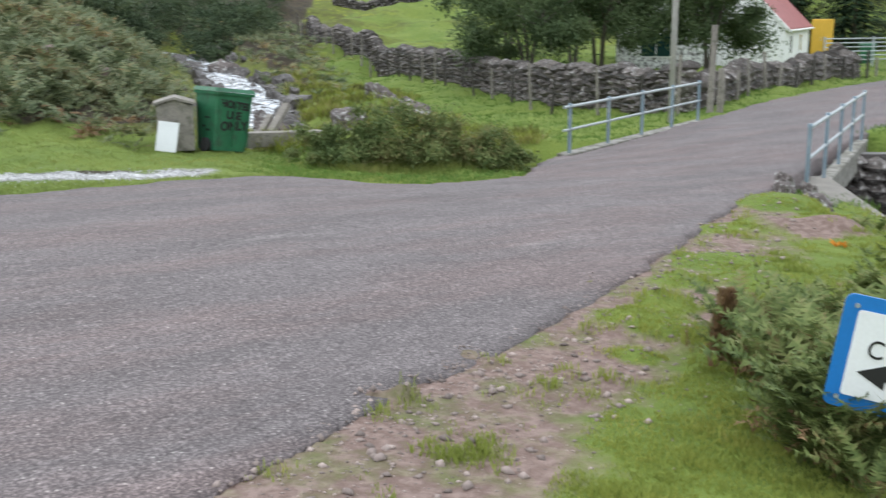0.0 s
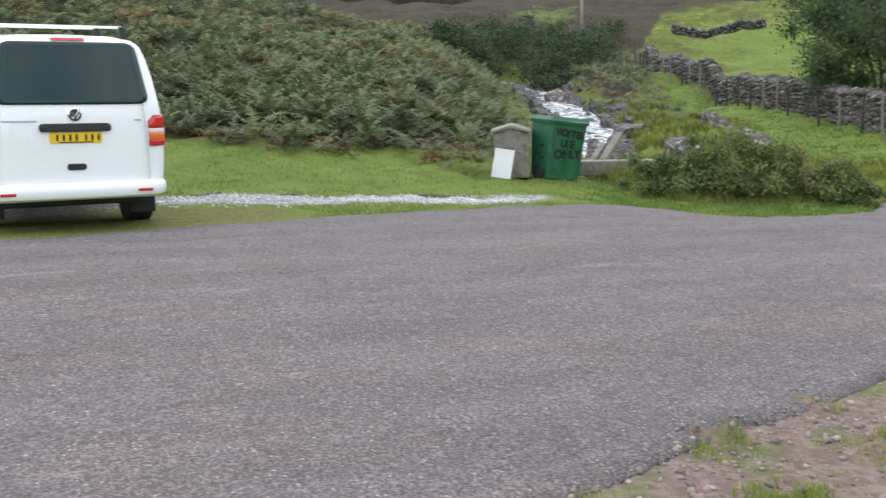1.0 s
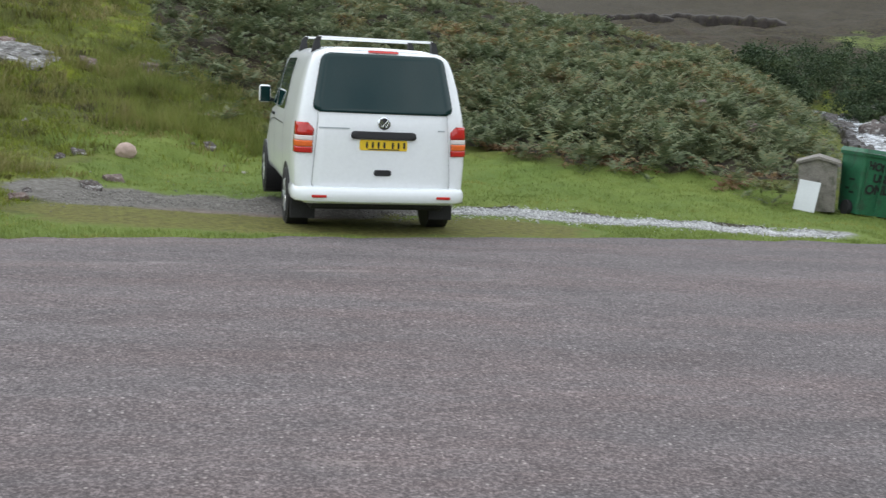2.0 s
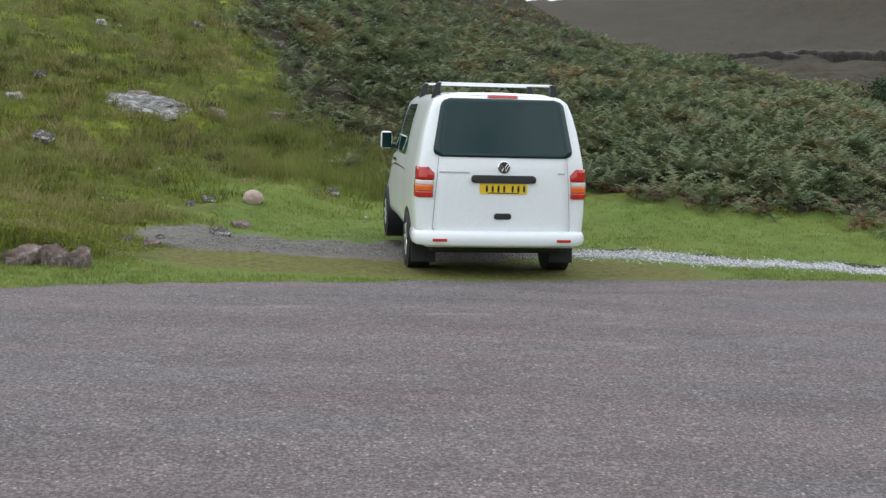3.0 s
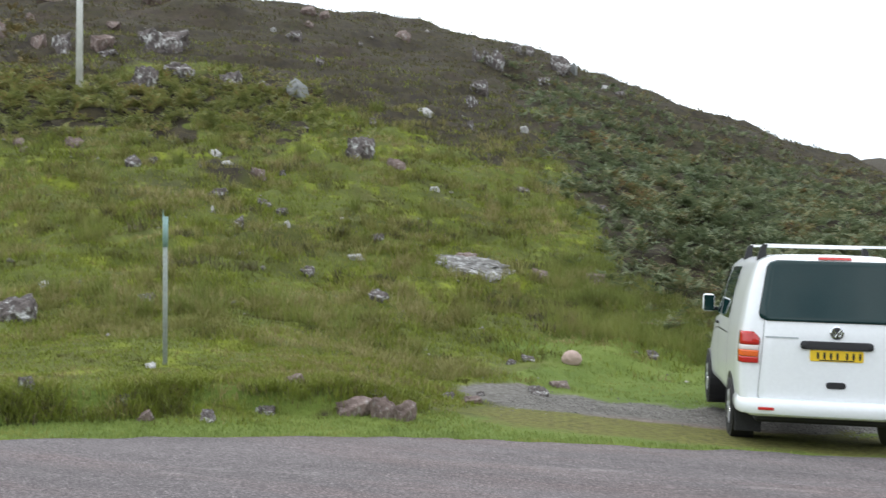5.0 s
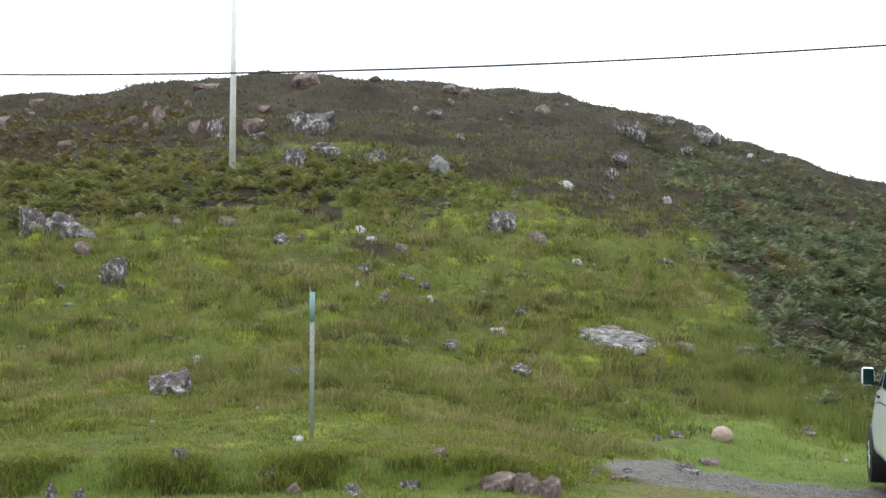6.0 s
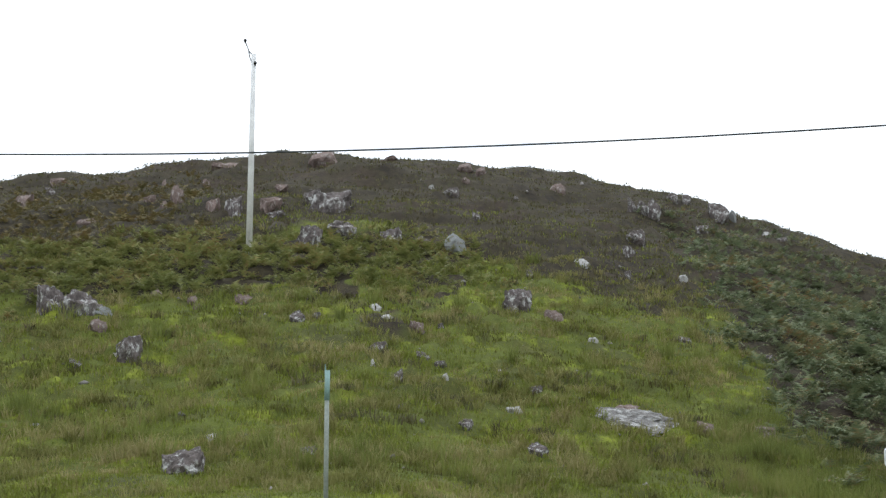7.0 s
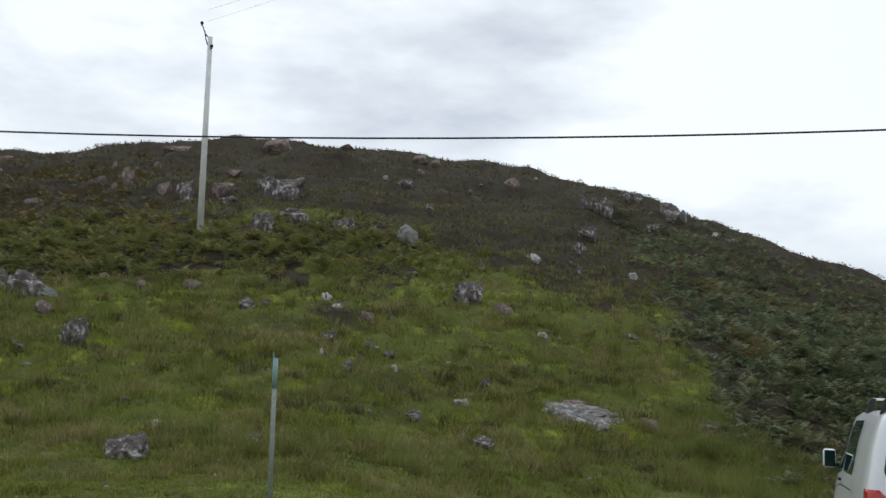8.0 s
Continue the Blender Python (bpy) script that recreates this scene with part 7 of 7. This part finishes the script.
def build_bracken():
    rng = np.random.default_rng(3)
    bracken_stand("bracken", rng, 9500, (-14, 28), (17.5, 36), 5, (0.42, 0.82), 9, 0.44, 0.075, "bracken", "dense olive green and rusty bracken on the bank")
    bracken_stand("bracken", rng, 23000, (-14, 36), (34, 95), 5, (0.36, 0.70), 4, 0.60, 0.14, "slope_bracken", "bracken covering the upper slope")
    bracken_stand("bracken", rng, 13000, (-56, -19), (31, 44), 4, (0.30, 0.60), 5, 0.52, 0.12, "hill_bracken", "yellow-green bracken round a pole on the hill")
    bracken_stand("bracken", rng, 6000, (-56, -34), (42, 76), 4, (0.35, 0.62), 4, 0.6, 0.14, "brown_bracken", "browning bracken spread over the shoulder of the hill")
    # dead fronds lying along the foot of the bank
    x, y, d = polar(rng, 380, (-3, 27), (18.5, 24))
    inner = bracken_cover(x * 1.035, y * 1.035) > 0.5
    keep = inner & (bracken_cover(x * 0.97, y * 0.97) < 0.5)
    x, y = x[keep], y[keep]
    v, f = fronds(x, y, lie(x, y), 6, rng.uniform(0.25, 0.6, len(x)), rng, 7, 0.4, 0.8)
    stuff("dead_bracken", v, f, V["dead"], "brown dead bracken fronds along the bank foot", "bracken")
    # fern clump by the sign
    cx = np.array([5.24, 5.05, 5.55, 5.31, 4.91, 4.97, 5.55, 4.70, 4.46, 4.21, 4.56, 4.70, 4.06, 4.18, 4.36, 4.62, 4.38])
    cy = np.array([3.24, 2.98, 3.19, 2.89, 2.64, 2.45, 2.84, 2.65, 2.40, 2.20, 2.24, 2.39, 2.02, 1.92, 2.02, 2.52, 2.26])
    low = np.array([0.75, 0.9] + [1.0] * 10 + [0.6] * 3 + [0.95] * 2)
    n = len(cx) * 6
    x, y = np.repeat(cx, 6) + rng.normal(0, 0.13, n), np.repeat(cy, 6) + rng.normal(0, 0.13, n)
    v, f = fronds(x, y, lie(x, y), 9, rng.uniform(0.46, 0.90, n) * np.repeat(low, 6), rng, 22, 0.34, 0.55, 0.04, (0.72, 1.0))
    stuff("fern_clump", v, f, V["near_fern"], "tall clump of green and browning ferns on the verge", "fern")
    v, f = fronds(x + 0.05, y, lie(x, y), 5, rng.uniform(0.35, 0.66, n) * np.repeat(low, 6), rng, 14, 0.28, 0.8, 0.05, (0.55, 1.0))
    stuff("withered_fronds", v, f, V["dead"], "curled brown fronds among the ferns", "fern")
    n = 8 * 24
    x, y = np.repeat(cx[:8], 24) + rng.normal(0, 0.14, n), np.repeat(cy[:8], 24) + rng.normal(0, 0.14, n)
    v, f = blades(x, y, lie(x, y), 7, rng.uniform(0.15, 0.5, n), np.full(n, 0.006), np.full(n, 0.08), rng, 1.1)
    stuff("dry_stalks", v, f, V["dead"], "brown dead stalks among the ferns", "stalks")
    x, y, d = polar(rng, 420, (54, 70), (6, 16))
    off = ((WING[1][0] - WING[0][0]) * (y - WING[0][1]) - (WING[1][1] - WING[0][1]) * (x - WING[0][0])) / 6.55
    keep = (y < x * 0.56 - 0.3) & (off < -0.35) & (wave_noise(x, y, 1.2, 74) > -0.1)
    x, y = x[keep], y[keep]
    v, f = fronds(x, y, lie(x, y), 6, rng.uniform(0.18, 0.42, len(x)), rng, 9, 0.45)
    stuff("bank_ferns", v, f, V["near_fern"], "low ferns and moss on the bank beside the bridge", "fern")
    # a withered seed spire in front of the ferns
    n = 200
    u = rng.random(n)
    x, y = 4.93 + 0.03 * rng.normal(0, 1, n) * (1.3 - u), 3.30 + 0.03 * rng.normal(0, 1, n) * (1.3 - u)
    z = lie(np.full(n, 4.93), np.full(n, 3.30)) + 0.08 + 0.36 * u
    v, f = blades(x, y, z, 3, np.full(n, 0.05), np.full(n, 0.018), np.full(n, 0.03), rng, 1.6)
    stuff("seed_spire", v, f, V["dead"], "brown withered seed spire beside the ferns", "plant")
    # one orange-yellow withered spray
    x, y = 9.3 + rng.normal(0, 0.05, 8), 5.05 + rng.normal(0, 0.05, 8)
    v, f = fronds(x, y, lie(x, y), 5, rng.uniform(0.07, 0.15, 8), rng, 7, 0.6)
    stuff("orange_spray", v, f, V["orange"], "orange-yellow withered leaves on the verge", "leaves")


def leaf_cloud(centres, radii, n, size, rng, flat=0.8):
    """Small bent leaves spread through the outer part of lumpy clumps."""
    k = rng.integers(0, len(centres), n)
    c, r = np.asarray(centres, float)[k], np.asarray(radii, float)[k]
    dirs = rng.normal(size=(n, 3))
    dirs /= np.linalg.norm(dirs, axis=1, keepdims=True)
    p = c + dirs * (r * np.abs(rng.normal(0.55, 0.42, n)))[:, None] * np.array([1, 1, flat])
    a, b = rng.normal(size=(n, 3)), rng.normal(size=(n, 3))
    a /= np.linalg.norm(a, axis=1, keepdims=True)
    b -= a * (a * b).sum(1, keepdims=True)
    b /= np.linalg.norm(b, axis=1, keepdims=True)
    s = (size * rng.uniform(0.6, 1.4, n))[:, None]
    verts = np.stack([p - a * s, p + b * s * 0.45, p + a * s, p - b * s * 0.45], 1).reshape(-1, 3)
    return verts, np.arange(n * 4).reshape(-1, 4)


def limb(bm, pts, r0, r1):
    for i, (a, b) in enumerate(zip(pts, pts[1:])):
        k0, k1 = i / (len(pts) - 1), (i + 1) / (len(pts) - 1)
        rod(bm, a, b, r0 + (r1 - r0) * k0, r0 + (r1 - r0) * k1, 7)


def build_tree(x, y, h, spread, label, seed, leaves, size, name="tree", lift=0.3):
    rng = np.random.default_rng(seed)
    t = thing(name, Matrix.Translation((x, y, z_at(x, y))), label, "tree", "trees behind the wall")
    bm = bmesh.new()
    tops = []
    for s in range(3):
        a = s * 2.1 + rng.uniform(0, 1)
        base = Vector((0.12 * math.cos(a), 0.12 * math.sin(a), -0.2))
        p1 = Vector((0.3 * math.cos(a), 0.3 * math.sin(a), h * 0.3))
        p2 = Vector((0.8 * math.cos(a + 0.3), 0.8 * math.sin(a + 0.3), h * 0.62))
        limb(bm, [base, p1, p2], 0.11, 0.05)
        for q in range(5):
            b = a + rng.uniform(-1.3, 1.3)
            e = Vector((spread * 0.75 * math.cos(b), spread * 0.75 * math.sin(b), h * rng.uniform(lift + 0.1, 0.95)))
            start = p1.lerp(p2, rng.uniform(0.1, 0.9))
            limb(bm, [start, start.lerp(e, 0.5) + Vector((0, 0, 0.2)), e], 0.04, 0.012)
            tops += [e, start.lerp(e, 0.6)]
    part("trunk", bm, M["bark"], t, "dark slender trunk and limbs")
    cs = [tuple(p + Vector(rng.normal(0, 0.25, 3))) for p in tops] + [(rng.normal(0, spread * 0.45), rng.normal(0, spread * 0.45), h * rng.uniform(lift, 1.0)) for _ in range(12)]
    v, f = leaf_cloud(cs, rng.uniform(0.35, 0.95, len(cs)) * spread / 2.6, leaves, size, rng)
    c = stuff("crown", v, f, V["tree_leaf"], "", "")
    c.parent = t
    return t


def build_conifer(x, y, h, r, seed):
    rng = np.random.default_rng(seed)
    t = thing("conifer", Matrix.Translation((x, y, z_at(x, y))), "dark green conifer standing behind a cottage", "tree", "conifers beyond the bridge")
    part("trunk", rod(bmesh.new(), (0, 0, -0.3), (0, 0, h * 0.97), 0.2, 0.03, 8), M["bark"], t)
    n = 5200
    k = rng.random(n)
    z = h * (0.06 + 0.94 * k)
    rad = r * (1 - k) ** 0.8 * (0.55 + 0.45 * np.abs(np.sin(z * 3.3 + rng.uniform(0, 1, n)))) * np.sqrt(rng.random(n))
    a = rng.uniform(0, 6.283, n)
    p = np.stack([rad * np.cos(a), rad * np.sin(a), z - rad * 0.25], 1)
    out = np.stack([np.cos(a), np.sin(a), np.full(n, -0.35)], 1) * rng.uniform(0.25, 0.6, n)[:, None]
    sd = np.stack([-np.sin(a), np.cos(a), np.zeros(n)], 1) * rng.uniform(0.06, 0.14, n)[:, None]
    v = np.stack([p - sd, p + sd, p + out], 1).reshape(-1, 3)
    c = stuff("crown", v, np.arange(n * 3).reshape(-1, 3), V["conifer"], "", "")
    c.parent = t


def build_bush(name, spots, n, size, label, material, category="bush"):
    """A bush of several lumps (x, y, height above ground, radius)."""
    rng = np.random.default_rng(len(label) + n)
    x0, y0 = spots[0][0], spots[0][1]
    z0 = z_at(x0, y0)
    t = thing(name, Matrix.Translation((x0, y0, z0)), label, category)
    cs, rs = [], []
    for x, y, h, r in spots:
        for k in range(16):
            cs.append((x - x0 + rng.normal(0, r * 0.5), y - y0 + rng.normal(0, r * 0.5), z_at(x, y) - z0 + h * rng.uniform(0.05, 0.95) ** 0.8))
            rs.append(r * rng.uniform(0.2, 0.5))
        for k in range(9):
            cs.append((x - x0 + rng.normal(0, r * 0.6), y - y0 + rng.normal(0, r * 0.6), z_at(x, y) - z0 + 0.1 + h * rng.uniform(0.0, 0.25)))
            rs.append(r * rng.uniform(0.3, 0.45))
    v, f = leaf_cloud(cs, rs, n, size, rng)
    c = stuff("foliage", v, f, V[material], "", "")
    c.parent = t
    return t


build_hill_grass()
build_tussocks()
build_verges()
build_bracken()
build_bush("bush", [(10.75, 14.6, 0.7, 0.5), (11.2, 14.4, 0.95, 0.6), (11.7, 14.2, 0.95, 0.6), (12.1, 13.9, 0.7, 0.5), (12.5, 13.5, 0.6, 0.45), (10.5, 15.1, 0.6, 0.4), (12.9, 13.1, 0.45, 0.35)], 46000, 0.032, "green bush with a few brown sprays beside the road", "shrub")
rng = np.random.default_rng(77)
gx = rng.uniform(10.2, 13.4, 420)
gy = 14.75 - 0.55 * (gx - 10.5) + rng.normal(-0.25, 0.35, 420)
off = ~inside_road(gx, gy)
gx, gy = gx[off], gy[off]
v, f = blades(gx, gy, lie(gx, gy), 12, rng.uniform(0.08, 0.22, len(gx)), np.full(len(gx), 0.009), np.full(len(gx), 0.12), rng, 1.1)
stuff("bush_grass", v, f, V["rush"], "long grass growing round the foot of a bush", "grass")
build_bush("bush", [(13.6, 18.3, 0.5, 0.6), (13.0, 18.9, 0.4, 0.5), (12.2, 19.2, 0.4, 0.5)], 4000, 0.05, "low green shrub among rocks on the bank", "shrub")
for k, (x, y, h, r, n) in enumerate(((33.0, 60.0, 1.4, 1.7, 3200), (36.0, 63.0, 1.8, 2.1, 3600), (29.0, 64.0, 1.7, 2.0, 3600), (33.0, 69.0, 2.6, 2.6, 3600), (39.0, 68.0, 2.2, 2.2, 3200), (26.5, 60.0, 1.4, 1.9, 3200), (37.5, 74.0, 2.5, 2.6, 3200), (43.0, 73.0, 2.0, 2.2, 2600), (31.0, 56.0, 1.0, 1.2, 1800), (47.0, 78.0, 1.7, 2.2, 1500), (51.5, 84.5, 1.9, 2.4, 1500), (44.5, 83.0, 2.2, 2.5, 1500), (24.5, 56.0, 1.3, 1.7, 3000), (22.5, 52.0, 1.1, 1.4, 2400))):
    build_bush("gorse_bush", [(x, y, h, r), (x + r * 0.8, y + 0.4, h * 0.8, r * 0.8)], n * 2, 0.085, "dark green gorse bush on the stream bank", "gorse")
build_tree(32.9, 32.4, 5.6, 3.3, "small broadleaf tree with a spreading crown behind a wall", 31, 30000, 0.08, lift=0.2)
build_tree(37.2, 32.2, 6.4, 3.0, "bushy broadleaf tree standing before a stone outhouse", 32, 34000, 0.08, lift=0.2)
build_tree(38.7, 27.4, 6.6, 3.6, "dense broadleaf tree partly hiding a white cottage", 33, 56000, 0.08, lift=0.12)
build_tree(40.5, 36.8, 6.5, 3.4, "broadleaf tree behind the dry-stone wall", 34, 26000, 0.085, lift=0.15)
build_tree(46.0, 47.0, 7.0, 4.0, "broadleaf tree on the field behind the wall", 35, 12000, 0.13)
for k in range(13):
    build_conifer(66 + 3.4 * (k % 7) + 2 * math.sin(k * 2.3), 44 - 2.6 * (k % 7) + 6.5 * (k // 7) + 1.5 * math.sin(k * 1.7), 9 + 2.5 * math.sin(k * 1.3), 3.3, 50 + k)
stone_wall("dry_stone_wall", "dry-stone wall of grey field stones edging a field", WALL_LINE, 1.5, 0.25, 290)
stone_wall("field_wall", "low tumbled dry-stone wall along the top of a field", [(61.0, 86.6), (63.6, 85.2), (66.4, 84.0), (68.6, 82.4)], 1.1, 0.30, 24)
stone_wall("abutment_wall", "dark masonry wall of the bridge abutment above the stream", [(18.9, 11.2), (19.85, 10.3), (21.0, 9.2), (23.6, 6.6)], 2.2, 0.30, 200, foot=-3.15, rough=0.1)
stone_wall("roadside_wall", "dark rubble wall behind leaning fence posts", [(26.0, 18.75), (30.0, 20.4), (36.0, 22.1), (44.0, 23.8), (47.5, 26.6)], 1.05, 0.30, 200)
# dark backing block added behind the abutment stones to darken their gaps
bm = bmesh.new()
box(bm, (7.2, 0.3, 2.3), (0, 0, 0), Matrix.Translation((21.4, 9.15, -2.2)) @ Matrix.Rotation(math.atan2(-4.6, 4.7), 4, "Z"), 0.02)
tagged(part("abutment_backing", bm, M["wet_rock"], None), "dark backing block added behind the bridge abutment stones", "wall", kind="structure")
bm = bmesh.new()
box(bm, (4.2, 0.6, 0.14), (0, 0, 0), Matrix.Translation((22.5, 7.75, -0.95)) @ Matrix.Rotation(math.atan2(-4.6, 4.7), 4, "Z"), 0.03)
tagged(part("coping", bm, M["pale_concrete"], None), "grey concrete coping on the bridge abutment", "coping", kind="structure")
